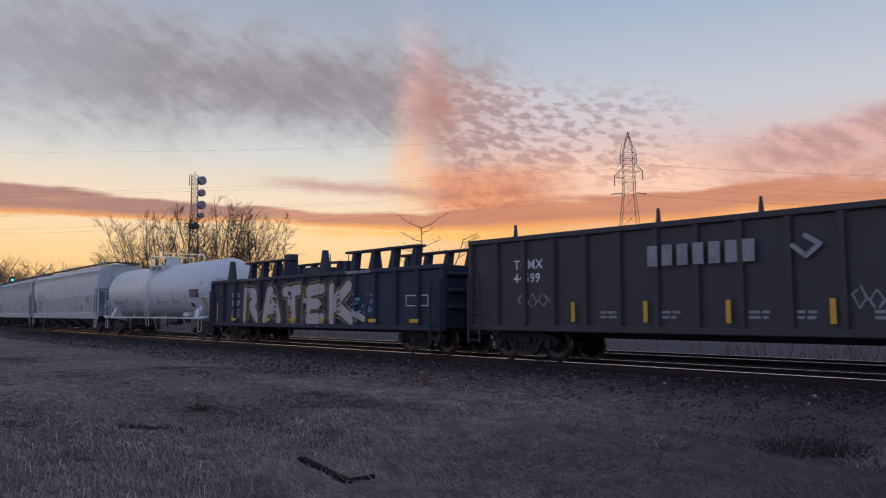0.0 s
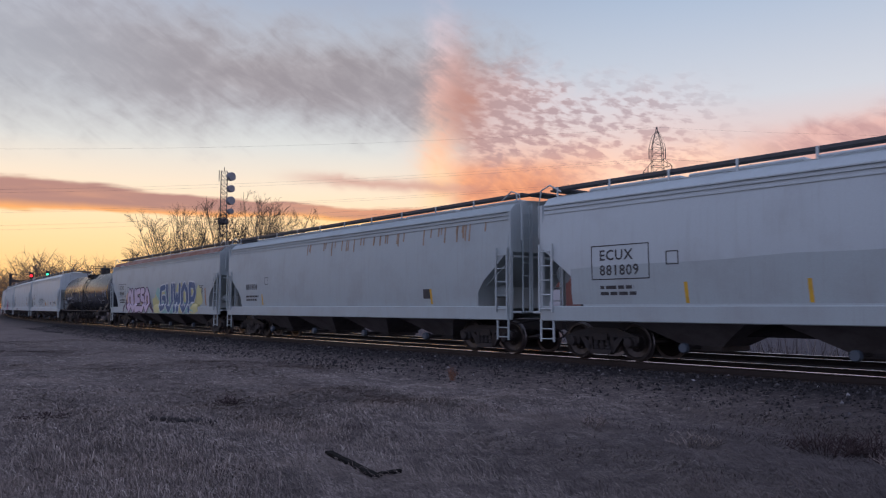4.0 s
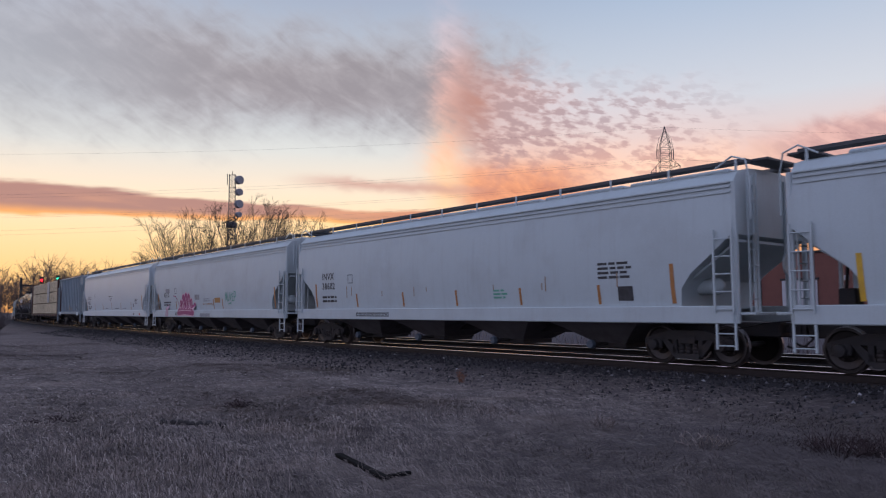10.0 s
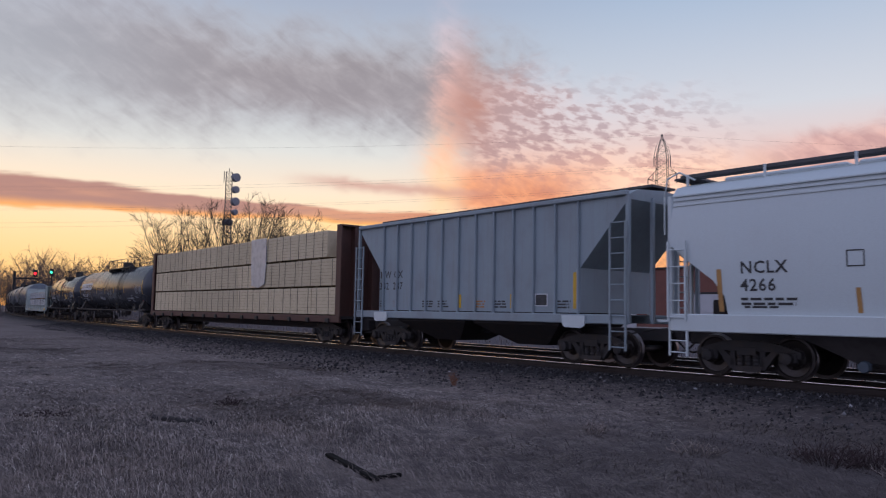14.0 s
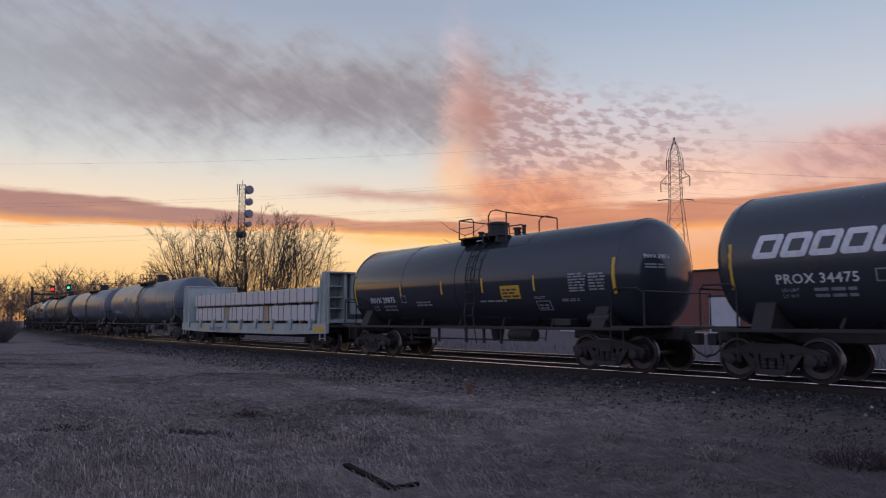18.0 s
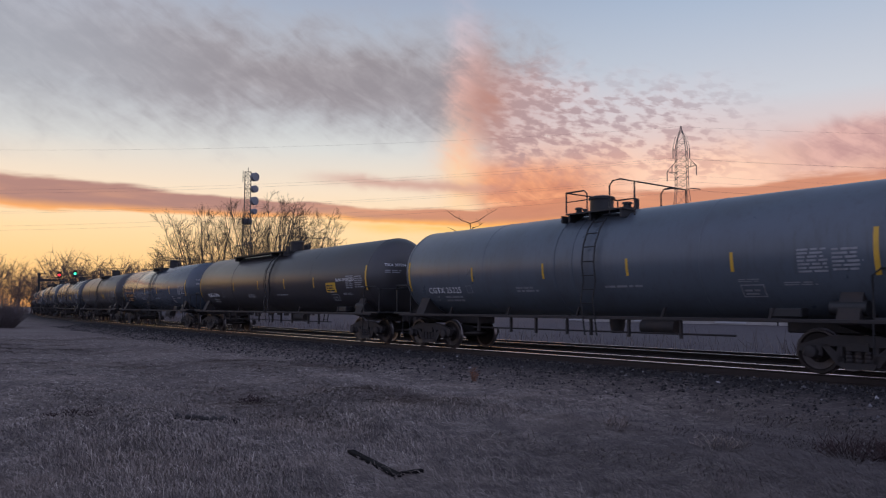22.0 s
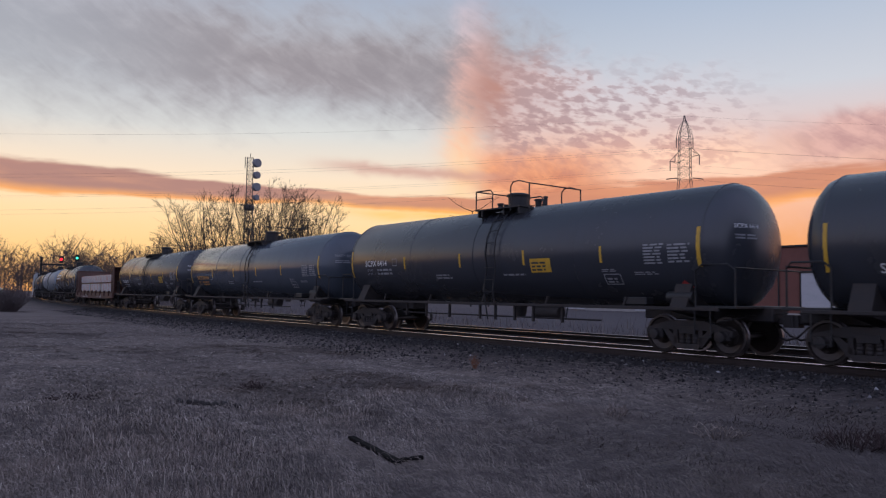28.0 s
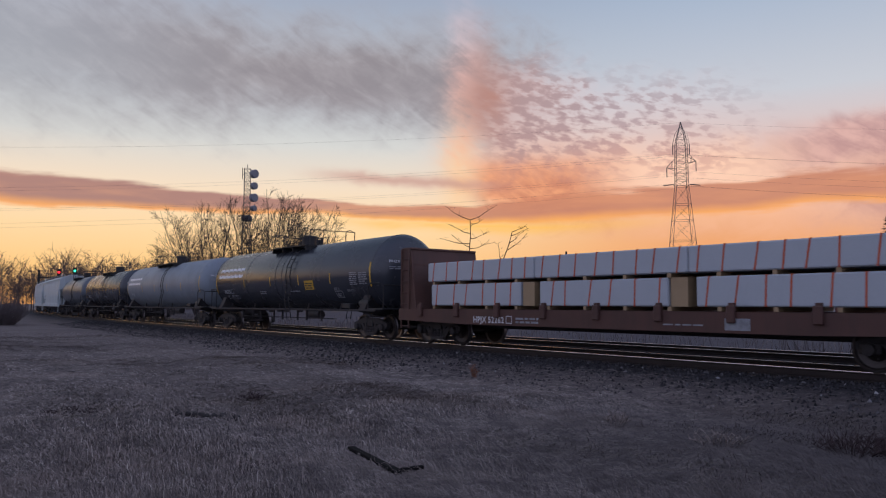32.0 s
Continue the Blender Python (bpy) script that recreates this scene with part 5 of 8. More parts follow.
def ribbed_hopper(L, label, paint):
    """Short covered hopper with outside ribs and sloped ends."""
    car = thing("ribbed_hopper_car", label, "hopper car", group="freight cars of the train")
    B = L / 2 - 0.62
    sec = [(-1.46, 1.35), (-1.46, 4.25), (-1.1, 4.42), (0, 4.5), (1.1, 4.42), (1.46, 4.25), (1.46, 1.35)]
    stations = [(-B, 4.15), (-4.43, 2.5), (-4.42, 1.35), (4.42, 1.35), (4.43, 2.5), (B, 4.15)]
    sh, n = Shape(), len(sec)
    for x, zm in stations:
        sh.v += [(x, y, max(z, zm)) for y, z in sec]
    for i in range(5):
        sh.f += [(i * n + k, i * n + (k + 1) % n, (i + 1) * n + (k + 1) % n, (i + 1) * n + k) for k in range(n)]
    sh.f += [tuple(range(n)), tuple(range(5 * n, 6 * n))]
    body = part("body", sh, paint, car)
    for i in range(12):
        x = -4.39 + 8.78 * i / 11
        part("rib", Shape().box(x - 0.03, x + 0.03, -1.55, -1.455, 1.30, 4.28, 0.02), paint, body)
        part("rib", Shape().box(x - 0.035, x + 0.035, 1.455, 1.53, 1.30, 4.28, 0.02), paint, body)
    for sy in (-1, 1):
        ya, yb = sorted((sy * 1.45, sy * 1.58))
        part("side_sill", Shape().box(-B, B, ya, yb, 1.08, 1.32, 0.02), paint, car)
        part("top_chord", Shape().box(-B, B, min(sy * 1.42, sy * 1.56), max(sy * 1.42, sy * 1.56), 4.24, 4.36, 0.02), paint, car)
    part("centre_sill", Shape().box(-L / 2 + 0.3, L / 2 - 0.3, -0.3, 0.3, 0.66, 0.98, 0.03), grime, car)
    part("roofwalk", Shape().box(-B, B, -0.5, 0.5, 4.56, 4.62), roofwalk_mat, car)
    for cx in (-1.9, 1.9):
        cs = Shape()
        cs.add([(cx + a, b, z) for z, wx, wy in ((1.36, 1.88, 1.4), (1.0, 1.7, 1.36), (0.42, 0.6, 0.6)) for a, b in ((-wx, -wy), (wx, -wy), (wx, wy), (-wx, wy))],
               [(0, 1, 5, 4), (1, 2, 6, 5), (2, 3, 7, 6), (3, 0, 4, 7), (4, 5, 9, 8), (5, 6, 10, 9), (6, 7, 11, 10), (7, 4, 8, 11), (8, 9, 10, 11), (0, 3, 2, 1)])
        part("chute", cs, grime, car)
    for e in (-1, 1):
        ps = Shape()
        for y in (-1.48, -0.5, 0.5, 1.48):
            ps.box(min(e * (B - 0.05), e * (B + 0.05)), max(e * (B - 0.05), e * (B + 0.05)), y - 0.05, y + 0.05, 1.1, 4.26, 0.01)
        part("end_post", ps, paint, car)
        part("ladder", ladder_shape(e * (B - 0.45), e * (B + 0.02), -1.62, 0.45, 3.6), paint, car)
        part("bearing_cover", Shape().prism([(e * 3.95, 1.28), (e * 4.72, 1.28), (e * 4.70, 1.02), (e * 4.58, 0.96), (e * 4.05, 0.98), (e * 3.97, 1.06)], -1.64, -1.59), clean_white, car)
    add_trucks(car, L, 2.1)
    return car, flat_side(-1.46)


# The train, first car to last: the joints between cars, in metres along the line at the clip's start
JOINTS = (-39.77, -20.47, -3.23, 13.24, 33.87, 54.2, 74.8, 92.82, 112.38, 133.01, 152.28, 172.41, 185.56, 209.18, 230.39, 245.48, 263.95,
          282.71, 300.62, 321.29, 339.27, 356.59, 375.07, 393.05, 411.77, 429.60, 448.54, 466.96, 485.96, 502.72, 518.32, 538.12, 557.72)
SPEED, GAIN = 13.951, 0.01611
LEN = [b - a for a, b in zip(JOINTS, JOINTS[1:])]
LEN[2] += 0.5
LEN[13] -= 0.4
SLACK = {2: -0.25, 13: -0.2}
TRAIN = []


def letters_blocks(car, put, u, v, w, h, count, material, gap=0.25, lean=0.0):
    """A trade name, as plain blocks of its size and colour."""
    for i in range(count):
        sh = Shape()
        a = u + w * i / count
        b = a + w / count * (1 - gap)
        stroke(sh, put, [(a + h * 0.12, v + h * 0.12), (b - h * 0.12, v + h * 0.12), (b - h * 0.12 + lean, v + h * 0.88), (a + h * 0.12 + lean, v + h * 0.88), (a + h * 0.12, v + h * 0.12)], h * 0.26)
        part("name_block", sh, material, car)


# Brush strokes of spray-painted pieces, each in a unit box
GLYPHS = (
    [[(0, 0), (0.05, 1), (0.65, 0.95), (0.72, 0.72), (0.5, 0.5), (0.1, 0.5)], [(0.4, 0.5), (0.95, 0.0)]],
    [[(0, 0), (0.35, 1), (0.6, 1), (1.0, 0.0)], [(0.25, 0.35), (0.75, 0.35)]],
    [[(0, 0.95), (1.0, 1.0)], [(0.5, 0.95), (0.55, 0.0)]],
    [[(0.9, 1.0), (0.1, 0.95), (0.0, 0.0), (0.9, 0.05)], [(0.1, 0.5), (0.75, 0.52)]],
    [[(0.05, 0), (0.05, 1)], [(0.95, 1.05), (0.2, 0.5), (1.15, -0.02)]],
    [[(0.85, 0.95), (0.15, 0.9), (0.0, 0.35), (0.3, 0.05), (0.85, 0.15), (0.85, 0.5), (0.5, 0.5)]],
    [[(0, 1), (0.1, 0.2), (0.5, 0.0), (0.85, 0.2), (0.9, 1)]],
    [[(0, 1), (0.2, 0.0), (0.5, 0.6), (0.75, 0.0), (1.0, 1)]],
    [[(0.5, 1), (0.08, 0.75), (0.08, 0.25), (0.5, 0.0), (0.92, 0.25), (0.92, 0.75), (0.5, 1)]],
    [[(0.1, 0), (0.1, 1), (0.8, 0.95), (0.9, 0.65), (0.6, 0.42), (0.15, 0.42)]],
    [[(0.85, 1), (0.15, 1), (0.1, 0.58), (0.7, 0.58), (0.9, 0.25), (0.6, 0.0), (0.05, 0.05)]],
)


def piece(car, put, u, v, w, h, picks, fat, material, edge=None, halo=None, lift=0.0, slant=0.0, squeeze=0.74, name="spray_painted_letter"):
    """A row of spray-painted letter forms: a wide edge under a filled stroke."""
    n = len(picks)
    for layer, (mat_, width, out) in enumerate(((halo, fat + 0.26, 0.0), (edge, fat + 0.14, 0.007), (material, fat, 0.014))):
        if mat_ is None:
            continue

        def put2(a, b, out=out):
            x, y, z = put(a, b)
            return x, y - out - lift, z
        for i, k in enumerate(picks):
            sh = Shape()
            for j, line in enumerate(GLYPHS[k]):
                pts = [(u + w * (i + (1 - squeeze) / 2 + squeeze * a) / n + slant * b, v + fat * 0.5 + (h - fat) * b) for a, b in line]
                stroke(sh, lambda a, b, j=j: shifted(put2, a, b, 0.0002 * j), pts, width)
            part(name, sh, mat_, car)


def cloud_patch(car, put, u, v, rx, rz, material, seed):
    rnd, sh, n = random.Random(seed), Shape(), 18
    rim = [1 + rnd.uniform(-0.25, 0.2) for _ in range(n)]
    vs = [put(u, v)]
    for q in (0.5, 1.0):
        vs += [put(u + math.cos(k * math.tau / n) * rx * rim[k] * q, max(1.0, v + math.sin(k * math.tau / n) * rz * rim[k] * q)) for k in range(n)]
    fs = [(0, 1 + k, 1 + (k + 1) % n) for k in range(n)] + [(1 + k, 1 + n + k, 1 + n + (k + 1) % n, 1 + (k + 1) % n) for k in range(n)]
    part("spray_patch", sh.add(vs, fs), material, car)


def scribble(car, put, u, v, w, h, material, seed, width=0.035, turns=9):
    rnd, sh = random.Random(seed), Shape()
    pts = []
    for i in range(turns * 4 + 1):
        t = i / (turns * 4)
        pts.append((u + w * t + 0.08 * w * math.sin(i * 2.1), v + h * (0.5 + 0.5 * math.sin(i * 1.57 + rnd.uniform(-0.3, 0.3))) * rnd.uniform(0.7, 1.0)))
    stroke(sh, put, pts, width, 5)
    part("spray_scribble", sh, material, car)


bright_mark = surface("fresh_white_lettering", (0.78, 0.79, 0.80), 0.5, amount=0.15, scale=6.0, bump=0.0)


def build_train():
    def tank(i, label, paint, text, ink, **kw):
        mk = {k: kw.pop(k) for k in ("panel", "yellow", "placard", "box", "stripe", "shift", "print_ink", "rows", "slide") if k in kw}
        car, put = tank_car(LEN[i], label, paint, **kw)
        tank_marks(car, put, LEN[i], text, ink, kw.get("cz", 2.5), seed=i, R=kw.get("R", 1.47), **mk)
        TRAIN.append(car)
        return car, put

    def hopper(i, label, paint, name, number, ink, xs, mark=None, tall=(), boxed=False, left=2.55, low=2.11, **kw):
        car, put = hopper_car(LEN[i], label, paint, **kw)
        H = LEN[i] / 2
        if name:
            writing(car, "reporting_mark", name, put, -H + left, low + 0.37, 0.25, ink)
        writing(car, "car_number", number, put, -H + left, low, 0.25, ink)
        small_print(car, put, -H + left, low - (0.49 if low > 2 else 0.30), 1.3, 0.3 if low > 2 else 0.2, 2, ink, i)
        if boxed:
            outline_mark(car, put, -H + 2.3, -H + 4.0, 2.0, 2.85, 0.025, ink)
        outline_mark(car, put, -H + 4.45, -H + 4.78, 2.3, 2.62, 0.025, ink)
        stripes(car, put, xs, 1.42, 1.90, 0.09, mark, 0.03)
        stripes(car, put, tall, 1.42, 2.33, 0.11, mark, 0.03)
        TRAIN.append(car)
        return car, put

    def sill(y=-1.63):
        return flat_side(y)

    def over_sill(u, v):
        return u, float(np.interp(v, [1.46, 1.56], [-1.636, hopper_side(u, v)[1]])), v

    # 1 gondola
    car, put = gondola_car(LEN[0], "high-sided black steel gondola with faded white lettering", gon_black, 3.26, 18, 0.90)
    writing(car, "reporting_mark", "TCMX", put, -7.42, 2.45, 0.24, white_mark)
    writing(car, "car_number", "44599", put, -7.42, 2.09, 0.24, white_mark)
    for k in range(7):
        u = -3.2 + 2.65 * k / 7
        panel_mark(car, flat_side(-1.604), u, u + 0.26, 2.33, 2.80, pale_mark, "name_block")
    for u in (-7.35, -2.95, -0.55, 4.2):
        part("top_stake", Shape().prism([(u - 0.05, 3.34), (u + 0.05, 3.34), (u + 0.02, 3.66), (u - 0.02, 3.66)], -1.53, -1.46), gon_black, car)
    diamond_mark = Shape()
    stroke(diamond_mark, flat_side(-1.604), [(0.1, 2.6), (0.35, 2.38), (0.62, 2.6), (0.35, 2.78)], 0.1)
    part("faded_emblem", diamond_mark, pale_mark, car)
    stripes(car, flat_side(-1.602), [-5.36, -3.28, -1.28, 0.81, 2.9, 5.0], 1.06, 1.55, 0.11)
    for k, u in enumerate((-4.6, -3.0, -0.9, 0.0, 1.5)):
        small_print(car, put, u, 1.15, 0.55, 0.22, 2, pale_mark, 70 + k)
    scribble(car, put, -7.3, 1.45, 1.2, 0.35, pale_mark, 5, 0.03, 5)
    scribble(car, put, 1.1, 1.35, 1.0, 0.45, pale_mark, 6, 0.03, 5)
    TRAIN.append(car)
    # 2 gondola with coil trestles
    car, put = gondola_car(LEN[1], "dark blue steel gondola carrying coil trestles, with silver spray-painted letters", gon_blue, 2.68, 14, 0.84)
    writing(car, "reporting_mark", "CEFX", put, -6.1, 1.98, 0.20, white_mark)
    writing(car, "car_number", "30127", put, -6.1, 1.64, 0.20, white_mark)
    small_print(car, put, -6.1, 1.1, 0.9, 0.4, 4, pale_mark, 3)
    B, ribs = LEN[1] / 2 - 0.55, 14
    rib_x = [-B + 0.07 + (2 * B - 0.14) * k / ribs for k in range(ribs + 1)]

    def over_ribs(u, v):
        near = min(abs(u - x) for x in rib_x)
        return u, -1.606 if near < 0.12 else -1.508, v
    piece(car, over_ribs, -5.0, 0.86, 8.3, 1.52, (0, 1, 2, 3, 4), 0.40, silver_mark, black_mark, gold_mark, squeeze=0.70)
    tail = Shape()
    stroke(tail, lambda a, b: shifted(over_ribs, a, b, 0.008), [(2.75, 1.35), (3.45, 1.25), (3.9, 1.1)], 0.22)
    part("spray_painted_arrow", tail, silver_mark, car)
    stripes(car, put, [-7.55], 0.95, 1.75, 0.09)
    for u in (-5.9, -2.9, -0.9, 1.1, 4.3, 6.5):
        panel_mark(car, flat_side(-1.612), u, u + 0.45, 0.99, 1.10, yellow_mark, "reflector")
    dabs = random.Random(8)
    for k in range(26):
        u, v, q = 2.7 + 1.7 * dabs.random(), 1.25 + 0.75 * dabs.random(), 0.03 + 0.05 * dabs.random()
        sh = Shape()
        stroke(sh, over_ribs, [(u, v), (u + q, v + q * 0.6)], q * 1.4, 6)
        part("spray_dab", sh, sky_mark if k % 4 else pale_mark, car)
    outline_mark(car, put, 6.2, 7.3, 1.5, 1.85, 0.03, white_mark)
    for u, hh in ((-6.73, 3.6), (0.96, 3.62)):
        for y in (-1.3, 1.1):
            part("trestle_post", Shape().prism([(u - 0.28, 2.7), (u + 0.28, 2.7), (u + 0.07, hh), (u - 0.05, hh)], y, y + 0.2), gon_blue, car)
    for a, b in ((-5.25, -1.4), (2.5, 6.6)):
        fr = Shape().box(a, b, -1.35, -1.0, 3.38, 3.46, 0.01).box(a, b, 1.0, 1.35, 3.38, 3.46, 0.01)
        tr = part("coil_trestle", fr, gon_blue, car, "raised steel trestle frame")
        for k in range(4):
            x = a + 0.35 + (b - a - 0.7) * k / 3
            part("trestle_leg", Shape().prism([(x - 0.16, 2.7), (x + 0.16, 2.7), (x + 0.26, 3.38), (x + 0.06, 3.38)], -1.3, -1.05), gon_blue, tr)
            part("trestle_leg", Shape().prism([(x - 0.16, 2.7), (x + 0.16, 2.7), (x + 0.26, 3.38), (x + 0.06, 3.38)], 1.05, 1.3), gon_blue, tr)
    part("trestle_stop", Shape().box(-1.95, -1.5, -1.3, -0.9, 2.7, 3.63, 0.02), gon_blue, car)
    part("load_skid", Shape().box(-0.5, 0.7, -1.3, 1.3, 2.72, 3.03, 0.03), gon_blue, car)
    part("load_skid", Shape().box(2.3, 2.55, -1.3, -1.0, 2.7, 3.15, 0.02), gon_blue, car)
    writing(car, "stencil", "FIRST ON LAST OFF", flat_side(-1.584), 2.9, 2.635, 0.10, white_mark, 1.3)
    writing(car, "stencil", "LAST ON FIRST OFF", flat_side(-1.584), -5.0, 2.635, 0.09, pale_mark, 1.2)
    TRAIN.append(car)
    # 3 white tank
    car, put = tank(2, "white tank car with dark stains below its valves", clean_white, "GATX 75652", black_mark, platform_white=True, dome=-0.61, rails=(-0.91, 0.82), panel=False, yellow=False, placard=False, print_ink=pale_mark)
    stripes(car, put, [1.22, 3.27, 5.03, -3.8], 1.75, 2.2, 0.14)
    stripes(car, put, [7.21], 1.45, 2.2, 0.16)
    for u in (1.37, 3.37, 5.08, 6.9):
        sh = Shape()
        stroke(sh, put, [(u - 0.08, 2.6), (u - 0.09, 2.3), (u - 0.05, 2.0), (u + 0.08, 1.55), (u + 0.2, 1.25)], 0.022)
        part("seam_stain", sh, black_mark, car)
    panel_mark(car, put, 5.61, 6.73, 2.06, 2.46, black_mark, "data_panel", "dark data panel")
    panel_mark(car, put, 5.45, 5.87, 1.55, 1.78, black_mark, "data_panel")
    small_print(car, lambda a, b: put_out(put, a, b), 5.67, 2.1, 1.0, 0.32, 5, pale_mark, 12)
    small_print(car, put, 3.5, 1.82, 0.95, 0.16, 4, pale_mark, 13)
    small_print(car, put, 1.85, 1.86, 0.75, 0.08, 2, pale_mark, 14)
    outline_mark(car, put, 6.97, 7.19, 2.68, 2.9, 0.03, black_mark)
    diamond(car, put, 6.55, 1.32, 0.22)
    # 4-6 hoppers
    car, put = hopper(3, "pale grey covered hopper with a darker lower side", white_paint, "ECUX", "881809", black_mark, [-5.38, -2.63, 0.0, 2.7, 5.38], None, (8.1,), True, sill_paint=grey_hopper)
    lower = Shape()
    B = LEN[3] / 2 - 0.62
    vs = []
    for i in range(25):
        x = -B + 1.0 + (2 * B - 2.0) * i / 24
        zt = 2.42 + 0.05 * noise.noise((x * 0.5, 3, 1)) + 0.2 * (i / 24 - 0.5)
        for z in (1.40, 1.75, zt):
            p = hopper_side(x, z)
            vs.append((p[0], p[1] + 0.004, p[2]))
    lower.add(vs, [(3 * i + k, 3 * i + 3 + k, 3 * i + 4 + k, 3 * i + 1 + k) for i in range(24) for k in (0, 1)])
    part("lower_side_paint", lower, grey_hopper, car, "darker repainted lower side")
    small_print(car, put, 7.0, 2.02, 0.85, 0.4, 5, black_mark, 31)
    panel_mark(car, put, 5.64, 6.05, 1.6, 1.85, black_mark)
    panel_mark(car, put, 6.2, 6.45, 1.62, 1.88, white_mark)
    scribble(car, put, 4.0, 1.5, 1.2, 0.3, black_mark, 9, 0.02, 6)
    car, put = hopper(4, "pale grey covered hopper with rust runs under its eaves", grey_hopper, "", "881804", black_mark, [-6.0, 6.0])
    rnd = random.Random(4)
    for k in range(34):
        u = rnd.uniform(-2.5, 8.6)
        stripes(car, put, [u], 3.75 - rnd.uniform(0.15, 0.5), 3.82, 0.07, stain_mark)
    panel_mark(car, put, 5.6, 6.0, 1.6, 1.9, black_mark)
    car, put = hopper(5, "pale grey covered hopper with a rusty eave and large graffiti", grey_hopper, "ECUX", "882683", black_mark, [], rust_mark, (7.92,), True, roof_rust=True)
    for k, (u, v, rx, rz, m) in enumerate(((1.4, 1.75, 0.9, 0.6, teal_mark), (2.9, 1.5, 1.1, 0.45, teal_mark), (4.3, 1.9, 1.0, 0.7, lemon_mark), (5.8, 1.85, 1.2, 0.75, lemon_mark), (1.2, 2.1, 0.5, 0.3, lemon_mark), (0.1, 1.6, 0.7, 0.45, lemon_mark), (0.55, 2.1, 0.5, 0.4, teal_mark), (7.0, 1.9, 0.55, 0.6, lemon_mark), (4.9, 1.35, 1.4, 0.3, teal_mark))):
        cloud_patch(car, lambda a, b, k=k: shifted(put, a, b, 0.001 * k), u, v, rx, rz, m, k)
    for k, (u, rx, m) in enumerate(((1.6, 0.9, teal_mark), (3.0, 1.0, teal_mark), (4.4, 0.9, lemon_mark), (5.6, 0.9, teal_mark), (6.5, 0.6, lemon_mark), (0.4, 0.7, lemon_mark))):
        cloud_patch(car, lambda a, b, k=k: shifted(over_sill, a, b, 0.001 * k), u, 1.25, rx, 0.34, m, 40 + k)
    piece(car, over_sill, 0.75, 1.02, 6.0, 1.66, (5, 6, 7, 8, 9), 0.30, navy_mark, pale_white, None, 0.012, squeeze=0.80)
    for k, (u, w) in enumerate(((1.0, 0.5), (2.5, 0.45), (3.6, 0.5), (4.9, 0.4), (5.9, 0.45))):
        sh = Shape()
        stroke(sh, lambda a, b: shifted(over_sill, a, b, 0.02), [(u - w * 0.3, 1.08), (u, 1.2), (u + w, 1.14), (u + w * 1.3, 1.04)], 0.07)
        part("spray_painted_drip", sh, teal_mark, car)
    for k, (u, v, rx, rz) in enumerate(((-5.3, 1.7, 1.0, 0.55), (-2.2, 1.6, 1.1, 0.6))):
        cloud_patch(car, lambda a, b, k=k: shifted(put, a, b, 0.001 * k), u, v, rx, rz, peach_mark, 20 + k)
    sh = Shape()
    stroke(sh, lambda a, b: shifted(over_sill, a, b, 0.004), [(-6.6, 1.1), (-6.2, 1.75), (-5.9, 1.35), (-5.2, 1.1)], 0.22)
    stroke(sh, lambda a, b: shifted(over_sill, a, b, 0.004), [(-1.3, 1.6), (-0.8, 1.35), (-0.3, 1.1)], 0.2)
    part("spray_painted_flourish", sh, plum_mark, car)
    piece(car, over_sill, -5.7, 1.02, 4.5, 1.48, (8, 6, 3, 10, 8), 0.34, lilac_mark, plum_mark, None, 0.010, squeeze=0.80)
    small_print(car, put, 6.95, 2.03, 0.75, 0.45, 6, black_mark, 32)
    # 7 tank
    tank(6, "black tank car with white reflector bars", black_tank, "NATX 250472", white_mark, dome=0.35, rails=(-0.75, 0.9), stripe=cream_mark, slide=-0.68, shift=0.16, placard=False)
    # 8-11 hoppers
    car, put = hopper(7, "white covered hopper with an outline graffito", white_paint, "SRLX", "45244", black_mark, [-5.39, 2.42, 5.24, 7.2], None, (-7.9, 8.0))
    piece(car, put, -3.5, 1.06, 4.1, 1.05, (8, 3, 10, 1, 8), 0.05, green_dark, None)
    cloud_outline(car, put, -3.5, 4.2)
    panel_mark(car, put, 0.78, 1.5, 1.5, 1.8, ochre_mark, "notice_panel", "ochre notice panel")
    small_print(car, put, 3.9, 1.6, 0.6, 0.25, 3, black_mark, 33)
    small_print(car, put, 5.7, 1.62, 0.6, 0.25, 3, black_mark, 34)
    panel_mark(car, put, 6.5, 7.0, 1.65, 1.86, black_mark)
    car, put = hopper(8, "white covered hopper with rust scratches", white_paint, "INVX", "38602", black_mark, [-5.28, -2.4, 0.4, 3.2, 6.0], rust_mark, (-8.25, 8.15))
    small_print(car, put, 6.0, 2.05, 1.1, 0.45, 4, black_mark, 35)
    panel_mark(car, put, 6.6, 7.05, 1.5, 1.85, black_mark)
    small_print(car, put, 2.1, 1.62, 0.6, 0.3, 3, green_mark, 36)
    for k in range(9):
        u = rnd.uniform(-6.2, 7.2)
        stripes(car, put, [u], rnd.uniform(1.7, 1.9), rnd.uniform(1.95, 2.2), 0.04, stain_mark)
    letters_blocks(car, sill(), -5.2, 1.08, 2.1, 0.14, 12, black_mark)
    car, put = hopper(9, "white covered hopper with magenta and green graffiti", white_paint, "", "45115", black_mark, [-4.95, 0.8, 2.0], rust_mark, (-8.1, 8.0))
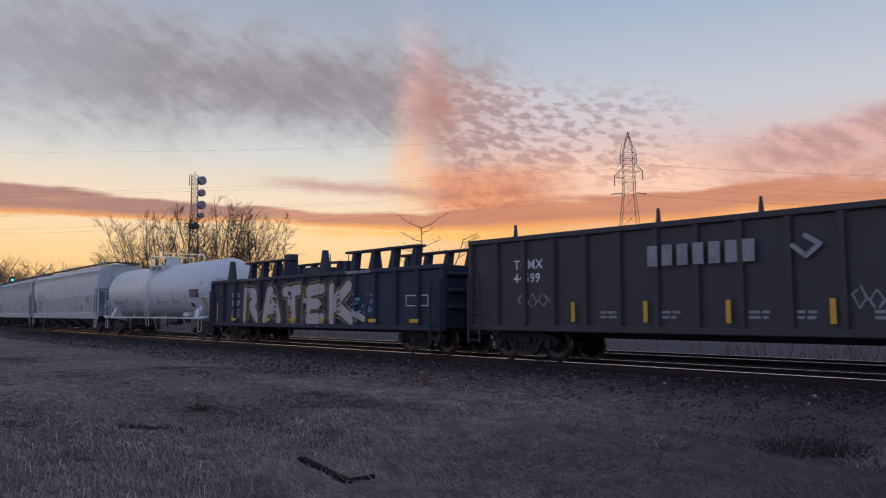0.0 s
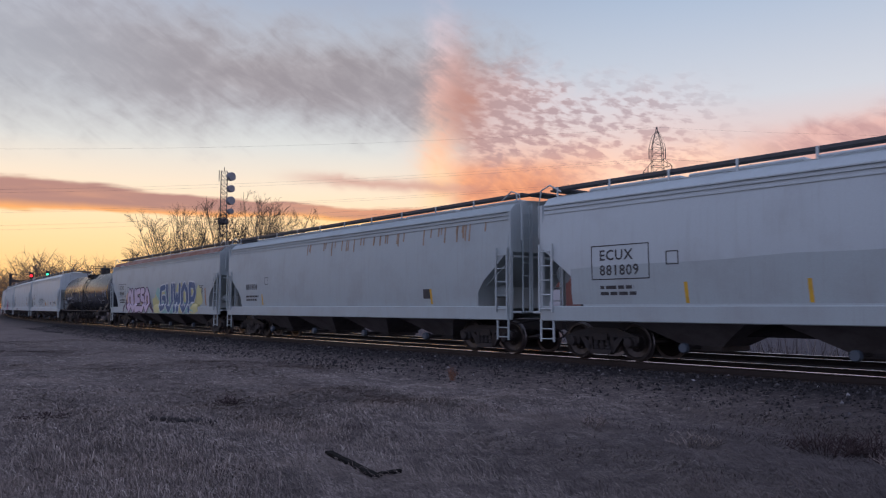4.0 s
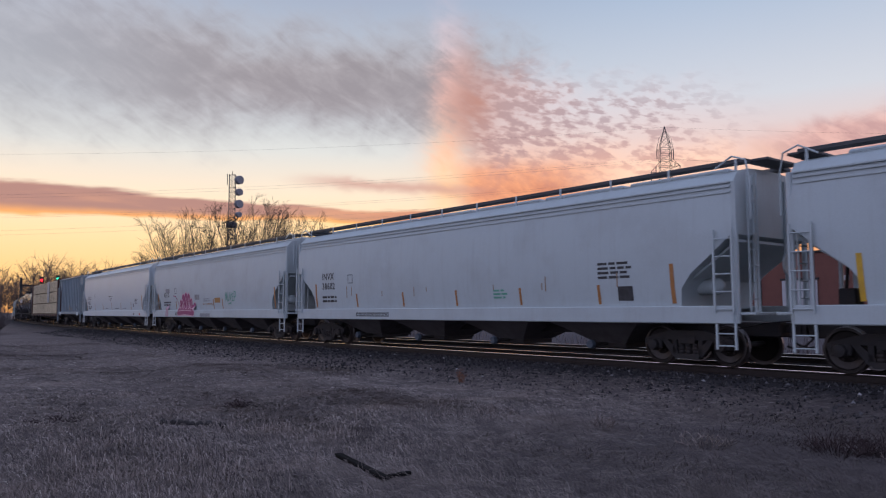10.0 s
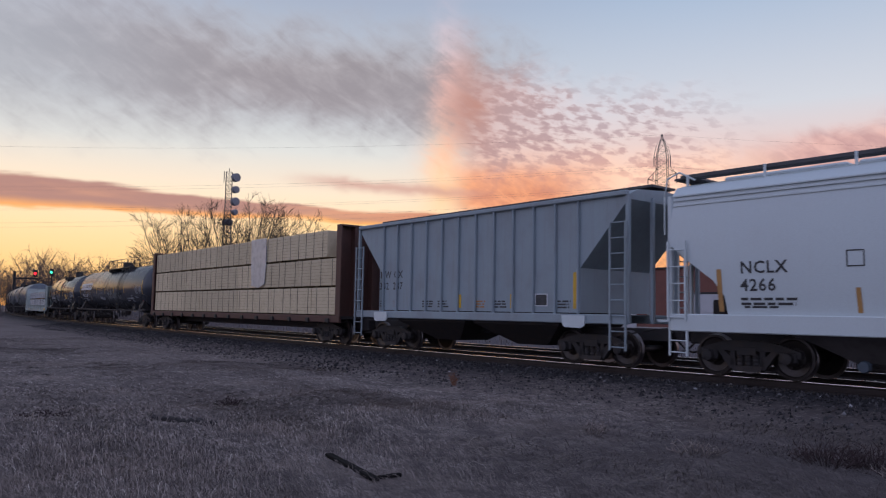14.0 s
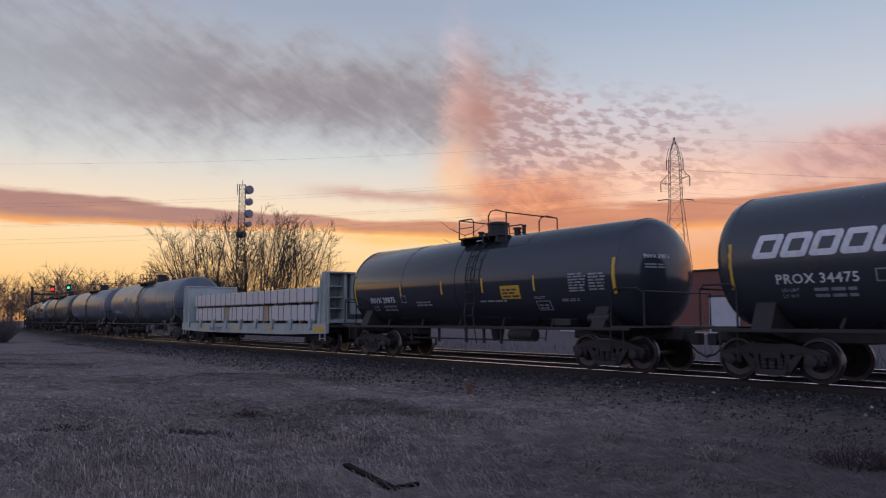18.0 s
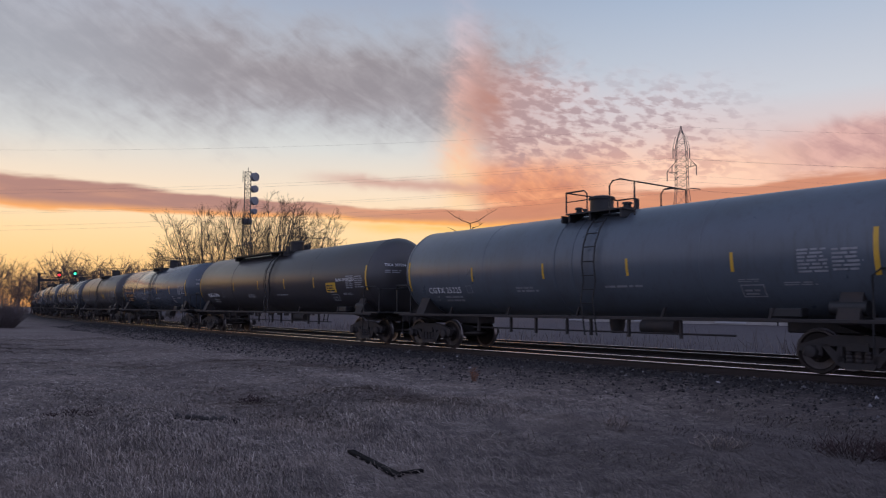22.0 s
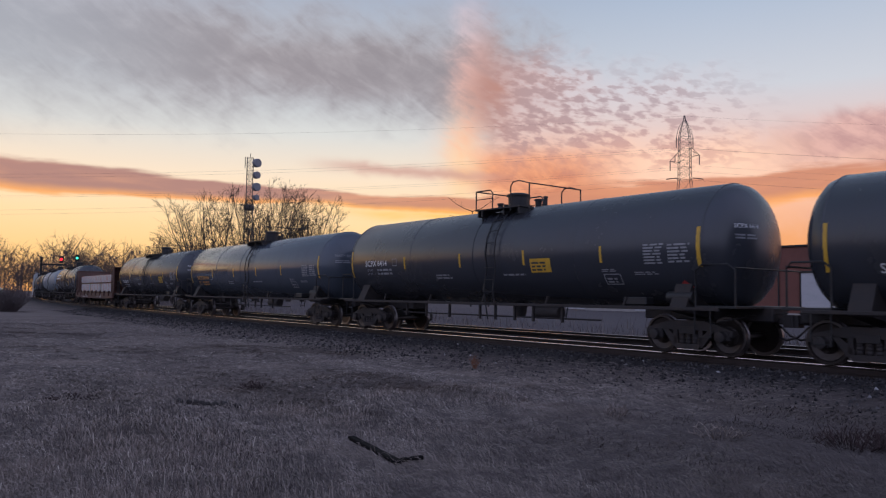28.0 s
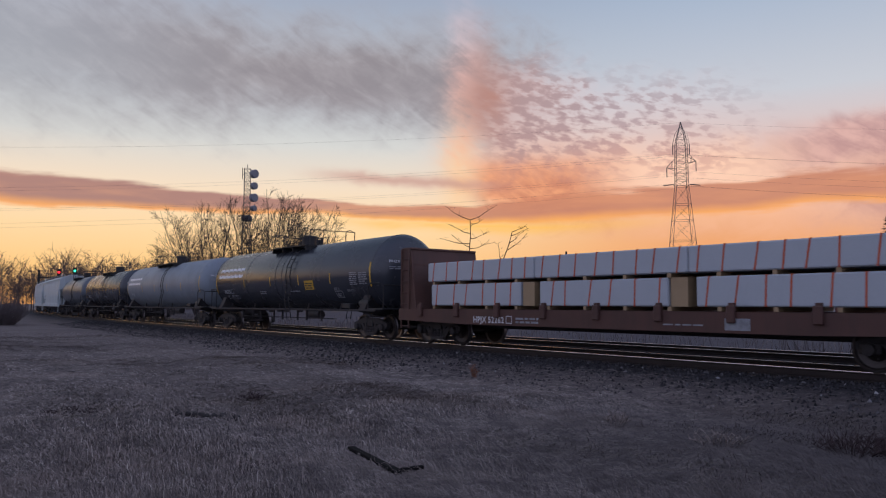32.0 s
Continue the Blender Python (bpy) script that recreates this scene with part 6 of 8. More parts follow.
    for layer, (grow_, m, out) in enumerate(((0.06, pale_pink, 0.002), (0.0, pink_mark, 0.005))):
        sh = Shape()
        for u, v0, v1, w in ((-4.12, 1.3, 1.72, 0.40), (-3.72, 1.4, 2.02, 0.42), (-3.3, 1.4, 2.1, 0.42), (-2.88, 1.4, 2.06, 0.40), (-2.5, 1.3, 1.8, 0.38)):
            stroke(sh, lambda a, b: shifted(over_sill, a, b, out), [(u - 0.02, v0), (u + 0.03, v1)], w + grow_ * 2, 10)
        stroke(sh, lambda a, b: shifted(over_sill, a, b, out), [(-4.35, 1.22), (-3.2, 1.26), (-1.95, 1.2)], 0.26 + grow_ * 2, 8)
        stroke(sh, lambda a, b: shifted(over_sill, a, b, out), [(-2.2, 1.36), (-1.9, 1.62)], 0.26 + grow_ * 2, 8)
        part("spray_painted_piece", sh, m, car)
    for k, line in enumerate(([(-4.24, 1.45), (-4.09, 1.77), (-3.94, 1.45)], [(-3.84, 1.97), (-3.74, 1.49), (-3.59, 1.85), (-3.49, 1.49)], [(-3.34, 2.05), (-3.19, 1.57), (-3.07, 2.01)], [(-2.94, 1.57), (-2.79, 2.01), (-2.64, 1.57), (-2.89, 1.77)], [(-2.54, 1.37), (-2.39, 1.85)], [(-4.39, 1.31), (-3.29, 1.35), (-2.19, 1.31)])):
        sh = Shape()
        stroke(sh, lambda a, b: shifted(over_sill, a, b, 0.012), line, 0.045, 6)
        part("spray_outline", sh, pale_pink, car)
    sh = Shape()
    stroke(sh, put, [(-5.45, 2.18), (-5.0, 2.12), (-4.65, 1.9), (-4.45, 1.6)], 0.05, 6)
    part("spray_outline", sh, pink_mark, car)
    for v, r in ((1.5, 0.22), (1.16, 0.27)):
        cloud_patch(car, over_sill, -6.35, v, r, r, faded_pink, 62)
    for k, line in enumerate(([(2.36, 1.74), (2.41, 2.22), (2.52, 1.85), (2.62, 2.24), (2.65, 1.77)], [(2.71, 2.02), (2.77, 1.81), (2.89, 1.85), (2.92, 2.11)], [(2.95, 2.20), (3.07, 1.81), (3.16, 2.20)], [(3.40, 2.15), (3.25, 2.11), (3.26, 1.81), (3.43, 1.79)], [(3.26, 1.98), (3.38, 2.00)], [(3.49, 1.77), (3.52, 2.24), (3.70, 2.20), (3.72, 2.02), (3.52, 1.96)], [(2.77, 1.64), (3.13, 1.71), (3.04, 1.62)])):
        sh = Shape()
        stroke(sh, put, line, 0.05, 6)
        part("spray_tag", sh, green_mark, car)
    panel_mark(car, put, 0.95, 1.7, 1.72, 1.97, ochre_mark, "notice_panel", "ochre notice panel")
    panel_mark(car, put, -1.92, -1.22, 1.9, 2.18, pale_mark)
    panel_mark(car, put, -6.75, -6.05, 2.35, 2.6, pale_mark)
    writing(car, "stencil", "DO NOT HAMMER ON CAR", put, -0.75, 1.62, 0.085, rust_mark)
    small_print(car, put, -0.6, 1.8, 1.0, 0.2, 2, pale_mark, 38)
    panel_mark(car, sill(), -0.95, 0.48, 1.0, 1.18, pale_mark)
    letters_blocks(car, sill(), -4.84, 1.08, 1.3, 0.14, 12, black_mark)
    car, put = hopper(10, "clean white covered hopper with a broad white sill", clean_white, "NCLX", "4266", black_mark, [-5.42, -2.7, 0.0, 2.63, 5.34], ochre_mark, (-8.25, 8.02), left=2.3, low=1.86)
    for k, (u, v, w) in enumerate(((-1.0, 2.36, 1.5), (-0.6, 2.2, 0.8), (-0.5, 2.08, 0.4), (-1.9, 1.5, 0.9), (1.0, 1.5, 1.0), (3.2, 1.5, 0.9), (-7.7, 1.5, 0.8))):
        small_print(car, put, u, v, w, 0.08, 1, black_mark, 80 + k)
    small_print(car, put, 6.3, 1.8, 0.7, 0.35, 4, black_mark, 39)
    panel_mark(car, put, 5.85, 6.1, 1.6, 1.82, pale_mark)
    panel_mark(car, sill(), 7.65, 7.9, 1.06, 1.2, red_mark)
    panel_mark(car, sill(), 6.2, 6.5, 1.08, 1.18, black_mark)
    # 12 ribbed hopper
    car, put = ribbed_hopper(LEN[11], "short grey hopper with outside ribs", ribbed_grey)
    for body, u, v in (("MW", -4.62, 2.44), ("CX", -3.82, 2.44), ("302", -4.66, 2.05), ("237", -3.86, 2.05)):
        writing(car, "reporting_mark", body, put, u, v, 0.24, black_mark)
    stripes(car, flat_side(-1.464), [-0.32, 1.92], 1.45, 1.85, 0.11)
    stripes(car, flat_side(-1.464), [4.25], 1.45, 2.4, 0.11)
    panel_mark(car, flat_side(-1.466), 2.86, 3.28, 1.53, 1.83, black_mark, "data_panel", "black data panel")
    outline_mark(car, flat_side(-1.470), 2.84, 3.30, 1.51, 1.85, 0.025, white_mark)
    for k, (u, w, m) in enumerate(((-4.6, 0.35, black_mark), (-3.85, 0.4, pale_mark), (-2.2, 0.6, black_mark), (-1.4, 0.55, black_mark), (0.4, 0.5, rust_mark), (1.15, 0.6, black_mark), (3.65, 0.5, black_mark))):
        small_print(car, flat_side(-1.464), u, 1.46, w, 0.24, 3, m, 90 + k)
    TRAIN.append(car)
    # 13 lumber
    TRAIN.append(lumber_car(LEN[12], "brown centre-beam flat car stacked with pale sawn lumber")[0])
    # 14-15 tanks
    car, put = tank(13, "long black tank car with a white trade name", black_tank, "PROX 34475", white_mark, R=1.50, cz=2.59, dome=-0.5, rails=(-1.46, 4.42), long_rail=True, shift=0.12, rows=[-5.8, -3.25, -0.67, 1.92, 4.6])
    letters_blocks(car, put, -8.5, 2.58, 3.6, 0.50, 6, white_mark, 0.12, 0.14)
    scribble(car, put, -0.2, 1.80, 3.9, 0.68, rubbed_mark, 17, 0.03, 11)
    scribble(car, lambda a, b: put_out(put, a, b), 0.1, 1.85, 3.4, 0.5, rubbed_mark, 23, 0.045, 7)
    panel_mark(car, put, 4.83, 6.5, 1.78, 1.88, pale_mark)
    panel_mark(car, put, 4.85, 5.5, 1.62, 1.72, pale_mark)
    panel_mark(car, put, -2.0, -1.1, 1.75, 1.93, pale_mark)
    tank(14, "glossy black tank car with a sky-lit sheen on its upper shell", gloss_tank, "INVX 29875", white_mark, dome=0.25, rails=(-0.4, 1.47), box=1.9, shift=0.08)
    # 16 cream bulkhead flat
    car, put = bulkhead_flat(LEN[15], "cream bulkhead flat car loaded with white wrapped board packs", flat_white, flat_white, strap_black, "white wrapped pack under black straps")
    writing(car, "reporting_mark", "RTAX 19095", put, -4.14, 0.78, 0.20, black_mark)
    outline_mark(car, put, -2.55, -2.3, 0.76, 0.98, 0.02, black_mark)
    small_print(car, put, -2.1, 0.78, 1.0, 0.2, 2, pale_mark, 41)
    for u in (-5.1, -0.9, 3.0, 7.6):
        panel_mark(car, put, u, u + (0.9 if u > 5 else 0.55), 0.84, 1.04 if u > 5 else 0.96, yellow_mark, "reflector")
    TRAIN.append(car)
    # 17-25 tanks
    car, put = tank(16, "slate grey tank car with rubbed white graffiti", slate_tank, "CGTX 25219", white_mark, dome=0.2, rails=(-1.31, 0.9), placard=False)
    for k, (u, v, rx, rz) in enumerate(((-3.65, 2.15, 0.72, 0.72), (-2.3, 2.15, 0.6, 0.65), (0.12, 2.2, 0.65, 0.75), (1.15, 2.1, 0.7, 0.62))):
        for r in (1.0, 0.72):
            sh = Shape()
            stroke(sh, put, [(u + math.cos(q * math.tau / 14 + 0.4) * rx * r, v + math.sin(q * math.tau / 14 + 0.4) * rz * r) for q in range(15 if r == 1.0 else 11)], 0.19, 6)
            part("rubbed_graffito", sh, rubbed_mark, car, "rubbed pale spray paint")
    rub = random.Random(3)
    for u0, u1, v0, v1 in ((-4.3, -3.6, 1.6, 2.7), (-2.9, -2.2, 1.7, 2.5), (-0.55, 0.3, 2.1, 3.0), (1.7, 3.0, 2.15, 2.75)):
        for k in range(7):
            u, sh = u0 + (u1 - u0) * (k + rub.random()) / 7, Shape()
            stroke(sh, put, [(u, v0 + rub.uniform(0, 0.4)), (u + rub.uniform(-0.05, 0.05), v1 - rub.uniform(0, 0.25))], rub.uniform(0.04, 0.10), 6)
            part("rubbed_graffito", sh, rubbed_mark, car, "rubbed pale spray paint")
    tank(17, "slate grey tank car streaked with grime", slate_tank, "CGTX 25225", white_mark, dome=-0.3, rails=(-0.63, 1.34), placard=False, slide=-0.15, shift=-0.06)
    car, put = tank(18, "long sooty black tank car with a yellow panel", brown_tank, "TILX 307094", white_mark, dome=0.11, rails=(-4.94, 1.08), box=5.74)
    writing(car, "stencil", "NON-ODORIZED", put, 6.6, 2.33, 0.12, white_mark)
    tank(19, "dark blue-grey tank car with orange lettering", blue_tank, "NATX 364376", orange_mark, dome=0.3, rails=(-0.83, 1.0), print_ink=orange_mark, slide=-0.38, shift=0.18)
    tank(20, "black tank car with a yellow panel", brown_tank, "TILX 354216", white_mark, dome=0.1, rails=(-0.9, 1.2), box=2.0)
    tank(21, "black tank car with a white data panel", black_tank, "SCPX 6431", white_mark, dome=0, rails=(-0.9, 1.2), box=2.1)
    tank(22, "black tank car with white lettering and a yellow panel", black_tank, "SCPX 6414", white_mark, dome=0.06, rails=(-0.72, 1.33), cz=2.58, R=1.5, shift=0.45, box=2.1)
    tank(23, "dark blue-grey tank car with orange lettering", blue_tank, "NATX 300994", orange_mark, dome=-0.1, rails=(-0.6, 1.36), print_ink=orange_mark, slide=-0.42, shift=0.20)
    tank(24, "black tank car with a yellow panel", black_tank, "TILX 354155", white_mark, dome=-0.2, rails=(-1.5, 0.9), box=3.31, slide=-0.28, shift=0.12)
    # 26 brown bulkhead flat
    car, put = bulkhead_flat(LEN[25], "brown bulkhead flat car loaded with white wrapped packs under red straps", flat_brown, flat_brown, strap_red, "white wrapped pack under orange straps")
    writing(car, "reporting_mark", "HPJX 52262", put, -4.87, 0.77, 0.18, white_mark)
    outline_mark(car, put, -3.4, -3.15, 0.76, 0.98, 0.02, white_mark)
    small_print(car, put, -3.0, 0.78, 1.0, 0.2, 2, pale_mark, 42)
    panel_mark(car, put, 3.6, 4.2, 0.76, 1.02, pale_mark)
    small_print(car, put, 2.0, 0.84, 1.4, 0.06, 1, pale_mark, 43)
    TRAIN.append(car)
    # 27-30 tanks
    for i, paint, lab in ((26, black_tank, "black tank car with a white trade name"), (27, light_tank, "light grey tank car with a white trade name"), (28, black_tank, "black tank car with a dull sheen"), (29, slate_tank, "slate grey tank car near the end of the train")):
        car, put = tank(i, lab, paint, "PROX", white_mark, panel=i < 28, box=2.4 if i == 26 else None)
        if i < 28:
            letters_blocks(car, put, -LEN[i] / 2 + 1.75, 2.62, 3.2, 0.48, 6, bright_mark, 0.12, 0.14)
    for i in (30, 31):
        hopper(i, "pale covered hopper far down the line", white_paint, "", "45190", black_mark, [])


def shifted(put, a, b, out):
    x, y, z = put(a, b)
    return x, y - out, z


def cloud_outline(car, put, u, w):
    """Puffed outline round a piece."""
    sh, pts = Shape(), []
    for k in range(5):
        for q in range(7):
            t = math.pi - math.pi * q / 6
            pts.append((u + w * (k + 0.5) / 5 + math.cos(t) * w * 0.11, 1.85 + math.sin(t) * 0.33))
    stroke(sh, put, pts, 0.04, 5)
    part("spray_outline", sh, green_dark, car)


build_train()


# Background
def place(az, dist, z=None):
    x, y = math.sin(radians(az)) * dist, math.cos(radians(az)) * dist
    return x, y, point_z(x, y) if z is None else z


bark = surface("bare_bark", (0.040, 0.032, 0.029), 0.9, second=(0.03, 0.025, 0.02), amount=0.5, scale=3.0)
# paler bark for the far wood, distance haze mixed into its colour
far_bark = surface("hazed_grey_brown_bark", (0.115, 0.085, 0.075), 0.9, second=(0.08, 0.055, 0.05), amount=0.5, scale=0.1, bump=0.0)
mast_steel = surface("mast_steel", (0.10, 0.10, 0.105), 0.6, 0.5, amount=0.4, scale=2.0)
drum_mat = surface("grey_drum_cover", (0.22, 0.22, 0.24), 0.6, amount=0.3, scale=2.0)
wire_mat = surface("weathered_wire", (0.10, 0.10, 0.11), 0.6, 0.4, amount=0.2, bump=0.0)
brick_mat = surface("red_brick_render", (0.17, 0.066, 0.052), 0.85, second=(0.12, 0.05, 0.042), amount=0.5, scale=1.2)
door_white = surface("white_shutter", (0.45, 0.45, 0.48), 0.6, amount=0.2, scale=1.0)
fence_mat = surface("fence_steel", (0.16, 0.16, 0.17), 0.6, 0.4, amount=0.3)
concrete = surface("pale_concrete", (0.34, 0.32, 0.31), 0.85, second=(0.2, 0.19, 0.18), amount=0.5, scale=1.0)


def strut(sh, a, b, w):
    sh.tube([a, b], w, 4)


def lattice(sh, levels, w, cross=True):
    """levels: (height, half width), four legs braced between them."""
    for (z0, h0), (z1, h1) in zip(levels, levels[1:]):
        c0 = [(-h0, -h0, z0), (h0, -h0, z0), (h0, h0, z0), (-h0, h0, z0)]
        c1 = [(-h1, -h1, z1), (h1, -h1, z1), (h1, h1, z1), (-h1, h1, z1)]
        for k in range(4):
            strut(sh, c0[k], c1[k], w)
            strut(sh, c0[k], c1[(k + 1) % 4], w * 0.42)
            if cross:
                strut(sh, c0[(k + 1) % 4], c1[k], w * 0.42)
            strut(sh, c1[k], c1[(k + 1) % 4], w * 0.6)


def relay_mast():
    D = 120.0
    x, y, z = place(-15.38, D)
    mast = thing("relay_mast", "steel lattice mast with four grey drum antennas beside bare trees", "antenna mast", (x, y, z), 12)
    def up(el):
        return EYE_Z + math.tan(radians(el)) * D - z
    sh, top = Shape(), up(9.84)
    ring = up(6.45)
    lattice(sh, [(i * ring / 12, 0.80 - 0.3 * i / 12) for i in range(13)], 0.06)
    lattice(sh, [(ring + (top - ring) * i / 11, 0.46) for i in range(12)], 0.045)
    part("lattice", sh, mast_steel, mast)
    part("lightning_rod", Shape().tube([(0, 0, top), (0, 0, top + 0.65)], 0.05, 5), mast_steel, mast)
    part("whip_antenna", Shape().tube([(-0.75, 0, top - 1.6), (-0.75, 0, top + 0.15)], 0.06, 5).tube([(-0.75, 0, top - 0.9), (-0.4, 0, top - 0.9)], 0.03, 4), mast_steel, mast)
    # drums seen half from the side, each on its bracket
    for el, r in ((9.47, 0.66), (8.60, 0.55), (7.74, 0.64), (6.98, 0.43)):
        h = up(el)
        m = Matrix.Translation((1.02, -0.3, h)) @ Matrix.Rotation(radians(-52), 4, "Z")
        drum = Shape().lathe([(-0.42, 0.0), (-0.42, r * 0.55), (-0.30, r), (0.28, r), (0.34, r * 0.95), (0.37, 0.0)], 22, "x")
        drum.v = [tuple(m @ Vector(q)) for q in drum.v]
        dr = part("drum_antenna", drum, drum_mat, mast)
        part("drum_bracket", Shape().box(0.42, 1.15, -0.14, 0.14, h - 0.12, h + 0.12), mast_steel, dr)
    part("cabinet_ring", Shape().lathe([(ring - 0.9, 0.6), (ring - 0.8, 0.80), (ring - 0.45, 0.85), (ring - 0.1, 0.80), (ring, 0.6)], 10, "z"), mast_steel, mast)


relay_mast()


def pylon():
    D = 195.0
    x, y, z = place(16.66, D)
    py = thing("power_pylon", "tall steel lattice power pylon with short arms", "pylon", (x, y, z), -6)
    for name, levels in (("leg_lattice", [(0, 4.3), (6, 3.7), (12, 3.1), (17, 2.65), (22, 2.2), (26, 1.85), (30.5, 1.42)]), ("body_lattice", [(30.5 + i * 1.5, 1.42 - 0.02 * i) for i in range(8)]),
                         ("peak_lattice", [(41, 1.28), (42.4, 1.05), (43.9, 0.7), (45.3, 0.25), (46.5, 0.10)])):
        sh = Shape()
        lattice(sh, levels, 0.065)
        part(name, sh, mast_steel, py)
    # upper arms curve down from the peak; the middle pair is the widest; the lowest carries strung insulators
    for e, up in ((-1, 0.0), (1, 1.5)):
        arm = Shape()
        for yy in (-0.9, 0.9):
            arm.tube([(e * 0.25, yy * 0.3, 45.4), (e * 1.4, yy * 0.6, 43.6), (e * 2.0, yy * 0.3, 41.0)], 0.038, 4)
            strut(arm, (e * 1.3, yy, 40.0), (e * 2.0, 0, 41.0), 0.04)
        strut(arm, (e * 2.0, 0, 41.0), (e * 2.0, 0, 38.4), 0.11)
        part("cross_arm", arm, mast_steel, py)
        arm = Shape()
        for yy in (-1.3, 1.3):
            strut(arm, (e * 1.35, yy, 34.6 + up), (e * 3.5, 0, 35.2 + up), 0.06)
            strut(arm, (e * 1.35, yy, 37.6 + up * 0.5), (e * 3.5, 0, 35.2 + up), 0.06)
            strut(arm, (e * 2.3, yy * 0.55, 34.9 + up), (e * 2.3, yy * 0.55, 36.5 + up * 0.7), 0.04)
        strut(arm, (e * 3.5, 0, 35.2 + up), (e * 3.5, 0, 32.8 + up), 0.11)
        part("cross_arm", arm, mast_steel, py)
        arm = Shape()
        strut(arm, (e * 1.4, -1.3, 30.5), (e * 2.0, 0, 31.0), 0.06)
        strut(arm, (e * 1.4, 1.3, 30.5), (e * 2.0, 0, 31.0), 0.06)
        strut(arm, (e * 2.0, 0, 31.0), (e * 4.4, 0, 30.7), 0.14)
        part("cross_arm", arm, mast_steel, py)
    return x, y, z


PX, PY, PZ = pylon()


def wires():
    for h, off, far_h in ((38.4, -2.0, 30), (38.4, 2.0, 29), (32.8, -3.5, 25), (34.3, 3.5, 25), (30.7, -4.4, 21), (30.7, 4.4, 20), (46.4, 0.0, 41)):
        for e, span in ((-1, 330.0), (1, 260.0)):
            a = Vector((PX + off * 0.94, PY + off * 0.3, PZ + h))
            b = a + Vector((e * span, e * span * (0.10 if e < 0 else -0.28), (far_h - h) if e < 0 else -4.0))
            pts = []
            for i in range(25):
                t = i / 24
                p = a.lerp(b, t)
                pts.append((p.x, p.y, p.z - 7.0 * 4 * t * (1 - t)))
            solo("power_line", Shape().tube(pts, 0.013, 4), wire_mat, "thin sagging power line", "power line", group="power lines")


wires()


def bare_tree(at, height, stems, seed, label, lean=0.0, fan=0.5, r=0.14, group=""):
    """A leafless tree of several ascending stems; lean is along x, towards the right."""
    rnd = random.Random(seed)
    tree = thing("bare_tree", label, "tree", at, 0.0, group)
    twigs = Shape()

    def grow(sh, p, d, length, r0, r1, n, sides, up):
        pts, q, dd = [p], p.copy(), d.copy()
        for i in range(n):
            dd = (dd + Vector((rnd.uniform(-1, 1), rnd.uniform(-1, 1), rnd.uniform(-0.6, 0.6))) * 0.11 + Vector((0, 0, up))).normalized()
            q = q + dd * length / n
            pts.append(q.copy())
        sh.tube(pts, r0, sides, r1)
        return pts

    def offshoot(pts, t, wide):
        n = len(pts) - 1
        i = min(int(t * n), n - 1)
        d = (pts[i + 1] - pts[i]).normalized()
        side = d.orthogonal()
        side.rotate(Matrix.Rotation(rnd.uniform(0, math.tau), 3, d))
        return pts[i].lerp(pts[i + 1], t * n - i), (d + side * wide).normalized()

    for k in range(stems):
        out = (k + 0.5) / stems * 2 - 1 if stems > 1 else 0.0
        d = Vector((lean + out * fan + rnd.uniform(-0.08, 0.08), rnd.uniform(-0.35, 0.35), 1)).normalized()
        stem = Shape()
        main = grow(stem, Vector((out * 0.25, rnd.uniform(-0.2, 0.2), -0.3)), d, height * rnd.uniform(0.86, 1.04), r * rnd.uniform(0.8, 1.2), 0.014, 9, 5, 0.015)
        st = part("stem" if stems > 1 else "trunk", stem, bark, tree)
        limb = Shape()
        for b in range(13):
            t = 0.16 + 0.80 * (b + rnd.random()) / 13
            p, bd = offshoot(main, t, rnd.uniform(0.5, 0.85))
            l1 = height * (0.42 * (1.02 - t) + 0.05) * rnd.uniform(0.7, 1.25)
            arm = grow(limb, p, bd, l1, r * 0.42 * (1.15 - t), 0.013, 5, 3, 0.05)
            for c in range(8):
                p2, d2 = offshoot(arm, rnd.uniform(0.1, 0.97), rnd.uniform(0.5, 0.9))
                l2 = min(l1 * rnd.uniform(0.3, 0.6), 2.0)
                tw = grow(twigs, p2, d2, l2, 0.021, 0.011, 3, 3, 0.03)
                p3, d3 = offshoot(tw, rnd.uniform(0.2, 0.9), rnd.uniform(0.4, 0.7))
                grow(twigs, p3, d3, l2 * rnd.uniform(0.35, 0.7), 0.015, 0.009, 1, 3, 0.0)
        part("limb", limb, bark, st)
    tw = part("twig_crown", twigs, bark, tree)
    tw["kind"] = "stuff"
    return tree


def clump():
    for k, (az, dist, h, stems) in enumerate(((-20.3, 122, 10.5, 3), (-18.6, 116, 14.5, 3), (-17.6, 120, 16.5, 3), (-16.6, 117, 16.2, 3), (-15.6, 122, 16.0, 3), (-14.4, 118, 16.5, 3), (-13.5, 121, 17.3, 4), (-12.4, 117, 17.0, 3), (-11.4, 120, 16.0, 3), (-10.6, 118, 13.5, 2), (-14.9, 127, 16.5, 3), (-12.9, 126, 17.0, 3))):
        bare_tree(place(az, dist), h * 1.10, stems + 1, 40 + k, "leafless many-stemmed tree in a clump around the mast", (az + 14.8) * 0.055, 0.22, group="clump of bare trees")


clump()


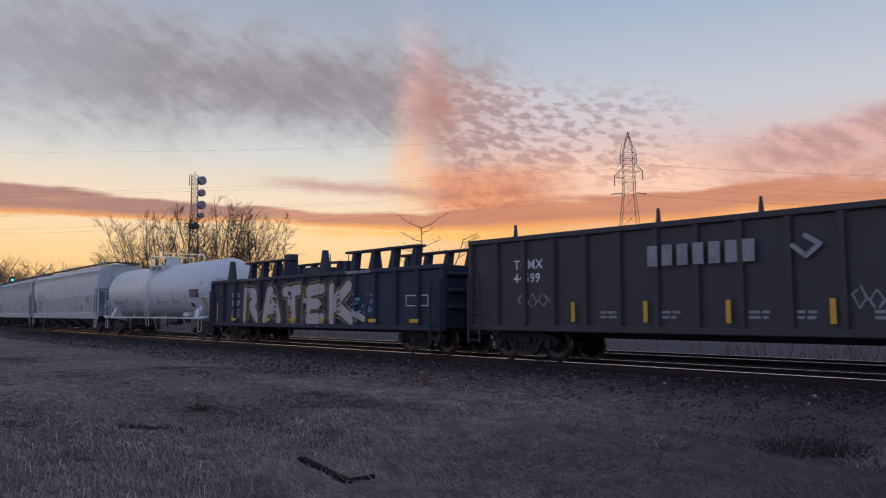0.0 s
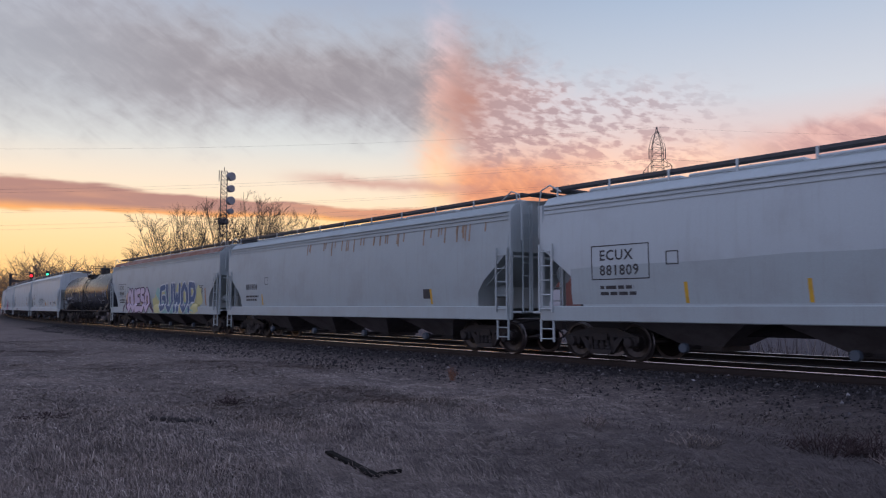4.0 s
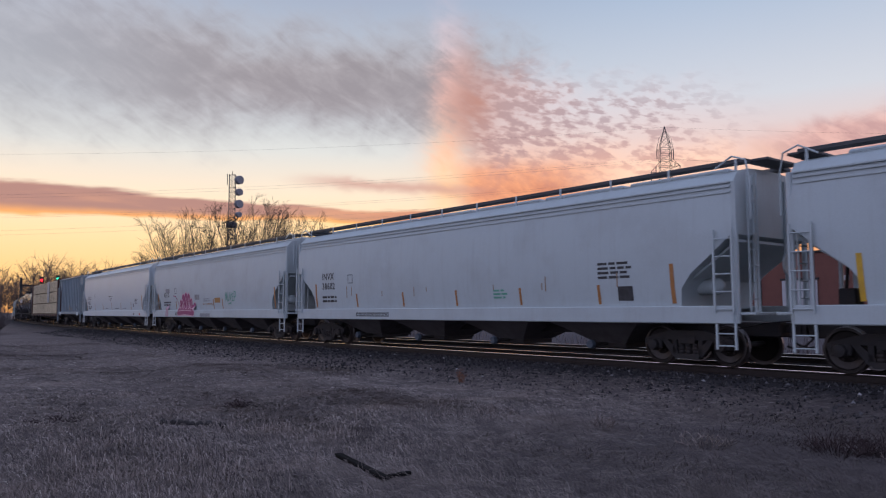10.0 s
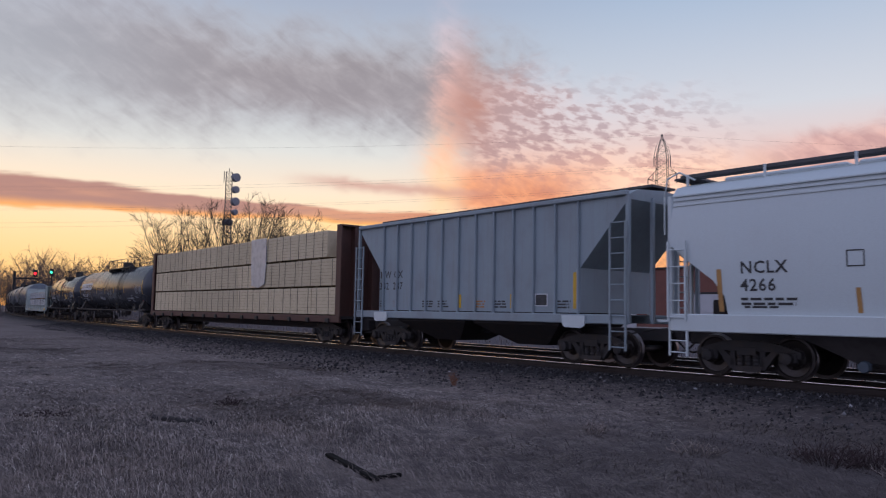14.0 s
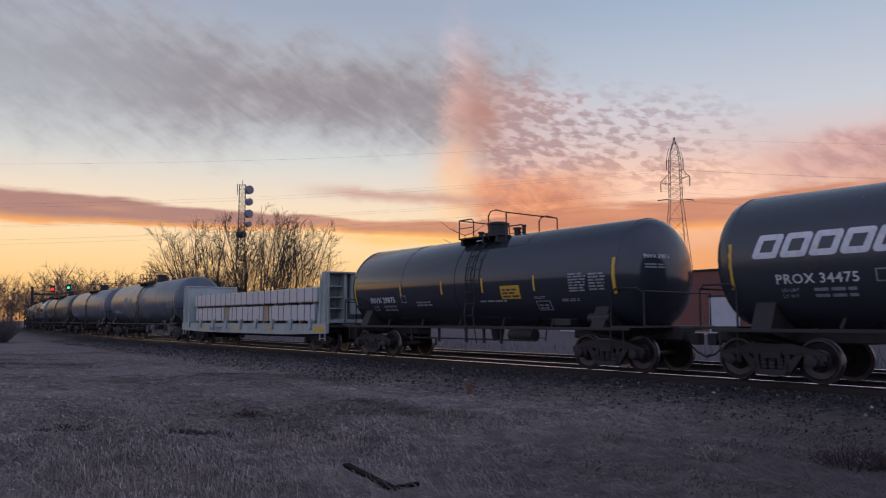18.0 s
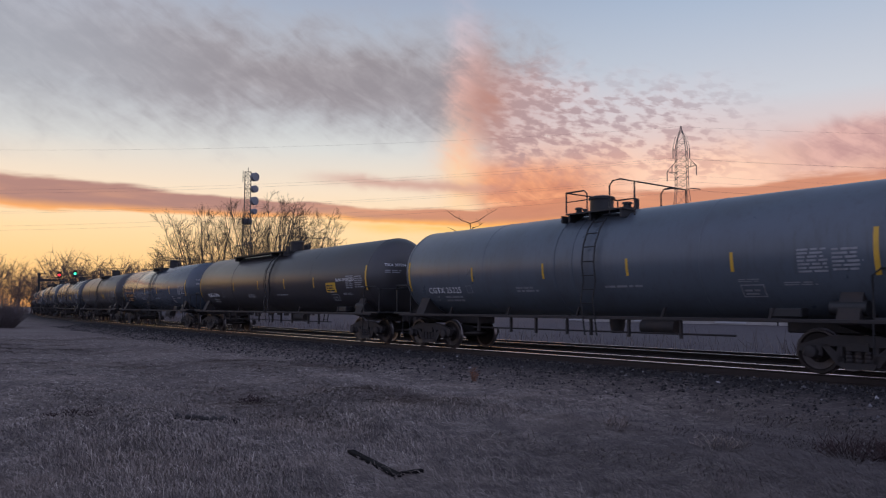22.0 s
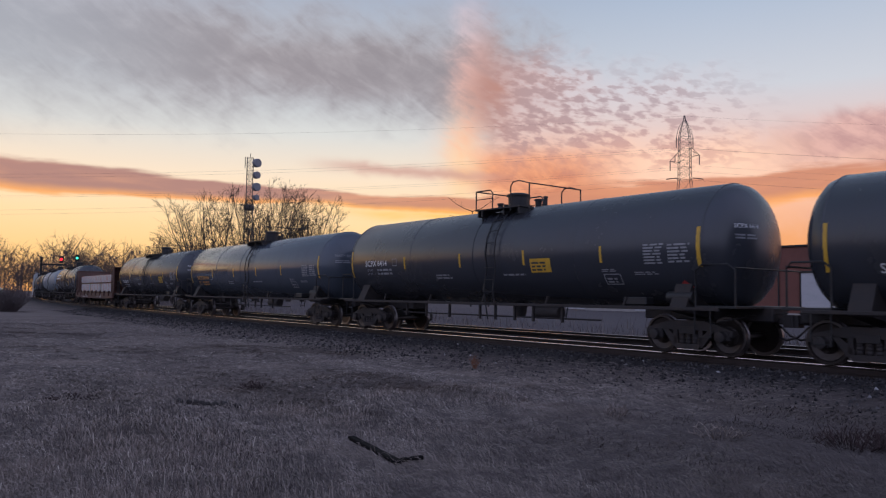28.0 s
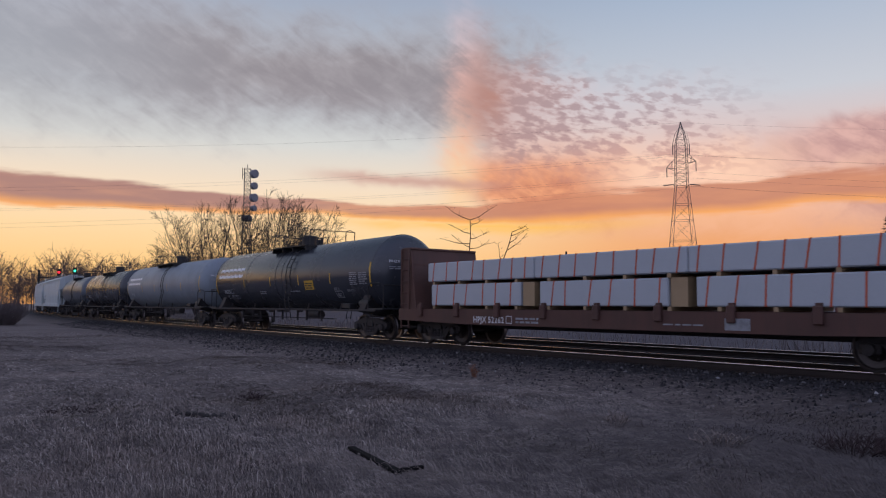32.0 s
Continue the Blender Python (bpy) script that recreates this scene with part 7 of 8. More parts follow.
def crooked_tree(at, height, lean, arms, seed, label):
    """A thin small tree with a few long crooked branches; arms: (height up the trunk, reach, rise)."""
    rnd = random.Random(seed)
    tree = thing("bare_tree", label, "tree", at, 0.0)
    mains = [Vector((lean * height * t + 0.12 * math.sin(t * 9), 0, height * t)) for t in (0, 0.2, 0.4, 0.55, 0.7, 0.85, 1.0)]
    trunk = part("trunk", Shape().tube(mains, 0.10, 6, 0.04), bark, tree)
    for t, reach, rise in arms:
        i = min(int(t * 6), 5)
        p = mains[i].lerp(mains[i + 1], t * 6 - i)
        pts = [p] + [p + Vector((reach * q + rnd.uniform(-0.12, 0.12), rnd.uniform(-0.3, 0.3), rise * q ** 1.3 + rnd.uniform(-0.12, 0.15))) for q in (0.3, 0.6, 1.0)]
        limb = Shape().tube(pts, 0.05, 5, 0.018)
        for k in range(6):
            q = rnd.uniform(0.3, 1.0) * 3
            j = min(int(q), 2)
            c = pts[j].lerp(pts[j + 1], q - j)
            limb.tube([c, c + Vector((rnd.uniform(-0.7, 0.7), rnd.uniform(-0.5, 0.5), rnd.uniform(-0.1, 0.6)))], 0.018, 3, 0.012)
        part("limb", limb, bark, trunk)


crooked_tree(place(1.15, 88), 11.0, 0.0, ((1.0, -3.0, 1.6), (1.0, 3.0, 1.7), (0.92, 1.4, 0.9), (0.84, -2.6, 1.2), (0.78, 2.2, 0.7), (0.72, -3.4, 0.6), (0.68, -2.0, 1.4), (0.66, 2.8, 0.9), (0.6, -3.0, 0.2)), 4, "small crooked leafless tree standing alone behind the line")
crooked_tree(place(2.45, 90), 9.8, 0.30, ((0.75, 2.6, 2.0), (0.85, 1.8, 1.6), (0.95, 2.0, 0.9), (0.6, -0.6, 2.2), (1.0, 1.6, 0.8)), 5, "small leafless tree leaning over behind the line")


def far_woods():
    """The wood on the skyline, leafless: a few shapes of tree, turned and scaled."""
    pr = random.Random(8)
    kinds = []
    for k in range(5):
        sh = Shape()
        sh.tube([(0, 0, 0), (pr.uniform(-.02, .02), 0, 0.3), (pr.uniform(-.05, .05), 0, 0.8)], 0.013, 3, 0.004)
        for b in range(22):
            z0 = pr.uniform(0.18, 0.75)
            a, s = pr.uniform(0, math.tau), pr.uniform(0.12, 0.30)
            tip = Vector((math.cos(a) * s, math.sin(a) * s, min(1.0, z0 + pr.uniform(0.12, 0.34))))
            mid = Vector((tip.x * 0.55, tip.y * 0.55, z0 + (tip.z - z0) * 0.4))
            sh.tube([(0, 0, z0), mid, tip], 0.0042, 3, 0.0018)
            for c in range(9):
                q = mid.lerp(tip, pr.uniform(0, 1))
                sh.tube([q, q + Vector((pr.uniform(-1, 1), pr.uniform(-1, 1), pr.uniform(-0.1, 1.2))) * 0.10], 0.0020, 3, 0.0011)
        tris = [(f[0], f[i], f[i + 1]) for f in sh.f for i in range(1, len(f) - 1)]
        kinds.append((np.array([tuple(v) for v in sh.v]), np.array(tris)))
    vs, fs, base = [], [], 0
    for k in range(360):
        az, dist = pr.uniform(-46, -15.5), pr.uniform(165, 235)
        x, y, z = place(az, dist)
        h = pr.uniform(7.5, 13.0) if k % 3 else pr.uniform(4.0, 7.0)
        v, f = kinds[k % 5]
        t = pr.uniform(0, math.tau)
        c, s = math.cos(t) * h, math.sin(t) * h
        vs.append(np.stack([v[:, 0] * c - v[:, 1] * s + x, v[:, 0] * s + v[:, 1] * c + y, v[:, 2] * h + z], 1))
        fs.append(f + base)
        base += len(v)
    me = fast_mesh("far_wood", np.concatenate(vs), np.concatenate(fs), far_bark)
    tagged(new("far_wood", me), "leafless wood along the horizon", "woods", kind="stuff")


far_woods()


def brick_building():
    """Long low shed with its front along the line, behind a pale yard."""
    (xa, ya, _), (xb, yb, _) = on_line(-30, -38), on_line(15, -38)
    z, w = 0.15, math.hypot(xb - xa, yb - ya)
    b = thing("brick_building", "long low red-brick shed with white shutters across a pale yard", "building", (xa, ya, z), math.degrees(math.atan2(yb - ya, xb - xa)))
    # x runs along the front from the near end, the front faces +y
    part("wall", Shape().box(0, w, -14, 0, 0, 5.15, 0.02), brick_mat, b)
    part("roof", Shape().box(-0.15, w + 0.15, -14.15, 0.12, 5.154, 5.3, 0.02), dark_iron, b)
    part("plinth", Shape().box(0, w, 0.003, 0.06, 0, 0.25, 0.01), concrete, b)
    for x0, x1, top in ((18.3, 20.9, 3.2), (25.2, 27.9, 3.0), (33.5, 36.0, 3.0), (42.0, 44.4, 3.0), (8.5, 11.0, 3.2)):
        sh = part("shutter", Shape().box(x0, x1, 0.062, 0.11, 0.1, top), door_white, b, "white roller shutter")
        for k in range(6):
            part("slat", Shape().box(x0 + 0.03, x1 - 0.03, 0.112, 0.13, 0.2 + k * (top - 0.3) / 6, 0.16 + (k + 1) * (top - 0.3) / 6), door_white, sh)
        part("shutter_frame", Shape().box(x0 - 0.12, x1 + 0.12, 0.062, 0.15, top + 0.01, top + 0.16), dark_iron, sh)
    part("wall_lamp", Shape().box(16.1, 16.5, 0.0, 0.2, 3.1, 3.45, 0.03), door_white, b)
    part("downpipe", Shape().tube([(22.6, 0.07, 0), (22.6, 0.07, 5.1)], 0.06, 6), dark_iron, b)


brick_building()


def conifer(az, dist, top, seed):
    rnd, sh = random.Random(seed), Shape()
    x, y, z = place(az, dist)
    h = top - z
    tree = thing("conifer", "dark evergreen tree behind the brick shed", "tree", (x, y, z), 0, "evergreens behind the shed")
    part("trunk", Shape().tube([(0, 0, 0), (0, 0, h * 0.9)], 0.12, 6, 0.03), bark, tree)
    for k in range(900):
        t = rnd.uniform(0.15, 1.0)
        a, reach = rnd.uniform(0, math.tau), (1.05 - t) * h * 0.26 * rnd.uniform(0.3, 1.0)
        p = Vector((math.cos(a) * reach, math.sin(a) * reach, h * t))
        q = p + Vector((math.cos(a), math.sin(a), rnd.uniform(-0.3, 0.6))) * rnd.uniform(0.15, 0.4)
        e = Vector((-math.sin(a), math.cos(a), rnd.uniform(-0.4, 0.4))) * 0.10
        n = len(sh.v)
        sh.v += [p - e, p + e, q]
        sh.f.append((n, n + 1, n + 2))
    cr = part("crown", sh.mesh("crown", evergreen, 0), evergreen, tree)
    cr["kind"] = "stuff"


evergreen = surface("evergreen_needles", (0.030, 0.042, 0.026), 0.9, amount=0.5, scale=4.0)
for az_, dist_, top_, seed_ in ((29.6, 80, 9.6, 1), (30.7, 86, 8.8, 2), (27.9, 84, 8.2, 3)):
    conifer(az_, dist_, top_, seed_)


def poles():
    for az, dist, el, r in ((-5.6, 95, 4.4, 0.06), (-4.25, 97, 4.35, 0.06)):
        x, y, z = place(az, dist)
        top = EYE_Z + math.tan(radians(el)) * dist
        p = thing("lamp_post", "thin dark steel post beyond the tracks", "post", (x, y, z), 0, "posts beyond the tracks")
        part("shaft", Shape().tube([(0, 0, 0), (0, 0, top - z)], r * 1.5, 6, r), mast_steel, p)
    x, y, z = place(8.35, 92)
    p = thing("utility_pole", "timber utility pole with a short crossarm", "utility pole", (x, y, z), 20)
    top = EYE_Z + math.tan(radians(4.0)) * 92 - z
    part("shaft", Shape().tube([(0, 0, 0), (0, 0, top)], 0.16, 8, 0.11), bark, p)
    part("crossarm", Shape().box(-0.9, 0.9, -0.05, 0.05, top - 0.6, top - 0.48), bark, p)


poles()


def signals():
    for az, dist, h, mat_ in ((-27.55, 150, 7.0, glow("red_signal_lamp", (1.0, 0.02, 0.03), 3.0)), (-26.6, 150, 7.3, glow("green_signal_lamp", (0.03, 0.8, 0.42), 2.2))):
        x, y, z = place(az, dist)
        sg = thing("railway_signal", "railway signal showing a single lit lamp", "signal", (x, y, z), 0, "signals over the line")
        if mat_.name.startswith("red"):
            # hangs from a bracket arm on a stout post beside the line
            part("post", Shape().tube([(-3.6, 0, 0), (-3.6, 0, h + 0.4)], 0.22, 8), dark_iron, sg)
            arm = part("bracket_arm", Shape().box(-3.7, 0.9, -0.25, 0.25, h - 1.05, h - 0.75, 0.02), dark_iron, sg)
            part("arm_railing", Shape().tube([(-3.6, -0.3, h - 0.75), (-3.6, -0.3, h + 0.2), (0.8, -0.3, h + 0.2), (0.8, -0.3, h - 0.75)], 0.04, 5), dark_iron, arm)
        else:
            part("post", Shape().tube([(0, 0, 0), (0, 0, h)], 0.10, 6), dark_iron, sg)
        hd = part("signal_head", Shape().box(-0.35, 0.35, -0.12, 0.12, h - 0.6, h + 0.6, 0.05), dark_iron, sg)
        part("lamp", Shape().lathe([(-0.22, 0.0), (-0.22, 0.20), (-0.12, 0.22)], 14, "y", (0, 0, h)), mat_, hd, "lit signal lamp")


signals()


# Ground cover
def swirl(x, y):
    """The way in which the matted grass lies."""
    return 2.3 + 0.9 * np.sin(x * 0.42 + 1.1 * np.sin(y * 0.37)) + 0.7 * np.sin(y * 0.61 - x * 0.23 + 1.7) + 0.45 * np.sin(x * 1.9 + y * 1.3)


def scatter_grass():
    """Long dead blades, bent over and lying combed in swirls; thin on the ballast's shoulder."""
    rng = np.random.default_rng(11)
    n = 480000
    r = 4.6 * np.exp(rng.random(n) * math.log(52.0 / 4.6))
    az = np.radians(rng.uniform(-36, 36, n))
    x, y = np.sin(az) * r, np.cos(az) * r
    d = line_offset(x, y)
    patch = 0.5 + 0.5 * np.sin(x * 1.7 + np.sin(y * 1.3) * 2) * np.sin(y * 2.1 + 0.7)
    tuft = 0.5 + 0.5 * np.sin(x * 5.1 + 1.3 * np.sin(y * 4.3)) * np.sin(y * 4.7 - x * 1.1)
    lump = 0.5 + 0.5 * np.sin(x * 0.9 + 2.0 * np.sin(y * 0.6)) * np.sin(y * 1.1 + x * 0.4)
    keep = (d > 1.75 + rng.random(n) * 0.9) & (rng.random(n) < 0.55 + 0.45 * patch * (0.35 + 0.65 * tuft))
    keep &= rng.random(n) < np.interp(d + 1.6 * (lump - 0.5), [1.7, 2.5, 3.8, 7.0], [0.15, 0.55, 0.90, 1.0])
    # bare where boards and clods lie
    for xa, ya, xb, yb, gap in ((-1.13, 8.5, -0.50, 7.25, 0.05), (-0.52, 7.4, -0.25, 7.6, 0.03), (-4.2, 11.6, -3.3, 11.7, 0.10)):
        t = np.clip(((x - xa) * (xb - xa) + (y - ya) * (yb - ya)) / ((xb - xa) ** 2 + (yb - ya) ** 2), 0, 1)
        keep &= np.hypot(x - xa - t * (xb - xa), y - ya - t * (yb - ya)) > gap
    x, y, r, tuft, lump = x[keep], y[keep], r[keep], tuft[keep], lump[keep]
    n = len(x)
    z = ground_z(x, y)
    size = np.clip(r / 8.0, 0.7, 4.0)
    way = swirl(x, y) + rng.normal(0, 1, n) * np.interp(x, [-6, -1], [1.1, 0.5])
    far = np.clip((r - 7.0) / 14.0, 0.0, 1.0)
    length = rng.uniform(0.06, 0.21, n) * size ** 0.3 * np.interp(x, [-6, -1], [0.7, 1.0])
    rise = (rng.uniform(0.02, 0.075, n) + 0.14 * tuft * lump * rng.random(n)) * (1 - 0.6 * far)
    up = rng.random(n) < 0.06 * (1 - far)
    rise[up] *= 2.0
    curl = rng.normal(0, 1.1, n)
    w = rng.uniform(0.0017, 0.0040, n) * np.clip(r / 8.0, 0.7, 3.6)
    v = np.empty((n, 9, 3))
    cx, cy = x.copy(), y.copy()
    for k in range(5):
        t = k / 4
        a = way + curl * (t - 0.5)
        ux, uy = np.cos(a), np.sin(a)
        if k:
            cx, cy = cx + ux * length / 4, cy + uy * length / 4
        h = z - 0.01 + rise * np.sin(np.pi * (0.12 + 0.68 * t) ** 0.8)
        if k < 4:
            ww = w * (1 - 0.55 * t)
            v[:, 2 * k] = np.stack([cx - uy * ww, cy + ux * ww, h], 1)
            v[:, 2 * k + 1] = np.stack([cx + uy * ww, cy - ux * ww, h + ww * 0.6], 1)
        else:
            v[:, 8] = np.stack([cx, cy, h], 1)
    b = np.arange(n)[:, None] * 9
    tris = [(0, 1, 3), (0, 3, 2), (2, 3, 5), (2, 5, 4), (4, 5, 7), (4, 7, 6), (6, 7, 8)]
    f = np.concatenate([b + np.array([q]) for q in tris])
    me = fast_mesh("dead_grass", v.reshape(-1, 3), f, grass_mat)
    tagged(new("dead_grass", me), "matted straw-coloured dead grass", "grass", kind="stuff")


def island_material(name, stops, rough, mottled_and_shaded=False):
    """Each loose piece takes its own shade; clumps weather together, darken near the line and carry painted shade at
    the right.
    """
    mt = bpy.data.materials.new(name)
    mt.use_nodes = True
    g = Nodes(mt.node_tree)
    rnd = g.node("ShaderNodeNewGeometry").outputs["Random Per Island"]
    b = g.node("ShaderNodeBsdfPrincipled")
    c = g.ramp(rnd, stops)
    if mottled_and_shaded:
        co = g.node("ShaderNodeTexCoord").outputs["Object"]
        c = g.mix(g.step(g.noise(co, 2.6, 4.0, 0.6), 0.42, 0.62, 0.0, 0.55), c, (0.062, 0.050, 0.048))
        c = g.mix(g.step(g.noise(co, 0.5, 3.0, 0.5), 0.45, 0.7, 0.0, 0.35), c, (0.30, 0.235, 0.20))
        sep = g.node("ShaderNodeSeparateXYZ")
        g.put(sep.inputs[0], co)
        dx, dy = g.m("SUBTRACT", sep.outputs[0], CX), g.m("SUBTRACT", sep.outputs[1], CY)
        d = g.m("SUBTRACT", g.m("SQRT", g.m("ADD", g.m("MULTIPLY", dx, dx), g.m("MULTIPLY", dy, dy))), 1.0 / abs(BEND))
        c = g.mix(g.step(d, 5.0, 1.8, 0.0, 0.48), c, (0.055, 0.047, 0.052))
        # shade of the dim right foreground, painted into the blade colour
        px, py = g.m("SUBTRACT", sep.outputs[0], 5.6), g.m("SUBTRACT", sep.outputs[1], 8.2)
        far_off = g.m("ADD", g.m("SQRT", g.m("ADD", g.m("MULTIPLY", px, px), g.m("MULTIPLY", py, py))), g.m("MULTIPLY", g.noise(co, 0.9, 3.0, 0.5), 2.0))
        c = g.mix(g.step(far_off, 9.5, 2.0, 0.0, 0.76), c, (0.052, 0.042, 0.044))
    g.put(b.inputs["Base Color"], c)
    b.inputs["Roughness"].default_value = rough
    b.inputs["Specular IOR Level"].default_value = 0.25
    g.put(g.node("ShaderNodeOutputMaterial").inputs[0], b.outputs[0])
    return mt


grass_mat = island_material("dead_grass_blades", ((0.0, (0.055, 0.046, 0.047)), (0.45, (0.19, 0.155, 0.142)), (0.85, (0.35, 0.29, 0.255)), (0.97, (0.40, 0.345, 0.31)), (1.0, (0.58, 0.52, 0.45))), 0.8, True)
stone_mat = island_material("ballast_stone", ((0.0, (0.012, 0.011, 0.012)), (0.65, (0.034, 0.031, 0.033)), (0.95, (0.070, 0.066, 0.068)), (0.985, (0.11, 0.105, 0.11)), (1.0, (0.34, 0.33, 0.34))), 0.8)
scatter_grass()


def scatter_ballast():
    rng = np.random.default_rng(21)
    n = 26000
    s = -38 + 75 * rng.random(n) ** 1.2
    d = np.concatenate([rng.uniform(0.9, 4.6, int(n * 0.85)), rng.uniform(-3.5, -1.0, n - int(n * 0.85))])
    a = A0 + BEND * s
    x = X0 + (np.cos(a) - math.cos(A0)) / BEND - np.cos(a) * d
    y = Y0 + (np.sin(a) - math.sin(A0)) / BEND - np.sin(a) * d
    keep = rng.random(n) < np.interp(d, [1.7, 2.5, 4.6], [1.0, 0.55, 0.08])
    x, y = x[keep], y[keep]
    n = len(x)
    z = ground_z(x, y)
    base = np.array([(1, 0, 0), (-1, 0, 0), (0, 1, 0), (0, -1, 0), (0, 0, 1), (0, 0, -1), ], dtype=float)
    v = base[None] * rng.uniform(0.55, 1.25, (n, 6, 1)) * rng.uniform(0.022, 0.05, (n, 1, 1))
    v += rng.normal(0, 0.006, (n, 6, 3))
    t = rng.uniform(0, math.tau, n)
    c, sn = np.cos(t)[:, None], np.sin(t)[:, None]
    vx, vy = v[..., 0] * c - v[..., 1] * sn, v[..., 0] * sn + v[..., 1] * c
    v = np.stack([vx + x[:, None], vy + y[:, None], v[..., 2] + z[:, None] + 0.012], 2)
    tri = np.array([(0, 2, 4), (2, 1, 4), (1, 3, 4), (3, 0, 4), (2, 0, 5), (1, 2, 5), (3, 1, 5), (0, 3, 5)])
    f = (np.arange(n)[:, None, None] * 6 + tri[None]).reshape(-1, 3)
    me = fast_mesh("ballast_stones", v.reshape(-1, 3), f, stone_mat)
    tagged(new("ballast_stones", me), "loose crushed-stone ballast beside the rails", "ballast", kind="stuff")


scatter_ballast()


def yard_stalks():
    """Tall dry stalks along the far side of the tracks, before the yard."""
    rng = np.random.default_rng(31)
    n = 15000
    s = -40 + 150 * rng.random(n)
    d = -8.2 - 9.0 * rng.random(n) ** 1.7
    a = A0 + BEND * s
    x = X0 + (np.cos(a) - math.cos(A0)) / BEND - np.cos(a) * d
    y = Y0 + (np.sin(a) - math.sin(A0)) / BEND - np.sin(a) * d
    keep = rng.random(n) < 0.25 + 0.75 * (0.5 + 0.5 * np.sin(s * 0.9 + np.sin(s * 0.37) * 3)) ** 2
    x, y = x[keep], y[keep]
    n = len(x)
    z = ground_z(x, y)
    h = rng.uniform(0.15, 0.95, n)
    w = rng.uniform(0.008, 0.018, n)
    lx, ly = rng.normal(0, 0.22, n), rng.normal(0, 0.22, n)
    t = rng.uniform(0, math.pi, n)
    cx, cy = np.cos(t) * w, np.sin(t) * w
    v = np.empty((n, 4, 3))
    v[:, 0] = np.stack([x - cx, y - cy, z - 0.02], 1)
    v[:, 1] = np.stack([x + cx, y + cy, z - 0.02], 1)
    v[:, 2] = np.stack([x + lx + cx * 0.4, y + ly + cy * 0.4, z + h], 1)
    v[:, 3] = np.stack([x + lx - cx * 0.4, y + ly - cy * 0.4, z + h], 1)
    me = fast_mesh("dry_stalks", v.reshape(-1, 3), np.arange(n * 4).reshape(-1, 4), grass_mat)
    tagged(new("dry_stalks", me), "dry standing weeds along the far side of the tracks", "weeds", kind="stuff")


yard_stalks()


plank_mat = surface("rotten_dark_plank", (0.009, 0.008, 0.008), 0.95, second=(0.025, 0.021, 0.02), amount=0.5, scale=6.0, spec=0.1)
clod_mat = surface("dark_earth_clod", (0.035, 0.030, 0.029), 0.95, second=(0.07, 0.06, 0.055), amount=0.5, scale=9.0, bump=0.6)
stalk_mat = surface("reddish_dead_stalk", (0.040, 0.022, 0.022), 0.9, amount=0.5, scale=6.0)
rust_stalk = surface("rust_red_weed", (0.20, 0.085, 0.045), 0.9, amount=0.4, scale=6.0)


thicket_mat = surface("grey_brown_thicket", (0.13, 0.105, 0.105), 0.9, amount=0.4, scale=3.0)


def plank(a, b, wide, label):
    (xa, ya), (xb, yb) = a, b
    z = max(point_z(xa, ya), point_z(xb, yb))
    l = math.hypot(xb - xa, yb - ya)
    sh = Shape().box(0, l, -wide / 2, wide / 2, 0.0, 0.04, 0.008)
    solo("plank", sh, plank_mat, label, "plank", (xa, ya, z + 0.03), math.degrees(math.atan2(yb - ya, xb - xa)))


plank((-1.13, 8.5), (-0.52, 7.3), 0.085, "dark rotten plank lying in the dead grass")
plank((-0.50, 7.4), (-0.30, 7.55), 0.05, "short broken board beside a longer plank")


def clods():
    rnd = random.Random(6)
    for k in range(11):
        t = k / 10
        x, y = -4.2 + 0.9 * t + rnd.uniform(-0.05, 0.05), 11.6 + 0.1 * t + rnd.uniform(-0.06, 0.06)
        r = rnd.uniform(0.03, 0.07)
        sh = Shape().lathe([(-0.06, r * 0.9), (0.02, r), (r * 0.7, r * 0.8), (r * 1.0, r * 0.4), (r * 1.05, 0.0)], 9, "z")
        sh.v = [Vector(v) * (1 + 0.35 * noise.noise(Vector(v) * 14 + Vector((k * 3.0, 0, 0)))) for v in sh.v]
        solo("earth_clod", sh, clod_mat, "dark clod of turned earth in the grass", "clod", (x, y, point_z(x, y) + 0.02), 0, "row of earth clods")


clods()


def weed(name, x, y, height, spread, count, material, label, category, seed):
    """Upright dead stalks that fork, standing in the grass."""
    rnd, sh = random.Random(seed), Shape()
    for k in range(count):
        a, s = rnd.uniform(0, math.tau), spread * math.sqrt(rnd.random())
        p = Vector((math.cos(a) * s * 0.5, math.sin(a) * s * 0.5, -0.03))
        h = height * rnd.uniform(0.55, 1.0) * (1.1 - 0.5 * s / max(spread, 0.01))
        tip = p + Vector((math.cos(a) * s * 0.7, math.sin(a) * s * 0.7, h))
        mid = p.lerp(tip, 0.5) + Vector((rnd.uniform(-0.03, 0.03), rnd.uniform(-0.03, 0.03), 0.02))
        sh.tube([p, mid, tip], 0.005 + height * 0.004, 3, 0.002 + height * 0.0015)
        for c in range(4):
            q = mid.lerp(tip, rnd.uniform(-0.4, 1.0))
            sh.tube([q, q + Vector((rnd.uniform(-1, 1), rnd.uniform(-1, 1), rnd.uniform(0.1, 1.2))) * height * 0.22], 0.004 + height * 0.002, 3, 0.002)
    solo(name, sh.mesh(name, material, 0), material, label, category, (x, y, point_z(x, y)))


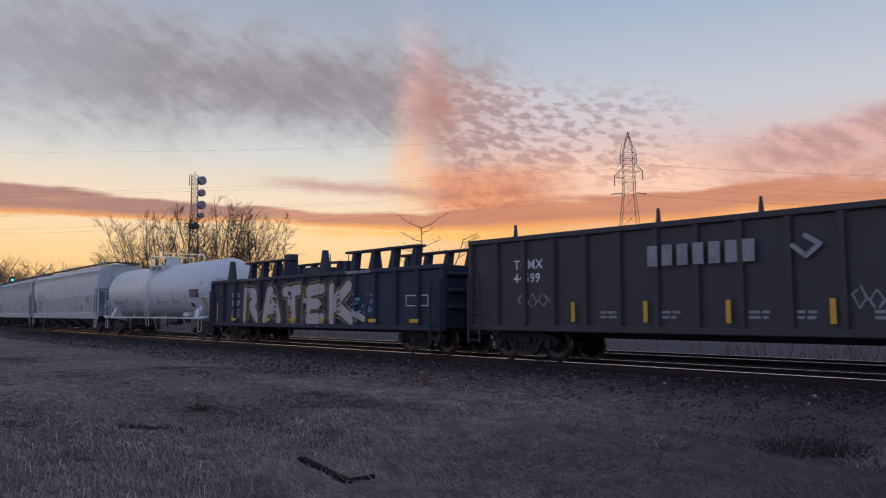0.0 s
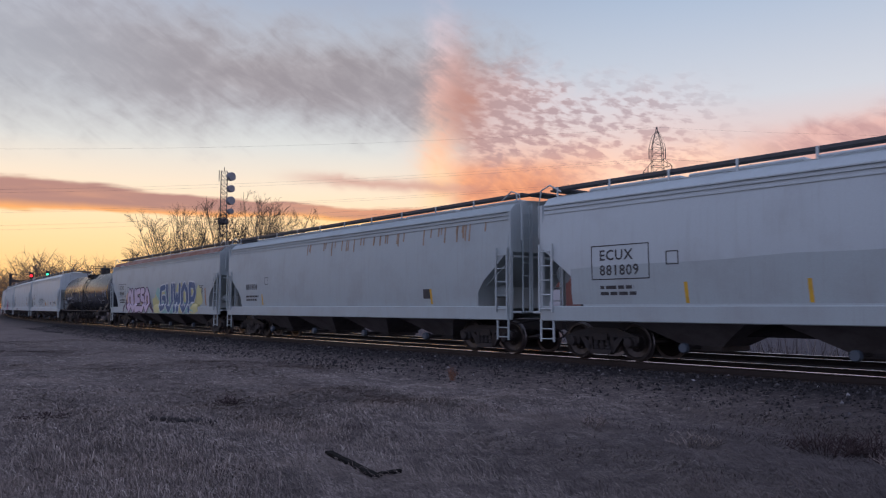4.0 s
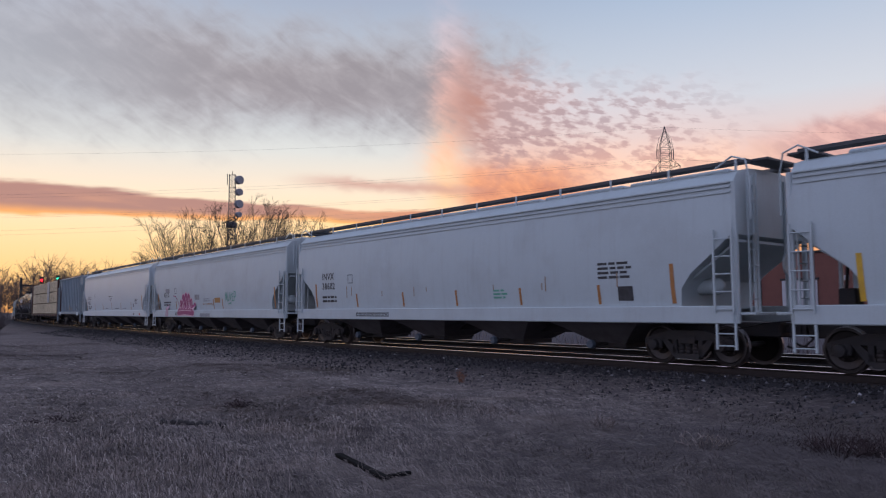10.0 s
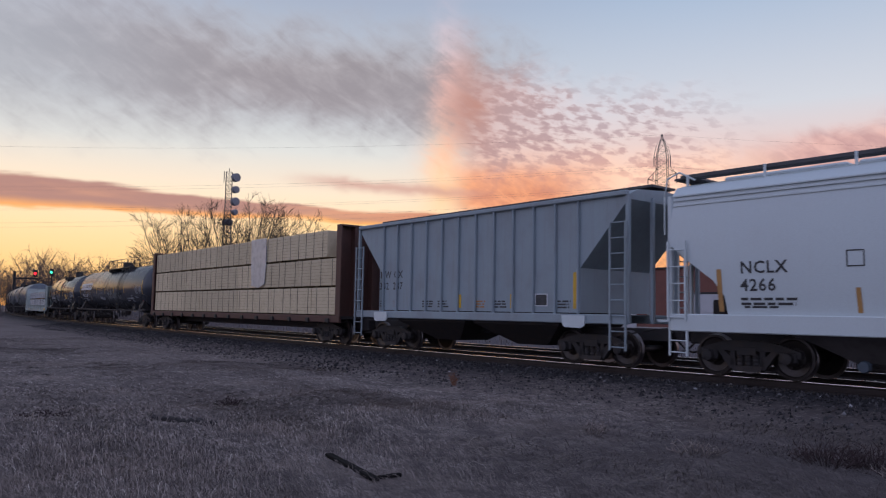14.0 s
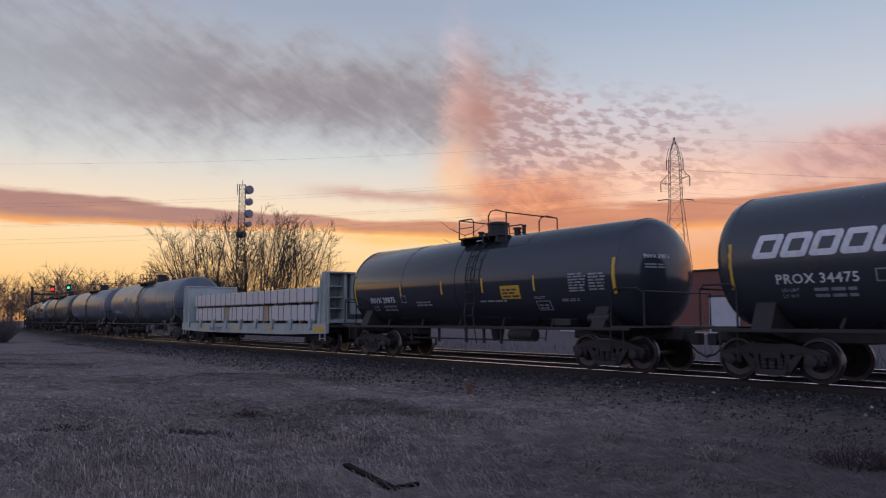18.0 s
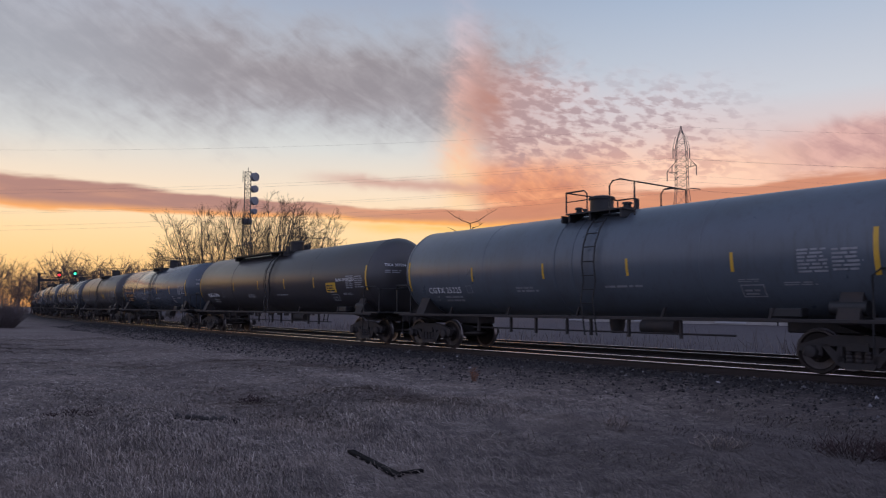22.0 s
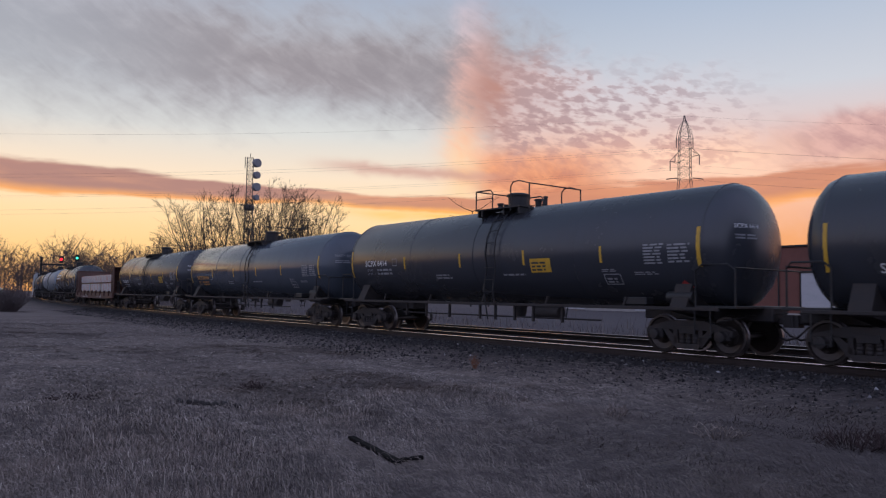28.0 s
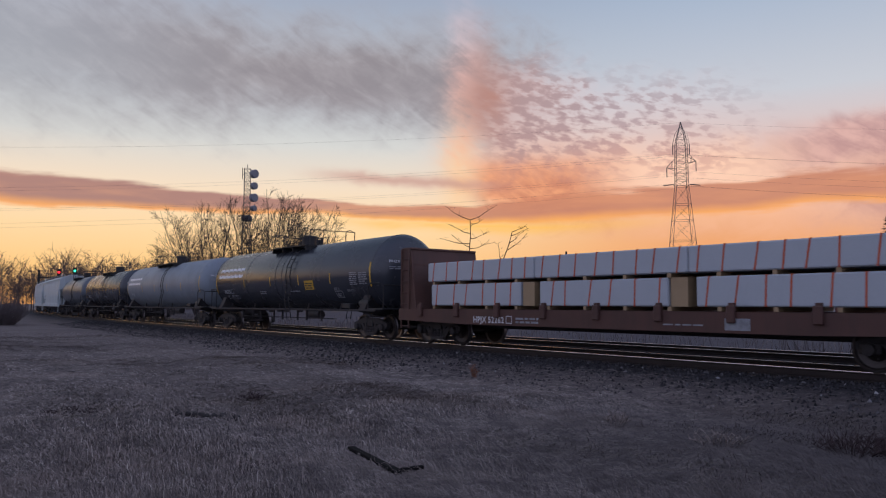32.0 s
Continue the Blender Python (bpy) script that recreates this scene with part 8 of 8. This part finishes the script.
weed("dead_bush", 4.55, 8.9, 0.36, 0.42, 70, stalk_mat, "low dark reddish bush of dead stalks", "bush", 1)
weed("dead_bush", 5.15, 9.0, 0.40, 0.40, 60, stalk_mat, "low dark reddish bush of dead stalks", "bush", 2)
weed("dead_bush", 5.0, 8.2, 0.22, 0.35, 34, stalk_mat, "low dark reddish bush of dead stalks", "bush", 9)
weed("dead_weed", 4.9, 7.7, 0.34, 0.40, 60, grass_mat, "upright tuft of dead grass blades", "grass tuft", 10)
weed("dead_weed", 3.0, 8.8, 0.26, 0.30, 40, grass_mat, "upright tuft of dead grass blades", "grass tuft", 11)
weed("dead_weed", 0.9, 12.4, 0.24, 0.35, 40, grass_mat, "upright tuft of dead grass blades", "grass tuft", 12)
weed("dead_weed", 0.5, 19.5, 0.45, 0.10, 16, rust_stalk, "rust-red dead weed standing by the ballast", "weed", 3)
weed("dead_weed", -3.7, 14.1, 0.22, 0.22, 40, stalk_mat, "small dark clump of dead weeds", "weed", 4)
weed("dead_weed", -5.6, 11.2, 0.16, 0.35, 40, stalk_mat, "small dark clump of dead weeds", "weed", 5)
weed("dead_weed", -1.9, 7.4, 0.14, 0.25, 30, stalk_mat, "small dark clump of dead weeds", "weed", 6)
weed("dead_weed", 2.2, 10.6, 0.30, 0.25, 30, grass_mat, "upright tuft of dead grass blades", "grass tuft", 7)
weed("thicket", *place(-30.7, 72)[:2], 2.7, 1.7, 420, thicket_mat, "grey leafless thicket at the field's edge", "bush", 8)


def parked_van(az, dist, turn, paint, label):
    x, y, z = place(az, dist)
    van = thing("parked_van", label, "van", (x, y, z), turn, "vans parked beside the field")
    prof = [(-2.3, 0.35), (2.35, 0.35), (2.45, 0.75), (2.3, 1.05), (1.6, 1.2), (0.95, 1.95), (0.7, 2.05), (-2.15, 2.05), (-2.35, 1.8)]
    part("body", Shape().prism(prof, -0.9, 0.9), paint, van)
    for y0, y1 in ((-0.906, -0.901), (0.901, 0.906)):
        part("side_window", Shape().prism([(0.25, 1.25), (1.4, 1.25), (0.9, 1.85), (0.25, 1.85)], y0, y1), dark_glass, van)
    part("windscreen", Shape().prism([(1.58, 1.26), (1.62, 1.26), (1.0, 1.92), (0.96, 1.92)], -0.8, 0.8), dark_glass, van)
    for wx in (-1.45, 1.5):
        for sy in (-1, 1):
            wh = part("wheel", Shape().lathe([(sy * 0.70, 0.0), (sy * 0.70, 0.33), (sy * 0.91, 0.33), (sy * 0.92, 0.2), (sy * 0.92, 0.0)], 18, "y", (wx, 0, 0.33)), dark_iron, van)
            part("rim", Shape().lathe([(sy * 0.922, 0.0), (sy * 0.922, 0.19), (sy * 0.93, 0.18), (sy * 0.93, 0.0)], 14, "y", (wx, 0, 0.33)), bare_steel, wh)


dark_glass = surface("dark_window_glass", (0.02, 0.022, 0.026), 0.12, amount=0.1, bump=0.0)
parked_van(-31.6, 84, 25, clean_white, "pale van parked at the edge of the field")


def motions():
    for i, car in enumerate(TRAIN):
        mid = (JOINTS[i] + JOINTS[i + 1]) / 2 + SLACK.get(i, 0.0)
        rows = []
        for k in range(33):
            s = mid - SPEED * k - GAIN * k * k
            rows.append((float(k), pose(*on_line(s), 0, 0, math.degrees(A0 + BEND * s) - 90)))
        walk(car, rows)
    # wheels roll without slipping; every wheelset turns alike
    for x, wheels in AXLES.items():
        rows = [(k / FPS, pose(x, 0, 0.457, 0, math.degrees(SPEED * k / FPS + GAIN * (k / FPS) ** 2) / 0.457, 0)) for k in range(32 * FPS + 1)]
        walk(wheels[0], rows)
        keys = wheels[0].animation_data
        for w in wheels[1:]:
            w.rotation_mode = "QUATERNION"
            own = w.animation_data_create()
            own.action = keys.action
            own.action_slot = keys.action_slot


motions()
